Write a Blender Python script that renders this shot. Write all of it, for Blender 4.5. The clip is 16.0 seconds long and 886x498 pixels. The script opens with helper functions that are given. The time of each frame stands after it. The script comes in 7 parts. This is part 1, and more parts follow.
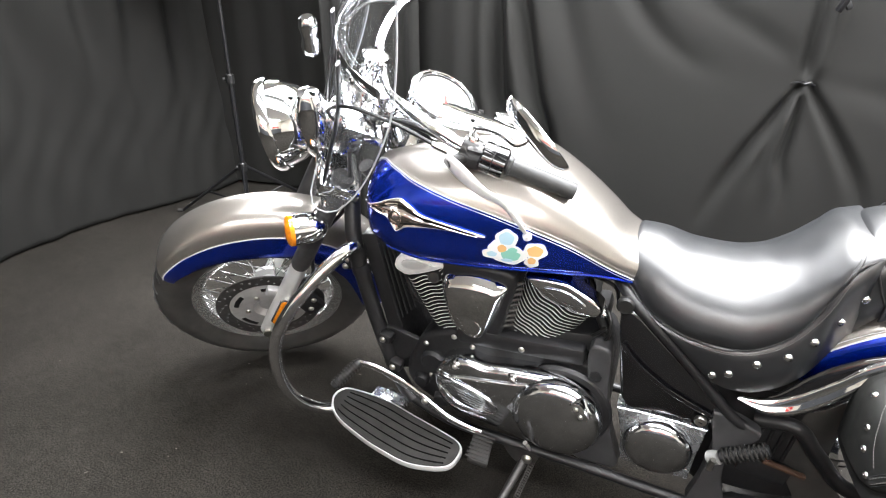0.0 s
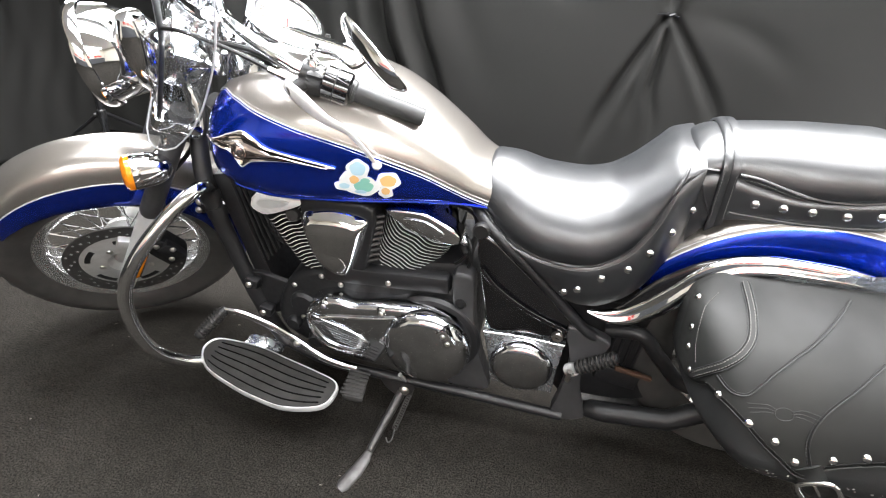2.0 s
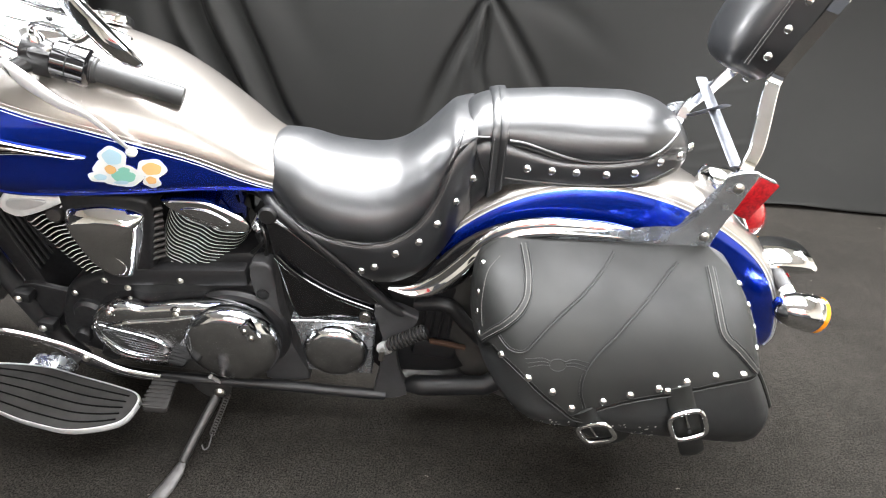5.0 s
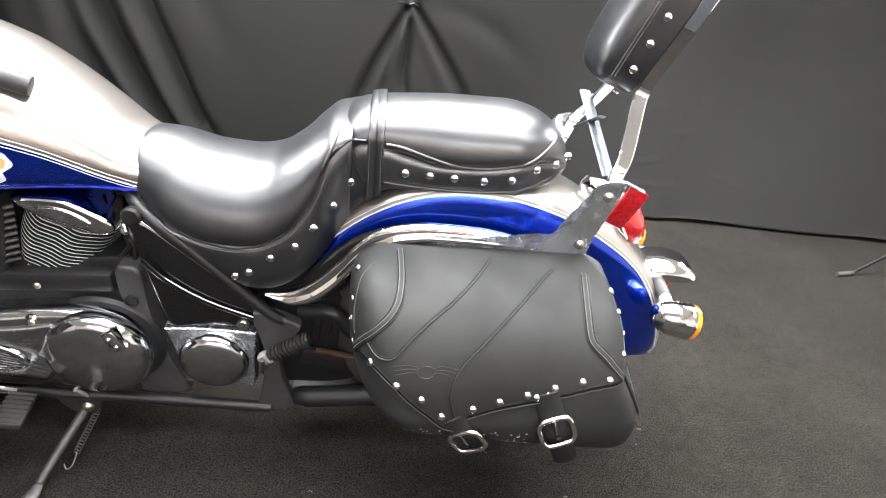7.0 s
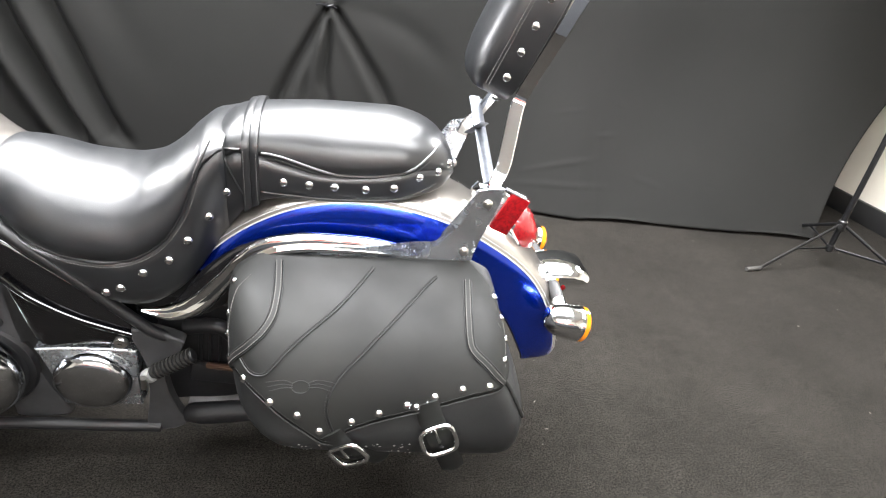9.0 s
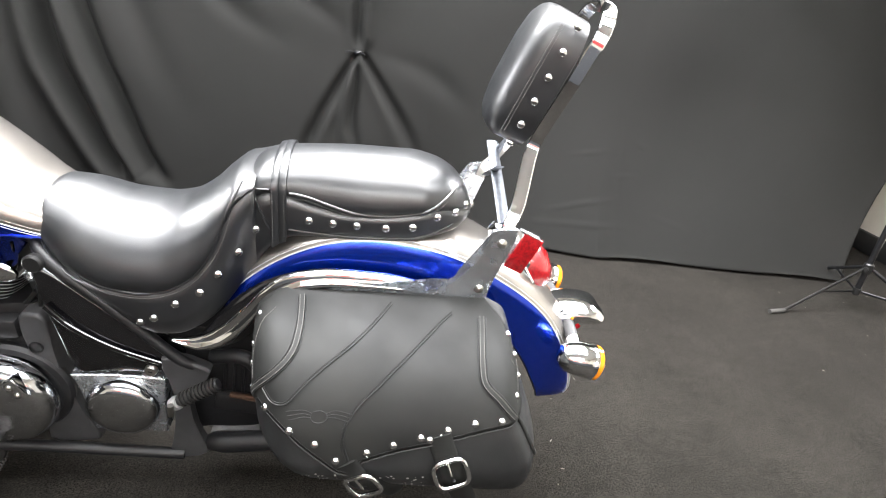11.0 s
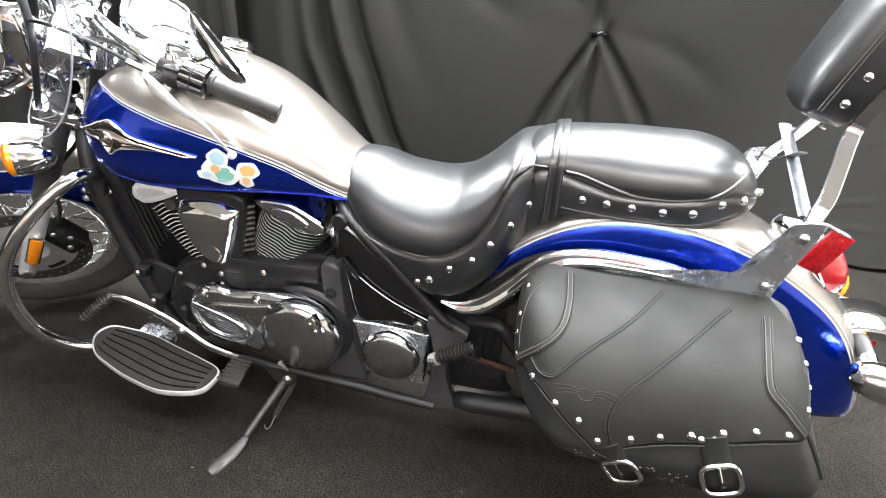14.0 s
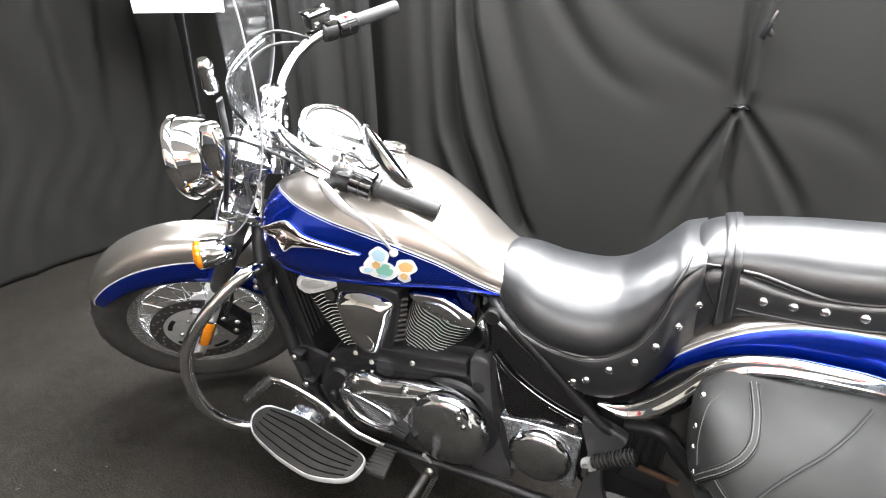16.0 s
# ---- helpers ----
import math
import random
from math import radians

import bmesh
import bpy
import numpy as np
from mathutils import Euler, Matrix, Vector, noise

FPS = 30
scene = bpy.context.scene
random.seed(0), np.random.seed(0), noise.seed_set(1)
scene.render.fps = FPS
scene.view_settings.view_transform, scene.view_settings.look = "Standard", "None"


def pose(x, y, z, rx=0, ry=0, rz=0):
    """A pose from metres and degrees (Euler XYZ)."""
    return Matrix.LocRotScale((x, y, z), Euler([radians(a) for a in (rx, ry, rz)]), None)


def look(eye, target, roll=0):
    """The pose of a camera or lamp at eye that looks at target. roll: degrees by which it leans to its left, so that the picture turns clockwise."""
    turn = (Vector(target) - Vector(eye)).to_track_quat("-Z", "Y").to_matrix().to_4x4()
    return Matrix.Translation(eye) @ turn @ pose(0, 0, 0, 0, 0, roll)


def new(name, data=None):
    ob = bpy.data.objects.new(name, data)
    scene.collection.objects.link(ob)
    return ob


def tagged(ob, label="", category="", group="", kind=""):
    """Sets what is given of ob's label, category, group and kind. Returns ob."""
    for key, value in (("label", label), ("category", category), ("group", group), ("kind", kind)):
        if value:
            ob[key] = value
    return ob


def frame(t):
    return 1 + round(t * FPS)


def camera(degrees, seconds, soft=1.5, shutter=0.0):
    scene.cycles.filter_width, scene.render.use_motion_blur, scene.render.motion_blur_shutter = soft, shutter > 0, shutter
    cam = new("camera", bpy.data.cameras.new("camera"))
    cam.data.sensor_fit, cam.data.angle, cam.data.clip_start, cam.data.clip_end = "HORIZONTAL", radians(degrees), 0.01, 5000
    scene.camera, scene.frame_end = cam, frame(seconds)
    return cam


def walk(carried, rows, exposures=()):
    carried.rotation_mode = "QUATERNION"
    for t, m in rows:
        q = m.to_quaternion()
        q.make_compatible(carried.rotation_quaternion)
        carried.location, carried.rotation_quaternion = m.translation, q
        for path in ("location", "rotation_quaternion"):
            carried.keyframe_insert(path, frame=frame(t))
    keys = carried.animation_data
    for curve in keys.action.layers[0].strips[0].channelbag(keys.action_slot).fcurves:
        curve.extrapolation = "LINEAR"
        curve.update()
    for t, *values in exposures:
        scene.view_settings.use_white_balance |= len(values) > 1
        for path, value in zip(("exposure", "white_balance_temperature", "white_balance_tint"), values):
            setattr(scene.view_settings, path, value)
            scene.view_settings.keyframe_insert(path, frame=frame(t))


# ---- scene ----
cam = camera(77.25, 16.0, soft=1.1)
# seconds, eye in metres, turn in degrees
PATH = [
    (0, 0.065, -0.046, 1.150, 65.27, -0.57, 22.49),
    (0.5, 0.091, -0.035, 1.137, 64.04, -1.12, 20.27),
    (1, 0.116, -0.032, 1.128, 62.82, -1.24, 18.79),
    (1.5, 0.145, -0.025, 1.118, 61.44, -1.48, 16.59),
    (2, 0.177, -0.003, 1.109, 60.25, -1.65, 13.27),
    (2.5, 0.206, 0.015, 1.101, 58.81, -1.86, 10.48),
    (3, 0.238, 0.028, 1.094, 58.65, -1.65, 7.87),
    (3.5, 0.270, 0.039, 1.093, 58.66, -1.92, 5.43),
    (4, 0.298, 0.042, 1.094, 58.87, -1.88, 3.61),
    (4.5, 0.330, 0.043, 1.092, 59.09, -2.57, 2.04),
    (5, 0.359, 0.039, 1.089, 59.43, -3.00, 0.68),
    (7.3, 0.505, 0.047, 1.077, 61.20, -6.66, -4.02),
    (7.5, 0.514, 0.043, 1.080, 61.07, -6.85, -4.25),
    (8, 0.553, 0.048, 1.085, 61.01, -6.62, -5.76),
    (8.5, 0.589, 0.045, 1.094, 61.18, -6.74, -6.93),
    (9, 0.620, 0.049, 1.101, 61.73, -7.39, -8.44),
    (9.2, 0.631, 0.042, 1.101, 62.03, -7.79, -8.38),
    (11.3, 0.622, 0.005, 1.125, 65.26, -6.67, -5.16),
    (11.5, 0.615, 0.000, 1.117, 64.13, -6.46, -4.46),
    (12, 0.591, -0.004, 1.106, 62.73, -6.29, -1.87),
    (12.5, 0.562, -0.005, 1.103, 62.10, -5.42, 1.81),
    (13, 0.532, -0.005, 1.100, 61.74, -4.24, 5.60),
    (13.5, 0.502, -0.006, 1.099, 61.77, -3.62, 9.49),
    (14, 0.473, -0.010, 1.099, 62.03, -3.12, 13.52),
    (14.5, 0.440, -0.013, 1.103, 62.48, -2.24, 17.33),
    (15, 0.408, -0.009, 1.112, 63.87, -0.82, 20.65),
    (15.5, 0.382, -0.011, 1.126, 66.05, 0.36, 23.10),
    (16, 0.373, -0.008, 1.147, 68.79, 1.17, 23.82),
]
walk(cam, [(t, pose(x, y, z, rx, ry, rz)) for t, x, y, z, rx, ry, rz in PATH])

# ---- world and light ----
world = bpy.data.worlds.new("world")
scene.world = world
world.use_nodes = True
world.node_tree.nodes["Background"].inputs[0].default_value = (0.9, 0.95, 1.0, 1)
world.node_tree.nodes["Background"].inputs[1].default_value = 0.01
scene.view_settings.exposure = 0.0


def area_lamp(name, eye, target, sx, sy, watts, colour=(0.97, 0.975, 1.0)):
    lamp = bpy.data.lights.new(name, "AREA")
    lamp.shape, lamp.size, lamp.size_y, lamp.energy, lamp.color = "RECTANGLE", sx, sy, watts, colour
    ob = new(name, lamp)
    ob.matrix_world = look(eye, target)
    return ob


# All unseen; the row at y -2.65 is added fill for wall and bike.
PANELS = [(x, y, 1.27, sy, w) for y, sy, ws in ((1.75, 1.6, (200, 180, 112)), (0.25, 0.8, (6, 38, 40)), (-2.65, 0.8, (36, 58, 84))) for x, w in zip((-0.75, 0.55, 1.85), ws)]
for x, y, sx, sy, watts in PANELS:
    area_lamp("unseen_ceiling_lamp", (x, y, 2.64), (x, y + 0.05, 0), sx, sy, watts)
area_lamp("stand_lamp", (-1.93, 2.09, 1.58), (-0.75, 0.7, 1.0), 0.6, 0.6, 55)
area_lamp("stand_lamp", (2.83, 1.99, 1.74), (1.8, 0.4, 0.0), 0.6, 0.6, 110)

# ---- materials ----


def material(name, base, rough=0.5, metal=0.0, coat=0.0, vary=0.0, scale=20.0, rough_vary=0.0, bump=0.0, bump_scale=200.0,
             fine=0.0, fine_scale=900.0, coat_rough=0.03, detail=4.0, grit=0.5, tint=None, spec=0.5, sheen=0.0, per_object=0.0, bump_distance=0.002):
    """Principled surface with colour variation, roughness variation and two scales of relief, all in object metres."""
    m = bpy.data.materials.new(name)
    m.use_nodes = True
    nodes, links = m.node_tree.nodes, m.node_tree.links
    p = nodes["Principled BSDF"]
    p.inputs["Metallic"].default_value = metal
    p.inputs["Roughness"].default_value = rough
    p.inputs["Coat Weight"].default_value = coat
    p.inputs["Coat Roughness"].default_value = coat_rough
    p.inputs["Specular IOR Level"].default_value = spec
    p.inputs["Sheen Weight"].default_value = sheen
    p.inputs["Base Color"].default_value = (*base, 1)
    where = nodes.new("ShaderNodeTexCoord").outputs["Object"]

    def noise_of(size, detail=detail):
        n = nodes.new("ShaderNodeTexNoise")
        n.inputs["Scale"].default_value, n.inputs["Detail"].default_value, n.inputs["Roughness"].default_value = size, detail, grit
        links.new(where, n.inputs["Vector"])
        return n.outputs["Fac"]

    if vary:
        ramp = nodes.new("ShaderNodeMapRange")
        ramp.inputs["From Min"].default_value, ramp.inputs["From Max"].default_value = 0.3, 0.7
        links.new(noise_of(scale), ramp.inputs["Value"])
        mix = nodes.new("ShaderNodeMix")
        mix.data_type = "RGBA"
        other = tint or tuple(c * (1 - vary) for c in base)
        mix.inputs["A"].default_value, mix.inputs["B"].default_value = (*base, 1), (*other, 1)
        links.new(ramp.outputs["Result"], mix.inputs["Factor"])
        links.new(mix.outputs["Result"], p.inputs["Base Color"])
    if rough_vary:
        ramp = nodes.new("ShaderNodeMapRange")
        ramp.inputs["From Min"].default_value, ramp.inputs["From Max"].default_value = 0.3, 0.7
        ramp.inputs["To Min"].default_value, ramp.inputs["To Max"].default_value = max(0.02, rough - rough_vary), min(1, rough + rough_vary)
        links.new(noise_of(scale * 2.3), ramp.inputs["Value"])
        links.new(ramp.outputs["Result"], p.inputs["Roughness"])
    last = None
    for strength, size in ((bump, bump_scale), (fine, fine_scale)):
        if strength:
            b = nodes.new("ShaderNodeBump")
            b.inputs["Strength"].default_value, b.inputs["Distance"].default_value = strength, bump_distance
            links.new(noise_of(size, 3.0), b.inputs["Height"])
            if last:
                links.new(last.outputs["Normal"], b.inputs["Normal"])
            last = b
    if last:
        links.new(last.outputs["Normal"], p.inputs["Normal"])
    return m


def glow(name, colour, strength):
    m = bpy.data.materials.new(name)
    m.use_nodes = True
    p = m.node_tree.nodes["Principled BSDF"]
    p.inputs["Base Color"].default_value = (*colour, 1)
    p.inputs["Emission Color"].default_value = (*colour, 1)
    p.inputs["Emission Strength"].default_value = strength
    return m


def glass(name, colour, rough=0.0, ior=1.45, through_=1.0):
    m = bpy.data.materials.new(name)
    m.use_nodes = True
    p = m.node_tree.nodes["Principled BSDF"]
    p.inputs["Base Color"].default_value = (*colour, 1)
    p.inputs["Transmission Weight"].default_value = through_
    p.inputs["Roughness"].default_value = rough
    p.inputs["IOR"].default_value = ior
    return m


CHROME = material("chrome", (0.86, 0.87, 0.88), 0.05, 1.0, vary=0.1, scale=9, rough_vary=0.025, bump=0.02, bump_scale=25)
# Pink in the base colour stands for red reflected from the room.
PINK_REFLECTION_CHROME = material("pink_reflection_chrome", (0.90, 0.80, 0.76), 0.07, 1.0, vary=0.2, scale=70, rough_vary=0.04, bump=0.05, bump_scale=120)
BRIGHT_ALLOY = material("polished_alloy", (0.82, 0.82, 0.81), 0.3, 0.55, vary=0.1, scale=30)
RIM_METAL = material("rim_metal", (0.66, 0.66, 0.65), 0.2, 0.8, vary=0.2, scale=30, rough_vary=0.06)
DULL_CHROME = material("worn_chrome", (0.76, 0.78, 0.8), 0.26, 0.8, vary=0.14, scale=160, rough_vary=0.08, bump=0.02, bump_scale=300)
PLATE_CHROME = material("plate_chrome", (0.74, 0.77, 0.81), 0.24, 0.9, vary=0.25, scale=16, rough_vary=0.10, bump=0.02, bump_scale=60)
COVER_CHROME = material("cover_chrome", (0.78, 0.80, 0.83), 0.13, 1.0, vary=0.3, scale=30, rough_vary=0.10, bump=0.03, bump_scale=55)
ALLOY = material("cast_alloy", (0.52, 0.52, 0.51), 0.42, 0.45, vary=0.15, scale=60, bump=0.08, bump_scale=600)
FIN_EDGE = material("polished_fin", (0.9, 0.9, 0.89), 0.36, 0.25, vary=0.2, scale=40)
BLUE = material("blue_paint", (0.002, 0.044, 0.58), 0.19, 0.9, coat=1.0, vary=0.12, scale=900, rough_vary=0.03)
SILVER = material("warm_silver_paint", (0.35, 0.325, 0.298), 0.30, 0.85, coat=1.0, vary=0.15, scale=900, rough_vary=0.03)
PINSTRIPE = material("pinstripe", (0.7, 0.7, 0.72), 0.3, 0.2, coat=0.6)
GLOSS_BLACK = material("gloss_black_paint", (0.006, 0.006, 0.007), 0.12, 0.0, coat=1.0, vary=0.3, scale=20)
SATIN_BLACK = material("satin_black_paint", (0.013, 0.013, 0.014), 0.45, 0.0, vary=0.3, scale=30, rough_vary=0.08, bump=0.05, bump_scale=500)
CASE_BLACK = material("engine_case_black", (0.012, 0.012, 0.013), 0.5, 0.1, vary=0.4, scale=45, rough_vary=0.1, bump=0.1, bump_scale=700)
FRAME_GREY = material("frame_grey", (0.058, 0.058, 0.06), 0.48, 0.2, vary=0.3, scale=25, rough_vary=0.08, bump=0.05, bump_scale=500)
LEATHER = material("black_leather", (0.0095, 0.0106, 0.0124), 0.38, 0.0, coat=0.3, coat_rough=0.24, vary=0.25, scale=14, rough_vary=0.04, bump=0.05, bump_scale=38, fine=0.07, fine_scale=620, spec=0.95)
BAG_LEATHER = material("dusty_black_leather", (0.0105, 0.0109, 0.0105), 0.58, 0.0, vary=0.45, scale=6, tint=(0.0185, 0.0188, 0.0173), rough_vary=0.10, bump=0.35, bump_scale=7, fine=0.05, fine_scale=1100, spec=0.22, bump_distance=0.006)
BAG_BASE = material("bag_base_leather", (0.019, 0.0198, 0.020), 0.5, 0.0, vary=0.4, scale=12, rough_vary=0.08, bump=0.1, bump_scale=400, spec=0.4)
THREAD = material("grey_thread", (0.10, 0.097, 0.09), 0.8)
BLACK_THREAD = material("black_thread", (0.006, 0.006, 0.006), 0.8)
DARK_THREAD = material("dark_thread", (0.10, 0.10, 0.096), 0.7)
# Near-black for raised strips that stand for the shade inside grooves.
GROOVE_SHADE = material("groove_shade", (0.004, 0.004, 0.004), 0.9, 0.0, spec=0.1)
RUBBER = material("tyre_rubber", (0.028, 0.0275, 0.026), 0.65, 0.0, vary=0.35, scale=25, tint=(0.05, 0.0475, 0.044), bump=0.1, bump_scale=300)
GRIP_RUBBER = material("grip_rubber", (0.035, 0.036, 0.036), 0.55, 0.0, vary=0.2, scale=50, bump=0.12, bump_scale=900)
BOARD_RUBBER = material("board_rubber", (0.027, 0.0255, 0.024), 0.75, 0.0, vary=0.35, scale=30, bump=0.12, bump_scale=500, spec=0.3)
BLACK_PLASTIC = material("black_plastic", (0.012, 0.012, 0.012), 0.35, 0.0, vary=0.2, scale=40, bump=0.04, bump_scale=700)
DARK_STEEL = material("dark_steel", (0.075, 0.072, 0.07), 0.48, 0.7, vary=0.4, scale=30, rough_vary=0.1, bump=0.08, bump_scale=400)
ZINC = material("zinc_bolt", (0.6, 0.58, 0.54), 0.28, 1.0, vary=0.2, scale=200)
DIAL = material("dial_face", (0.24, 0.235, 0.215), 0.4, 0.0, vary=0.06, scale=40)
DIAL_INNER = material("inner_dial", (0.34, 0.31, 0.25), 0.4, 0.0, vary=0.1, scale=60)
DIAL_MARK = material("dial_mark", (0.08, 0.07, 0.06), 0.5)
AMBER = material("amber_lens", (0.9, 0.28, 0.01), 0.12, 0.0, coat=1.0, vary=0.25, scale=120, bump=0.2, bump_scale=500)
RED_LENS = material("red_lens", (0.46, 0.004, 0.010), 0.12, 0.0, coat=1.0, vary=0.6, scale=220, bump=0.6, bump_scale=480)
RED_MARK = material("red_mark", (0.7, 0.02, 0.02), 0.4)
def thin_glass(name, tint, haze):
    """A clear sheet: see-through, with a Fresnel gloss and a little surface haze."""
    m = bpy.data.materials.new(name)
    m.use_nodes = True
    nodes, links = m.node_tree.nodes, m.node_tree.links
    nodes.remove(nodes["Principled BSDF"])
    clear, gloss, dust = nodes.new("ShaderNodeBsdfTransparent"), nodes.new("ShaderNodeBsdfGlossy"), nodes.new("ShaderNodeBsdfDiffuse")
    clear.inputs["Color"].default_value = (*tint, 1)
    gloss.inputs["Roughness"].default_value = 0.02
    dust.inputs["Color"].default_value = (0.8, 0.8, 0.8, 1)
    face, mix, mix2 = nodes.new("ShaderNodeLayerWeight"), nodes.new("ShaderNodeMixShader"), nodes.new("ShaderNodeMixShader")
    steep, fres = nodes.new("ShaderNodeMath"), nodes.new("ShaderNodeMath")
    steep.operation, fres.operation = "POWER", "MULTIPLY_ADD"
    steep.inputs[1].default_value, fres.inputs[1].default_value, fres.inputs[2].default_value = 5.0, 0.35, 0.03
    links.new(face.outputs["Facing"], steep.inputs[0])
    links.new(steep.outputs[0], fres.inputs[0])
    mix2.inputs["Fac"].default_value = haze
    links.new(clear.outputs[0], mix2.inputs[1])
    links.new(dust.outputs[0], mix2.inputs[2])
    links.new(fres.outputs[0], mix.inputs[0])
    links.new(mix2.outputs[0], mix.inputs[1])
    links.new(gloss.outputs[0], mix.inputs[2])
    links.new(mix.outputs[0], nodes["Material Output"].inputs["Surface"])
    return m


CLEAR = thin_glass("clear_acrylic", (0.97, 0.975, 0.98), 0.02)
LAMP_GLASS = glass("lamp_glass", (0.96, 0.97, 0.98), 0.02)
MIRROR = material("mirror_glass", (0.85, 0.87, 0.9), 0.01, 1.0)
STICKER_WHITE = material("sticker_white", (0.78, 0.8, 0.8), 0.35, 0.0, coat=0.4)
STICKER_TEAL = material("sticker_teal", (0.22, 0.52, 0.42), 0.35, 0.0, coat=0.4)
STICKER_BLUE = material("sticker_pale_blue", (0.42, 0.62, 0.72), 0.35, 0.0, coat=0.4)
STICKER_ORANGE = material("sticker_orange", (0.75, 0.45, 0.18), 0.35, 0.0, coat=0.4)
CLOTH = material("black_curtain_cloth", (0.0108, 0.0107, 0.0098), 0.85, 0.0, vary=0.15, scale=2.2, bump=0.12, bump_scale=9, fine=0.10, fine_scale=900, spec=0.2, bump_distance=0.006, detail=5.0)


def carpet(name):
    """Short dark pile: pale fibre tips at millimetre size, worn patches at half a metre."""
    m = bpy.data.materials.new(name)
    m.use_nodes = True
    nodes, links = m.node_tree.nodes, m.node_tree.links
    p = nodes["Principled BSDF"]
    p.inputs["Roughness"].default_value, p.inputs["Specular IOR Level"].default_value = 0.95, 0.1
    where = nodes.new("ShaderNodeTexCoord").outputs["Object"]
    facs = []
    for size, detail, low, high, least, most in ((230, 5.0, 0.38, 0.68, 0.03, 1.0), (2.4, 3.0, 0.35, 0.68, 0.78, 1.15), (34, 3.0, 0.36, 0.66, 0.80, 1.15)):
        n, ramp = nodes.new("ShaderNodeTexNoise"), nodes.new("ShaderNodeMapRange")
        n.inputs["Scale"].default_value, n.inputs["Detail"].default_value, n.inputs["Roughness"].default_value = size, detail, 0.75
        for key, value in (("From Min", low), ("From Max", high), ("To Min", least), ("To Max", most)):
            ramp.inputs[key].default_value = value
        links.new(where, n.inputs["Vector"])
        links.new(n.outputs["Fac"], ramp.inputs["Value"])
        facs.append(ramp.outputs["Result"])
    last = facs[0]
    for other in facs[1:]:
        times = nodes.new("ShaderNodeMath")
        times.operation = "MULTIPLY"
        links.new(last, times.inputs[0])
        links.new(other, times.inputs[1])
        last = times.outputs[0]
    mix = nodes.new("ShaderNodeMix")
    mix.data_type = "RGBA"
    mix.inputs["A"].default_value, mix.inputs["B"].default_value = (0.0005, 0.0005, 0.0004, 1), (0.046, 0.0412, 0.0352, 1)
    links.new(last, mix.inputs["Factor"])
    links.new(mix.outputs["Result"], p.inputs["Base Color"])
    b = nodes.new("ShaderNodeBump")
    b.inputs["Strength"].default_value, b.inputs["Distance"].default_value = 0.6, 0.003
    links.new(facs[0], b.inputs["Height"])
    links.new(b.outputs["Normal"], p.inputs["Normal"])
    return m


CARPET = carpet("black_carpet")
WALL_PAINT = material("cream_wall_paint", (0.62, 0.58, 0.5), 0.7, 0.0, vary=0.06, scale=3, bump=0.05, bump_scale=150)
DARK_WALL = material("grey_wall_paint", (0.06, 0.063, 0.07), 0.7, 0.0, vary=0.15, scale=3, bump=0.05, bump_scale=150)
WHITE_PAINT = material("white_ceiling_paint", (0.8, 0.8, 0.79), 0.8, 0.0, vary=0.05, scale=3, bump=0.04, bump_scale=120)
SKIRT_BLACK = material("black_skirting", (0.015, 0.015, 0.015), 0.5, 0.0, vary=0.2, scale=10)
SIGN_RED = material("red_sign_paint", (0.55, 0.02, 0.02), 0.5, 0.0, vary=0.2, scale=4)
STAND_BLACK = material("stand_black", (0.012, 0.012, 0.013), 0.35, 0.3, vary=0.3, scale=30)
DIFFUSER = glow("lamp_diffuser", (1.0, 0.99, 0.97), 1.2)
PANEL_GLOW = glow("ceiling_panel_light", (0.98, 0.985, 1.0), 6.0)

# ---- shape helpers ----


def part(name, bm, mats, parent=None, label="", sharp=38.0, m=None):
    """Link a bmesh as one mesh object, smooth but for its sharp edges."""
    if m is not None:
        bm.transform(m)
    bmesh.ops.recalc_face_normals(bm, faces=bm.faces)
    limit = radians(sharp)
    for f in bm.faces:
        f.smooth = True
    for e in bm.edges:
        if len(e.link_faces) == 2 and e.calc_face_angle(0) > limit:
            e.smooth = False
    me = bpy.data.meshes.new(name)
    bm.to_mesh(me)
    bm.free()
    for one in mats if isinstance(mats, (list, tuple)) else [mats]:
        me.materials.append(one)
    ob = new(name, me)
    if parent:
        ob.parent = parent
    if label:
        tagged(ob, label)
    return ob


def shared(name, me, parent, m):
    ob = new(name, me)
    ob.parent = parent
    ob.matrix_basis = m
    return ob


def table(rows):
    """A smooth function through rows of (x, value)."""
    xs, ys = [np.array(c, float) for c in zip(*rows)]
    d = np.diff(ys) / np.diff(xs)
    s = np.zeros(len(xs))
    s[0], s[-1] = d[0], d[-1]
    for i in range(1, len(xs) - 1):
        s[i] = 0 if d[i - 1] * d[i] <= 0 else 2 * d[i - 1] * d[i] / (d[i - 1] + d[i])

    def at(x):
        x = min(max(x, xs[0]), xs[-1])
        i = min(int(np.searchsorted(xs, x, "right")) - 1, len(xs) - 2)
        h = xs[i + 1] - xs[i]
        t = (x - xs[i]) / h
        return float(ys[i] * (1 + 2 * t) * (1 - t) ** 2 + s[i] * h * t * (1 - t) ** 2 + ys[i + 1] * t * t * (3 - 2 * t) + s[i + 1] * h * t * t * (t - 1))
    return at


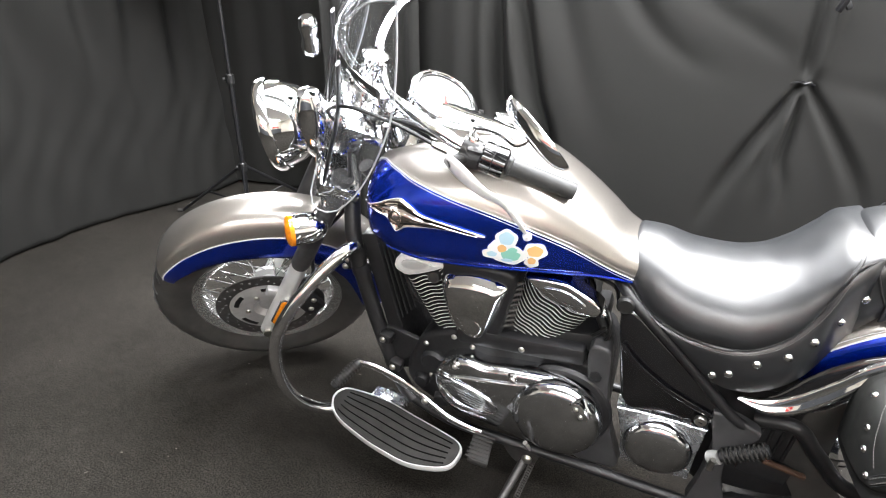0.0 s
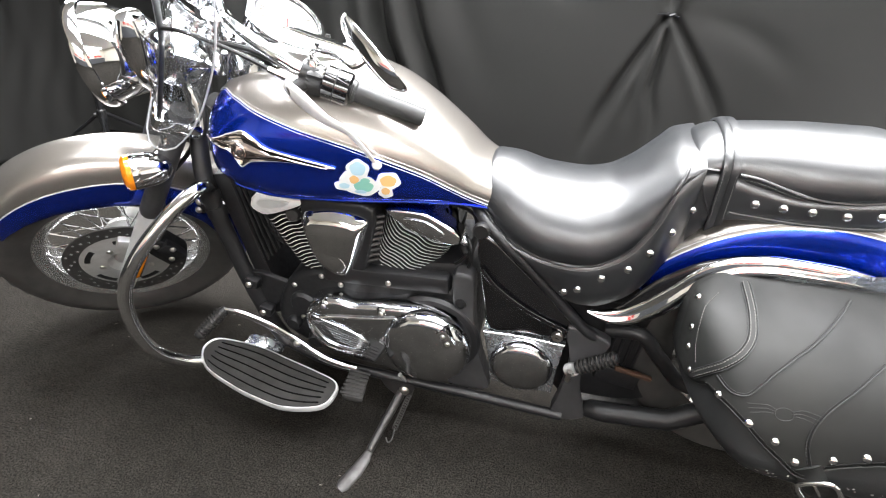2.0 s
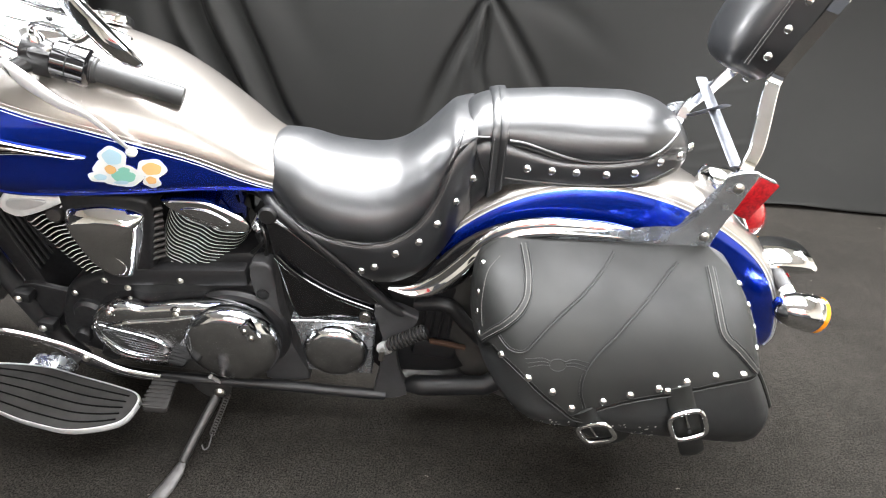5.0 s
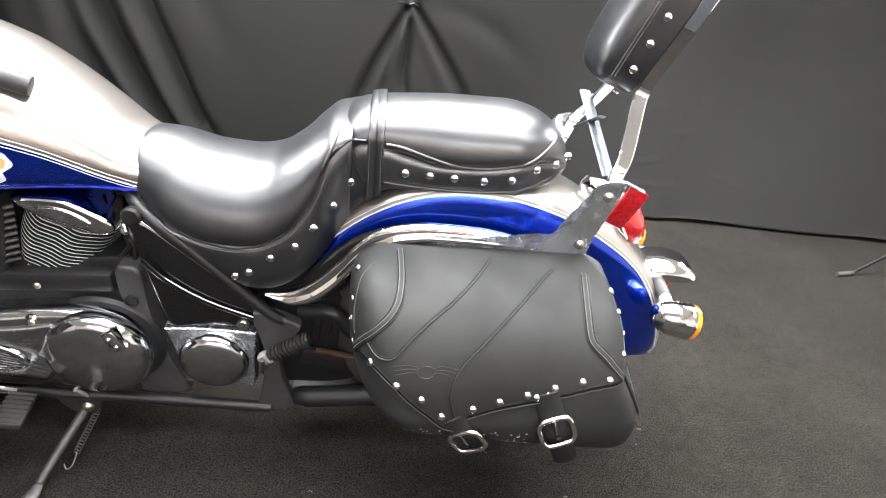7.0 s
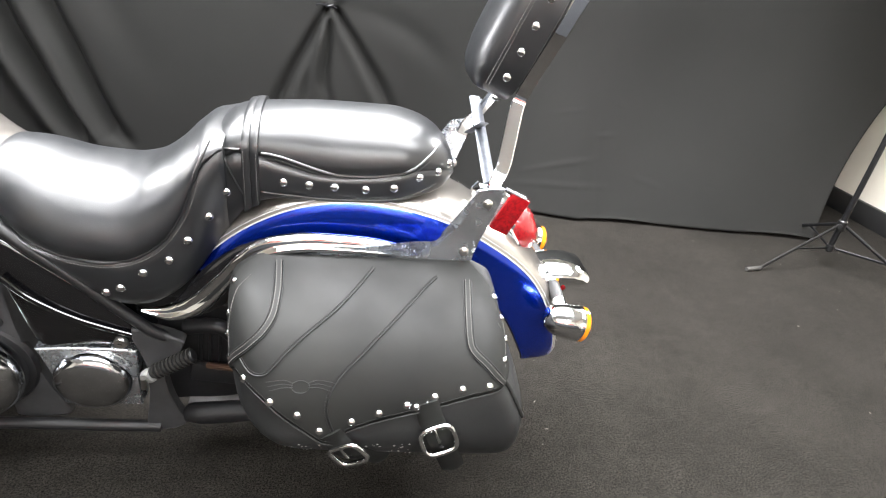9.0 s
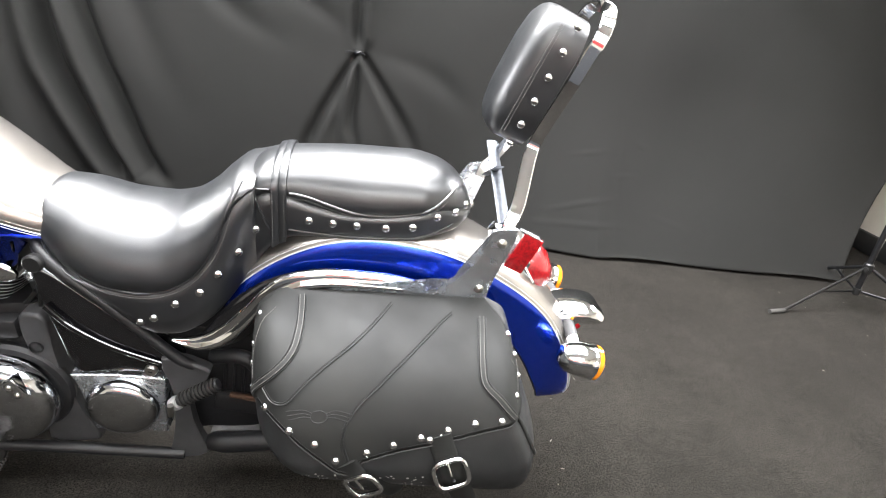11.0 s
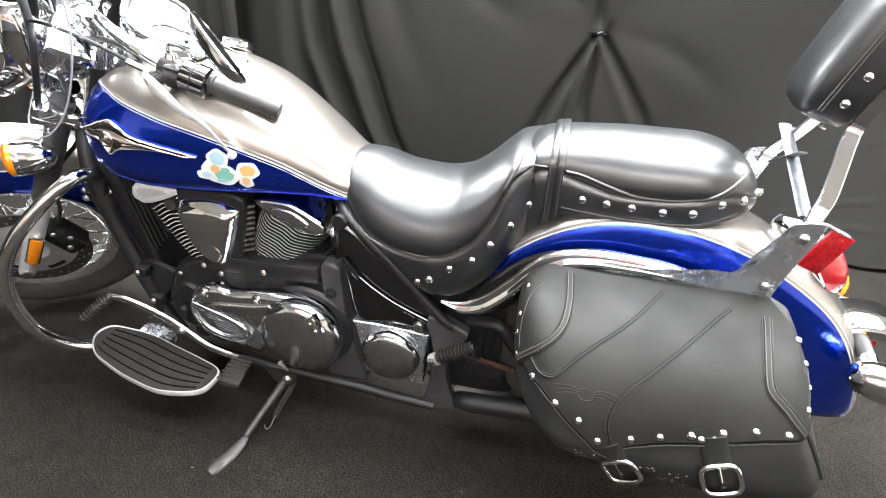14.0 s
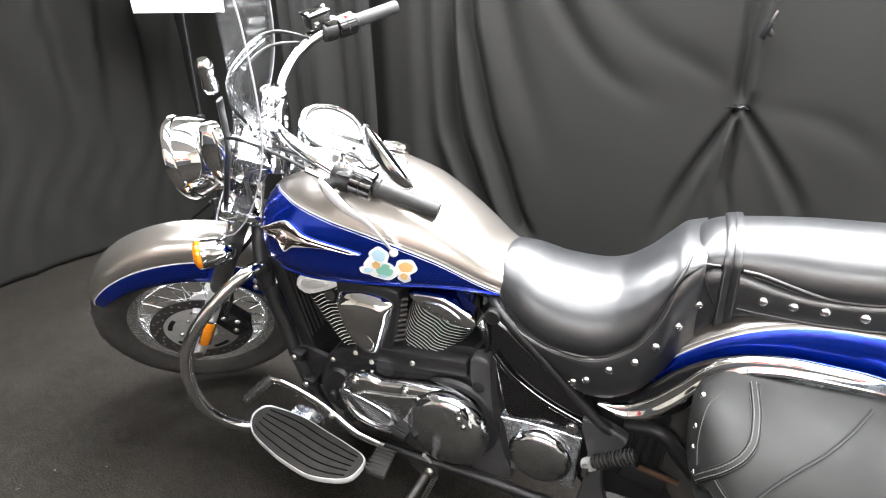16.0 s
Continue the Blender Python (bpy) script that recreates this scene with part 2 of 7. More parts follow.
def spline(points, steps=8, closed=False):
    """Catmull-Rom through the points."""
    p = [Vector(q) for q in points]
    n = len(p)
    out = []
    for i in range(n if closed else n - 1):
        a, b = p[(i - 1) % n if closed else max(i - 1, 0)], p[i]
        c, d = p[(i + 1) % n], p[(i + 2) % n if closed else min(i + 2, n - 1)]
        for k in range(steps):
            t = k / steps
            out.append(0.5 * ((2 * b) + (c - a) * t + (2 * a - 5 * b + 4 * c - d) * t * t + (3 * b - 3 * c + d - a) * t ** 3))
    if not closed:
        out.append(p[-1])
    return out


def add_loft(bm, rings, closed=True, cap=True, bands=None):
    """Bridge rings of equal length. bands: a material number for each strip along the ring."""
    made = [[bm.verts.new(v) for v in ring] for ring in rings]
    n = len(made[0])
    for a, b in zip(made, made[1:]):
        for i in range(n if closed else n - 1):
            f = bm.faces.new((a[i], a[(i + 1) % n], b[(i + 1) % n], b[i]))
            if bands:
                f.material_index = bands[i]
    if cap and closed:
        bm.faces.new(made[0][::-1])
        bm.faces.new(made[-1])
    return made


def add_tube(bm, points, radius, seg=12, cap=True, flat=1.0, up=(0, 0, 1), closed=False):
    """Sweep a round or flattened section along points. radius: a number or one for each point; flat: width across over height along up."""
    pts = [Vector(p) for p in points]
    rs = list(radius) if hasattr(radius, "__len__") else [radius] * len(pts)
    rings, last = [], None
    for i, p in enumerate(pts):
        if closed:
            d = pts[(i + 1) % len(pts)] - pts[i - 1]
        else:
            d = pts[min(i + 1, len(pts) - 1)] - pts[max(i - 1, 0)]
        d.normalize()
        u = Vector(up) if last is None else last
        u = u - d * u.dot(d)
        if u.length < 1e-4:
            u = Vector((1, 0.1, 0)) - d * d.x
        u.normalize()
        last = u
        s = d.cross(u)
        rings.append([p + rs[i] * (math.cos(a) * u + flat * math.sin(a) * s) for a in np.linspace(0, 2 * math.pi, seg, endpoint=False)])
    if closed:
        rings.append(rings[0])
    add_loft(bm, rings, True, cap and not closed)
    if closed:
        bmesh.ops.remove_doubles(bm, verts=bm.verts, dist=1e-6)


def tube(points, radius, **k):
    bm = bmesh.new()
    add_tube(bm, points, radius, **k)
    return bm


def add_lathe(bm, profile, origin=(0, 0, 0), axis=(0, 0, 1), seg=24, squash=1.0, up=None):
    """Turn (radius, height) rows round an axis."""
    z = Vector(axis).normalized()
    x = Vector(up) if up else Vector((0, 1, 0)) if abs(z.y) < 0.9 else Vector((1, 0, 0))
    x = (x - z * x.dot(z)).normalized()
    y = z.cross(x)
    o = Vector(origin)
    rings = [[o + z * h + max(r, 1e-4) * (math.cos(a) * x + squash * math.sin(a) * y) for a in np.linspace(0, 2 * math.pi, seg, endpoint=False)] for r, h in profile]
    made = add_loft(bm, rings, cap=False)
    for row, ring_, back in ((profile[0], made[0], True), (profile[-1], made[-1], False)):
        if row[0] < 0.0012:
            bm.faces.new(ring_[::-1] if back else ring_)


def lathe(profile, origin=(0, 0, 0), axis=(0, 0, 1), seg=24, **k):
    bm = bmesh.new()
    add_lathe(bm, profile, origin, axis, seg, **k)
    return bm


def add_box(bm, centre, size, turn=(0, 0, 0), bevel=0.002):
    one = bmesh.new()
    bmesh.ops.create_cube(one, size=1)
    bmesh.ops.scale(one, vec=size, verts=one.verts)
    if bevel:
        bmesh.ops.bevel(one, geom=one.edges[:], offset=min(bevel, min(size) * 0.4), segments=2, affect="EDGES", profile=0.5)
    one.transform(pose(*centre, *turn))
    me = bpy.data.meshes.new("box")
    one.to_mesh(me)
    one.free()
    bm.from_mesh(me)
    bpy.data.meshes.remove(me)


def box(centre, size, turn=(0, 0, 0), bevel=0.002):
    bm = bmesh.new()
    add_box(bm, centre, size, turn, bevel)
    return bm


def add_pillow(bm, outline, y0, depth, edge=0.01, dome=0.0, steps=5, smooth=6):
    """A plate in the x-z plane from y0 outwards to y0 - depth, with a rounded rim and a slightly domed face."""
    ring = spline([(x, 0, z) for x, z in outline], smooth, True) if smooth else [Vector((x, 0, z)) for x, z in outline]
    c = sum(ring, Vector()) / len(ring)
    size = sum((v - c).length for v in ring) / len(ring)
    rings = [[Vector((v.x, y0, v.z)) for v in ring]]
    for k in range(steps + 1):
        a = math.pi / 2 * k / steps
        s = 1 - edge / size * (1 - math.cos(a))
        rings.append([Vector((c.x + (v.x - c.x) * s, y0 - depth + edge * (1 - math.sin(a)), c.z + (v.z - c.z) * s)) for v in ring])
    for s0 in (0.75, 0.45, 0.15):
        s = s0 * (1 - edge / size)
        rings.append([Vector((c.x + (v.x - c.x) * s, y0 - depth - dome * (1 - s0 * s0), c.z + (v.z - c.z) * s)) for v in ring])
    add_loft(bm, rings)


def pillow(outline, y0, depth, **k):
    bm = bmesh.new()
    add_pillow(bm, outline, y0, depth, **k)
    return bm


def stud_mesh(name, r, mat, high=0.55):
    bm = lathe([(r, 0), (r * 0.97, r * 0.15 * high), (r * 0.8, r * 0.6 * high), (r * 0.45, r * 0.92 * high), (0, r * high)], seg=12)
    ob = part(name, bm, mat)
    me = ob.data
    bpy.data.objects.remove(ob)
    return me


def facing(place, normal):
    """A pose at place whose z axis is the normal."""
    q = Vector(normal).to_track_quat("Z", "Y")
    return Matrix.Translation(place) @ q.to_matrix().to_4x4()


def add_stitches(bm, points, step=0.006, size=(0.004, 0.0013, 0.001), normal=(0, -1, 0)):
    """Short thread dashes along a line."""
    pts = [Vector(p) for p in points]
    travelled, want = 0.0, 0.0
    n = Vector(normal).normalized()
    for a, b in zip(pts, pts[1:]):
        seg = (b - a).length
        if seg < 1e-7:
            continue
        d = (b - a) / seg
        while want <= travelled + seg:
            p = a + d * (want - travelled)
            s = d.cross(n).normalized()
            h = size[0] / 2
            quad = [p - d * h - s * size[1] / 2, p + d * h - s * size[1] / 2, p + d * h + s * size[1] / 2, p - d * h + s * size[1] / 2]
            low = [bm.verts.new(q) for q in quad]
            top = [bm.verts.new(q * 0.8 + p * 0.2 + n * size[2]) for q in quad]
            bm.faces.new(top)
            for i in range(4):
                bm.faces.new((low[i], low[(i + 1) % 4], top[(i + 1) % 4], top[i]))
            want += step
        travelled += seg


# ---- the room ----


def sheet(nx, nz, f):
    """A grid sheet with thickness, f(u, v) giving its face."""
    bm = bmesh.new()
    rows = [[bm.verts.new(f(i / nx, j / nz)) for i in range(nx + 1)] for j in range(nz + 1)]
    for a, b in zip(rows, rows[1:]):
        for i in range(nx):
            bm.faces.new((a[i], a[i + 1], b[i + 1], b[i]))
    return bm


floor_bm = bmesh.new()
add_box(floor_bm, (0.5, 0.0, -0.02), (8.2, 7.4, 0.04), bevel=0)
tagged(part("floor", floor_bm, CARPET), "dark grey low-pile carpet floor with light flecks", "floor", kind="structure")
lint_bm = bmesh.new()
lint_rnd = random.Random(11)
for k in range(110):
    p = Vector((lint_rnd.uniform(-2.2, 3.2), lint_rnd.uniform(0.1, 2.5), 0.001))
    d = Vector((lint_rnd.uniform(-1, 1), lint_rnd.uniform(-1, 1), 0)).normalized() * lint_rnd.uniform(0.001, 0.006)
    add_tube(lint_bm, [p, p + d + Vector((0, 0, 0.0008)), p + d * 1.7], lint_rnd.uniform(0.0006, 0.0015), seg=4)
tagged(part("carpet_lint", lint_bm, material("pale_lint", (0.13, 0.12, 0.105), 0.9)), "scattered pale lint specks on the dark carpet", "lint", kind="stuff")

ceiling_bm = bmesh.new()
add_box(ceiling_bm, (0.5, 0.0, 2.84), (8.2, 7.4, 0.1), bevel=0)
tagged(part("ceiling", ceiling_bm, WHITE_PAINT), "plain white painted ceiling", "ceiling", kind="structure")
for name, c, s, mat_, text in (
    ("wall_north", (0.5, 3.25, 1.4), (8.2, 0.1, 2.8), WALL_PAINT, "cream wall behind the black curtain"),
    ("wall_south", (0.5, -3.25, 0.5), (8.2, 0.1, 1.0), DARK_WALL, "dark grey lower wall facing the motorcycle"),
    ("wall_south_upper", (0.5, -3.25, 1.9), (8.2, 0.1, 1.8), WALL_PAINT, "cream upper wall facing the motorcycle"),
    ("wall_west", (-3.2, 0.0, 1.4), (0.1, 6.4, 2.8), WALL_PAINT, "cream wall behind the side curtain"),
    ("wall_east", (3.75, 0.0, 1.4), (0.1, 6.4, 2.8), WALL_PAINT, "cream painted wall beside the curtain end"),
):
    tagged(part(name, box(c, s, bevel=0), mat_), text, "wall", kind="structure")
tagged(part("baseboard", box((3.685, 0.0, 0.06), (0.03, 6.4, 0.12), bevel=0.004), SKIRT_BLACK), "black skirting board along the cream wall", "baseboard", kind="structure")
sign = tagged(new("wall_sign"), "row of large red sign bars on the cream wall", "sign")
sign.matrix_world = pose(-1.9, -3.185, 1.32)
for k in range(13):
    if k not in (4, 9):
        part("sign_bar", box((0.4 * k, 0, 0.02 * (k % 3)), (0.28 if k % 2 else 0.33, 0.03, 0.36), bevel=0.004), SIGN_RED, sign)
# Unseen fixtures, one per lamp; the y -2.65 row has no known source.
for x, y, sx, sy, watts in PANELS:
    fixture = tagged(new("unseen_ceiling_light"), "unseen flat white rectangular light added at the ceiling", "ceiling light", "lights over the motorcycle")
    fixture.matrix_world = pose(x, y, 2.68)
    part("frame", box((0, 0, 0.055), (sx + 0.06, sy + 0.06, 0.11), bevel=0.006), WHITE_PAINT, fixture)
    part("diffuser", box((0, 0, -0.006), (sx, sy, 0.012), bevel=0.003), PANEL_GLOW, fixture)

KNOT = Vector((0.55, 2.72, 0.83))


def line_through(points, n=36):
    """n + 1 even places along a smooth line in the plane of the cloth."""
    pts = np.array([(p.x, p.z) for p in spline([(x, 0, z) for x, z in points], 12)])
    far = np.concatenate([[0], np.cumsum(np.hypot(*np.diff(pts, axis=0).T))])
    want = np.linspace(0, far[-1], n + 1)
    return np.stack([np.interp(want, far, pts[:, 0]), np.interp(want, far, pts[:, 1])], 1)


def crease(X, Z, points, width, deep, ridge=0.7, side=1, ends=(0.0, 0.25), spread=0.0):
    """How far a valley with a ridge beside it moves the cloth back. ends: the shares of the line over which it rises and dies away; spread: how much it widens along the line."""
    line = line_through(points)
    best, sign, along = np.full(X.shape, 9.0), np.ones(X.shape), np.zeros(X.shape)
    n = len(line) - 1
    for k in range(n):
        (ax, az), (bx, bz) = line[k], line[k + 1]
        dx, dz = bx - ax, bz - az
        t = np.clip(((X - ax) * dx + (Z - az) * dz) / (dx * dx + dz * dz), 0, 1)
        px, pz = X - ax - t * dx, Z - az - t * dz
        d = np.hypot(px, pz)
        near = d < best
        best = np.where(near, d, best)
        sign = np.where(near, np.where(px * dz - pz * dx > 0, 1.0, -1.0), sign)
        along = np.where(near, (k + t) / n, along)
    d = best * sign * side
    w = width * (1 + spread * along)
    fade = np.ones(X.shape)
    if ends[0]:
        fade = fade * np.clip(along / ends[0], 0, 1) ** 0.8
    if ends[1]:
        fade = fade * np.clip((1 - along) / ends[1], 0, 1) ** 1.3
    return deep * fade * (np.exp(-(d / w) ** 2) - ridge * np.exp(-((d - 2.1 * w) / (1.5 * w)) ** 2))


TOP = 2.1


def pleats(x, seed):
    """Rounded ridges with narrow valleys, uneven in width."""
    a = x * 9.5 + 1.6 * np.sin(x * 2.1 + seed) + seed
    return 0.05 * np.sin(x * 3.1 + seed) - 0.055 * (2 * np.sqrt(np.sin(a / 2) ** 2 + 0.02) - 1.05) + 0.014 * np.sin(x * 31.0 + 2.3 * seed)


def back_cloth(U, V):
    X = -2.75 + U * 5.85
    Z = 0.015 + V * TOP
    left = 1 / (1 + np.exp((X + 0.93 - 0.16 * np.maximum(0, 0.7 - Z)) * 22))
    Y = 2.72 + left * (1 - 0.6 / (1 + np.exp((X + 1.5) * 12))) * pleats(X + 0.02 * np.sin(Z * 1.7), 1.0) * (0.8 + 0.2 * np.sin(Z * 1.1 + X * 1.7))
    # hanging folds that sweep away to the foot
    Y += crease(X, Z, [(-0.80, 2.2), (-0.79, 1.3), (-0.775, 0.75), (-0.73, 0.57), (-0.645, 0.37), (-0.57, 0.22), (-0.48, 0.10)], 0.034, 0.085, 0.55, 1, (0, 0.05))
    Y += crease(X, Z, [(-0.73, 2.2), (-0.70, 1.3), (-0.66, 1.04), (-0.585, 0.70), (-0.525, 0.53), (-0.465, 0.34), (-0.40, 0.18), (-0.31, 0.10)], 0.036, 0.085, 0.6, 1, (0, 0.06))
    Y += crease(X, Z, [(-0.60, 2.2), (-0.56, 1.45), (-0.50, 1.15), (-0.43, 0.94), (-0.34, 0.70), (-0.24, 0.50), (-0.15, 0.36)], 0.045, 0.040, 0.6, 1, (0, 0.5), 0.8)
    Y += crease(X, Z, [(-0.42, 2.2), (-0.34, 1.45), (-0.26, 1.28), (-0.13, 1.08), (0.0, 0.95), (0.15, 0.87), (0.30, 0.84)], 0.036, 0.060, 0.35, -1, (0, 0.6), 0.4)
    Y += crease(X, Z, [(-0.25, 2.0), (-0.10, 1.40), (0.03, 1.22), (0.18, 1.095), (0.33, 1.015), (0.47, 0.925), (0.545, 0.84)], 0.075, 0.010, 0.2, -1, (0.3, 0.15), -0.5)
    # two lips of cloth pinned together above the knot
    Y += crease(X, Z, [(0.553, 0.84), (0.55, 1.0), (0.556, 1.25), (0.57, 1.6), (0.58, 2.2)], 0.016, 0.030, 0.7, 1, (0.04, 0.0), 0.8)
    Y += crease(X, Z, [(0.540, 0.84), (0.530, 1.0), (0.528, 1.25), (0.53, 1.6), (0.53, 2.2)], 0.016, 0.022, 0.2, -1, (0.05, 0.0), 1.0)
    # a tent of folds below it
    Y += crease(X, Z, [(0.545, 0.825), (0.455, 0.655), (0.378, 0.50), (0.29, 0.27), (0.24, 0.10)], 0.015, 0.045, 0.3, -1, (0.04, 0.45), 1.7)
    Y += crease(X, Z, [(0.552, 0.80), (0.545, 0.65), (0.535, 0.50), (0.56, 0.38), (0.57, 0.2)], 0.013, 0.042, 0.6, 1, (0.08, 0.6), 1.3)
    Y += crease(X, Z, [(0.565, 0.825), (0.68, 0.665), (0.79, 0.50), (0.86, 0.36), (0.93, 0.15)], 0.014, 0.040, 0.25, 1, (0.04, 0.5), 1.8)
    Y += crease(X, Z, [(0.50, 0.68), (0.46, 0.50), (0.43, 0.33)], 0.018, 0.018, 0.4, 1, (0.3, 0.4), 0.8)
    Y += crease(X, Z, [(0.60, 0.83), (0.80, 0.80), (0.93, 0.75), (1.05, 0.66), (1.15, 0.55)], 0.035, 0.010, 0.5, 1, (0.6, 0.4), 0.6)
    Y += 0.03 * np.exp(-(np.hypot(X - KNOT.x, Z - KNOT.z) / 0.22) ** 1.5)
    # fine drag lines on the slack side
    for pts, deep in (([(1.50, 0.19), (1.72, 0.25), (1.95, 0.29)], 0.010), ([(1.44, 0.13), (1.68, 0.15), (2.03, 0.16)], 0.010), ([(1.84, 0.38), (2.02, 0.40)], 0.006), ([(2.08, 0.215), (2.30, 0.165)], 0.007),
                      ([(1.60, 0.465), (1.88, 0.515)], 0.005), ([(1.95, 0.56), (2.06, 0.52)], 0.005)):
        Y -= crease(X, Z, pts, 0.010, deep * 0.4, 0.2, -1, (0.4, 0.4))
    calm = 1 / (1 + np.exp((0.95 - X) * 6))
    Y += calm * (0.018 * np.sin(X * 3.0 + Z * 2.2) + 0.010 * np.sin(X * 6.5 - Z * 3.1 + 1.0))
    # the free end swings forward and its hem lies out on the carpet
    Y -= 0.30 * np.maximum(0, 1 - Z / 0.9) ** 2 * np.clip((X - 0.9) / 0.9, 0, 1)
    Y -= 0.09 * np.maximum(0, X - 1.9)
    Xo = X + 0.45 * Z * np.maximum(0.0, (U - 0.9) / 0.1)
    return Xo, Y, np.maximum(Z, 0.006 + 0.01 * (1 + np.sin(X * 7)))


def side_cloth(U, V):
    Yo = -1.3 + U * 4.05
    Z = 0.012 + V * TOP
    X = -2.70 + 0.045 * np.sin(Yo * 2.6 - Z * 1.1) + 0.03 * np.sin(Yo * 5.3 + Z * 0.9 + 1.0)
    X += 0.14 * np.clip((Yo - 1.4) / 0.7, 0, 1)
    X += 0.006 * np.sin(Yo * 23 + Z * 9) * np.sin(Yo * 3 - Z * 5) + 0.004 * np.sin(Yo * 41 - Z * 14 + 2 * np.sin(Z * 7))
    # soft slanting folds
    for y0, lean, width, deep in ((0.35, 0.30, 0.09, 0.06), (0.85, 0.22, 0.07, 0.05), (1.25, 0.12, 0.06, 0.06), (1.58, 0.16, 0.07, 0.05), (1.95, 0.05, 0.05, 0.05), (2.2, -0.05, 0.05, 0.06), (2.45, -0.02, 0.05, 0.06)):
        X -= crease(Yo, Z, [(y0 - lean * 0.5, 2.2), (y0, 1.3), (y0 + lean * 0.9, 0.6), (y0 + lean * 1.7, 0.0)], width, deep, 0.6, 1, (0, 0.5), 0.6)
    return X, Yo, Z


for name, f, n, text in (("curtain_back", back_cloth, 600, "black cloth backdrop curtain with hanging folds and a tied knot"),
                         ("curtain_side", side_cloth, 260, "black cloth curtain hanging in soft folds to the carpet")):
    high = 210 if n > 300 else 90
    grid_u, grid_v = np.meshgrid(np.linspace(0, 1, n + 1), np.linspace(0, 1, high + 1))
    cloth_me = bpy.data.meshes.new(name)
    rows_ = np.arange((n + 1) * high).reshape(high, n + 1)[:, :-1].ravel()
    cloth_me.from_pydata(np.stack([a.ravel() for a in f(grid_u, grid_v)], 1).tolist(), [], np.stack([rows_, rows_ + 1, rows_ + n + 2, rows_ + n + 1], 1).tolist())
    cloth_me.polygons.foreach_set("use_smooth", [True] * len(cloth_me.polygons))
    cloth_me.materials.append(CLOTH)
    ob = new(name, cloth_me)
    tagged(ob, text, "curtain", kind="structure")
    thick = ob.modifiers.new("cloth", "SOLIDIFY")
    thick.thickness = 0.003


def panel_curtain(u, v):
    x0, z = -1.62 + u * 0.5, 0.01 + v * TOP
    return (x0 + 0.02 * math.sin(z * 2), 2.46 + 0.10 * (u - 0.5) + 0.03 * math.sin(u * 11 + z * 0.4) + 0.015 * math.sin(u * 25), z)


extra = part("curtain_panel", sheet(60, 60, panel_curtain), CLOTH, sharp=180)
tagged(extra, "narrow overlapping black cloth curtain panel", "curtain", kind="structure")
extra.modifiers.new("cloth", "SOLIDIFY").thickness = 0.003


def light_stand(base, hub, high, turn, legs, foot):
    """A black tripod stand: pole, collars, three legs with braces, rubber feet."""
    st = tagged(new("light_stand"), "black metal tripod light stand on the carpet", "light stand", "light stands")
    st.matrix_world = pose(*base, 0, 0, turn)
    part("pole", tube([(0, 0, 0.07), (0, 0, 0.75)], 0.0125), STAND_BLACK, st)
    part("upper_pole", tube([(0, 0, 0.72), (0, 0, high)], 0.009), STAND_BLACK, st)
    for z in (hub, 0.75):
        collar = part("collar", lathe([(0.0, -0.022), (0.02, -0.022), (0.021, 0.02), (0.014, 0.026), (0, 0.026)], (0, 0, z)), BLACK_PLASTIC, st)
        part("knob", lathe([(0.004, 0), (0.004, 0.02), (0.011, 0.022), (0.011, 0.034), (0, 0.035)], (0, 0, z), (1, 0.4, 0), 10), BLACK_PLASTIC, collar)
    part("lower_collar", lathe([(0, -0.015), (0.018, -0.015), (0.018, 0.015), (0, 0.015)], (0, 0, 0.09)), BLACK_PLASTIC, st)
    for k in range(3):
        a = radians(120 * k)
        c, s = math.cos(a), math.sin(a)
        leg = part("leg", tube([(0.02 * c, 0.02 * s, hub), (legs * c, legs * s, 0.012)], 0.008, flat=0.6), STAND_BLACK, st)
        part("rubber_foot", tube([(legs * c, legs * s, 0.010), ((legs + foot) * c, (legs + foot) * s, 0.010)], 0.0098), RUBBER, leg)
        part("brace", tube([(0.016 * c, 0.016 * s, 0.09), (legs * 0.55 * c, legs * 0.55 * s, hub * 0.45 + 0.006)], 0.006, flat=0.4), STAND_BLACK, st)
    return st


light_stand((-2.02, 2.21, 0), 0.295, 1.42, 190, 0.42, 0.03)
light_stand((2.96, 2.09, 0), 0.21, 1.5, 192, 0.42, 0.09)

for place, aim, half in (((-2.06, 2.24, 1.50), (-0.75, 0.7, 1.0), 0.21), ((2.96, 2.09, 1.78), (1.2, 0.9, 0.9), 0.32)):
    softbox = tagged(new("softbox"), "glowing white softbox lamp on a black stand", "softbox", "softboxes on stands")
    softbox.matrix_world = look(place, aim)
    shell_bm = bmesh.new()
    add_loft(shell_bm, [[(sx * w, sy * w, z) for sx, sy in ((-1, -1), (1, -1), (1, 1), (-1, 1))] for w, z in ((0.08, 0.2), (half, -0.08), (half, -0.10))])
    part("shell", shell_bm, WHITE_PAINT, softbox)
    face_bm = bmesh.new()
    add_loft(face_bm, [[(sx * w, sy * w, z) for sx, sy in ((-1, -1), (1, -1), (1, 1), (-1, 1))] for w, z in ((half - 0.002, -0.102), (half - 0.002, -0.11), (half * 0.5, -0.125))])
    part("diffuser", face_bm, DIFFUSER, softbox)
    part("bracket", tube([(0, 0, 0.2), (0, -0.02, 0.26)], 0.02), STAND_BLACK, softbox)

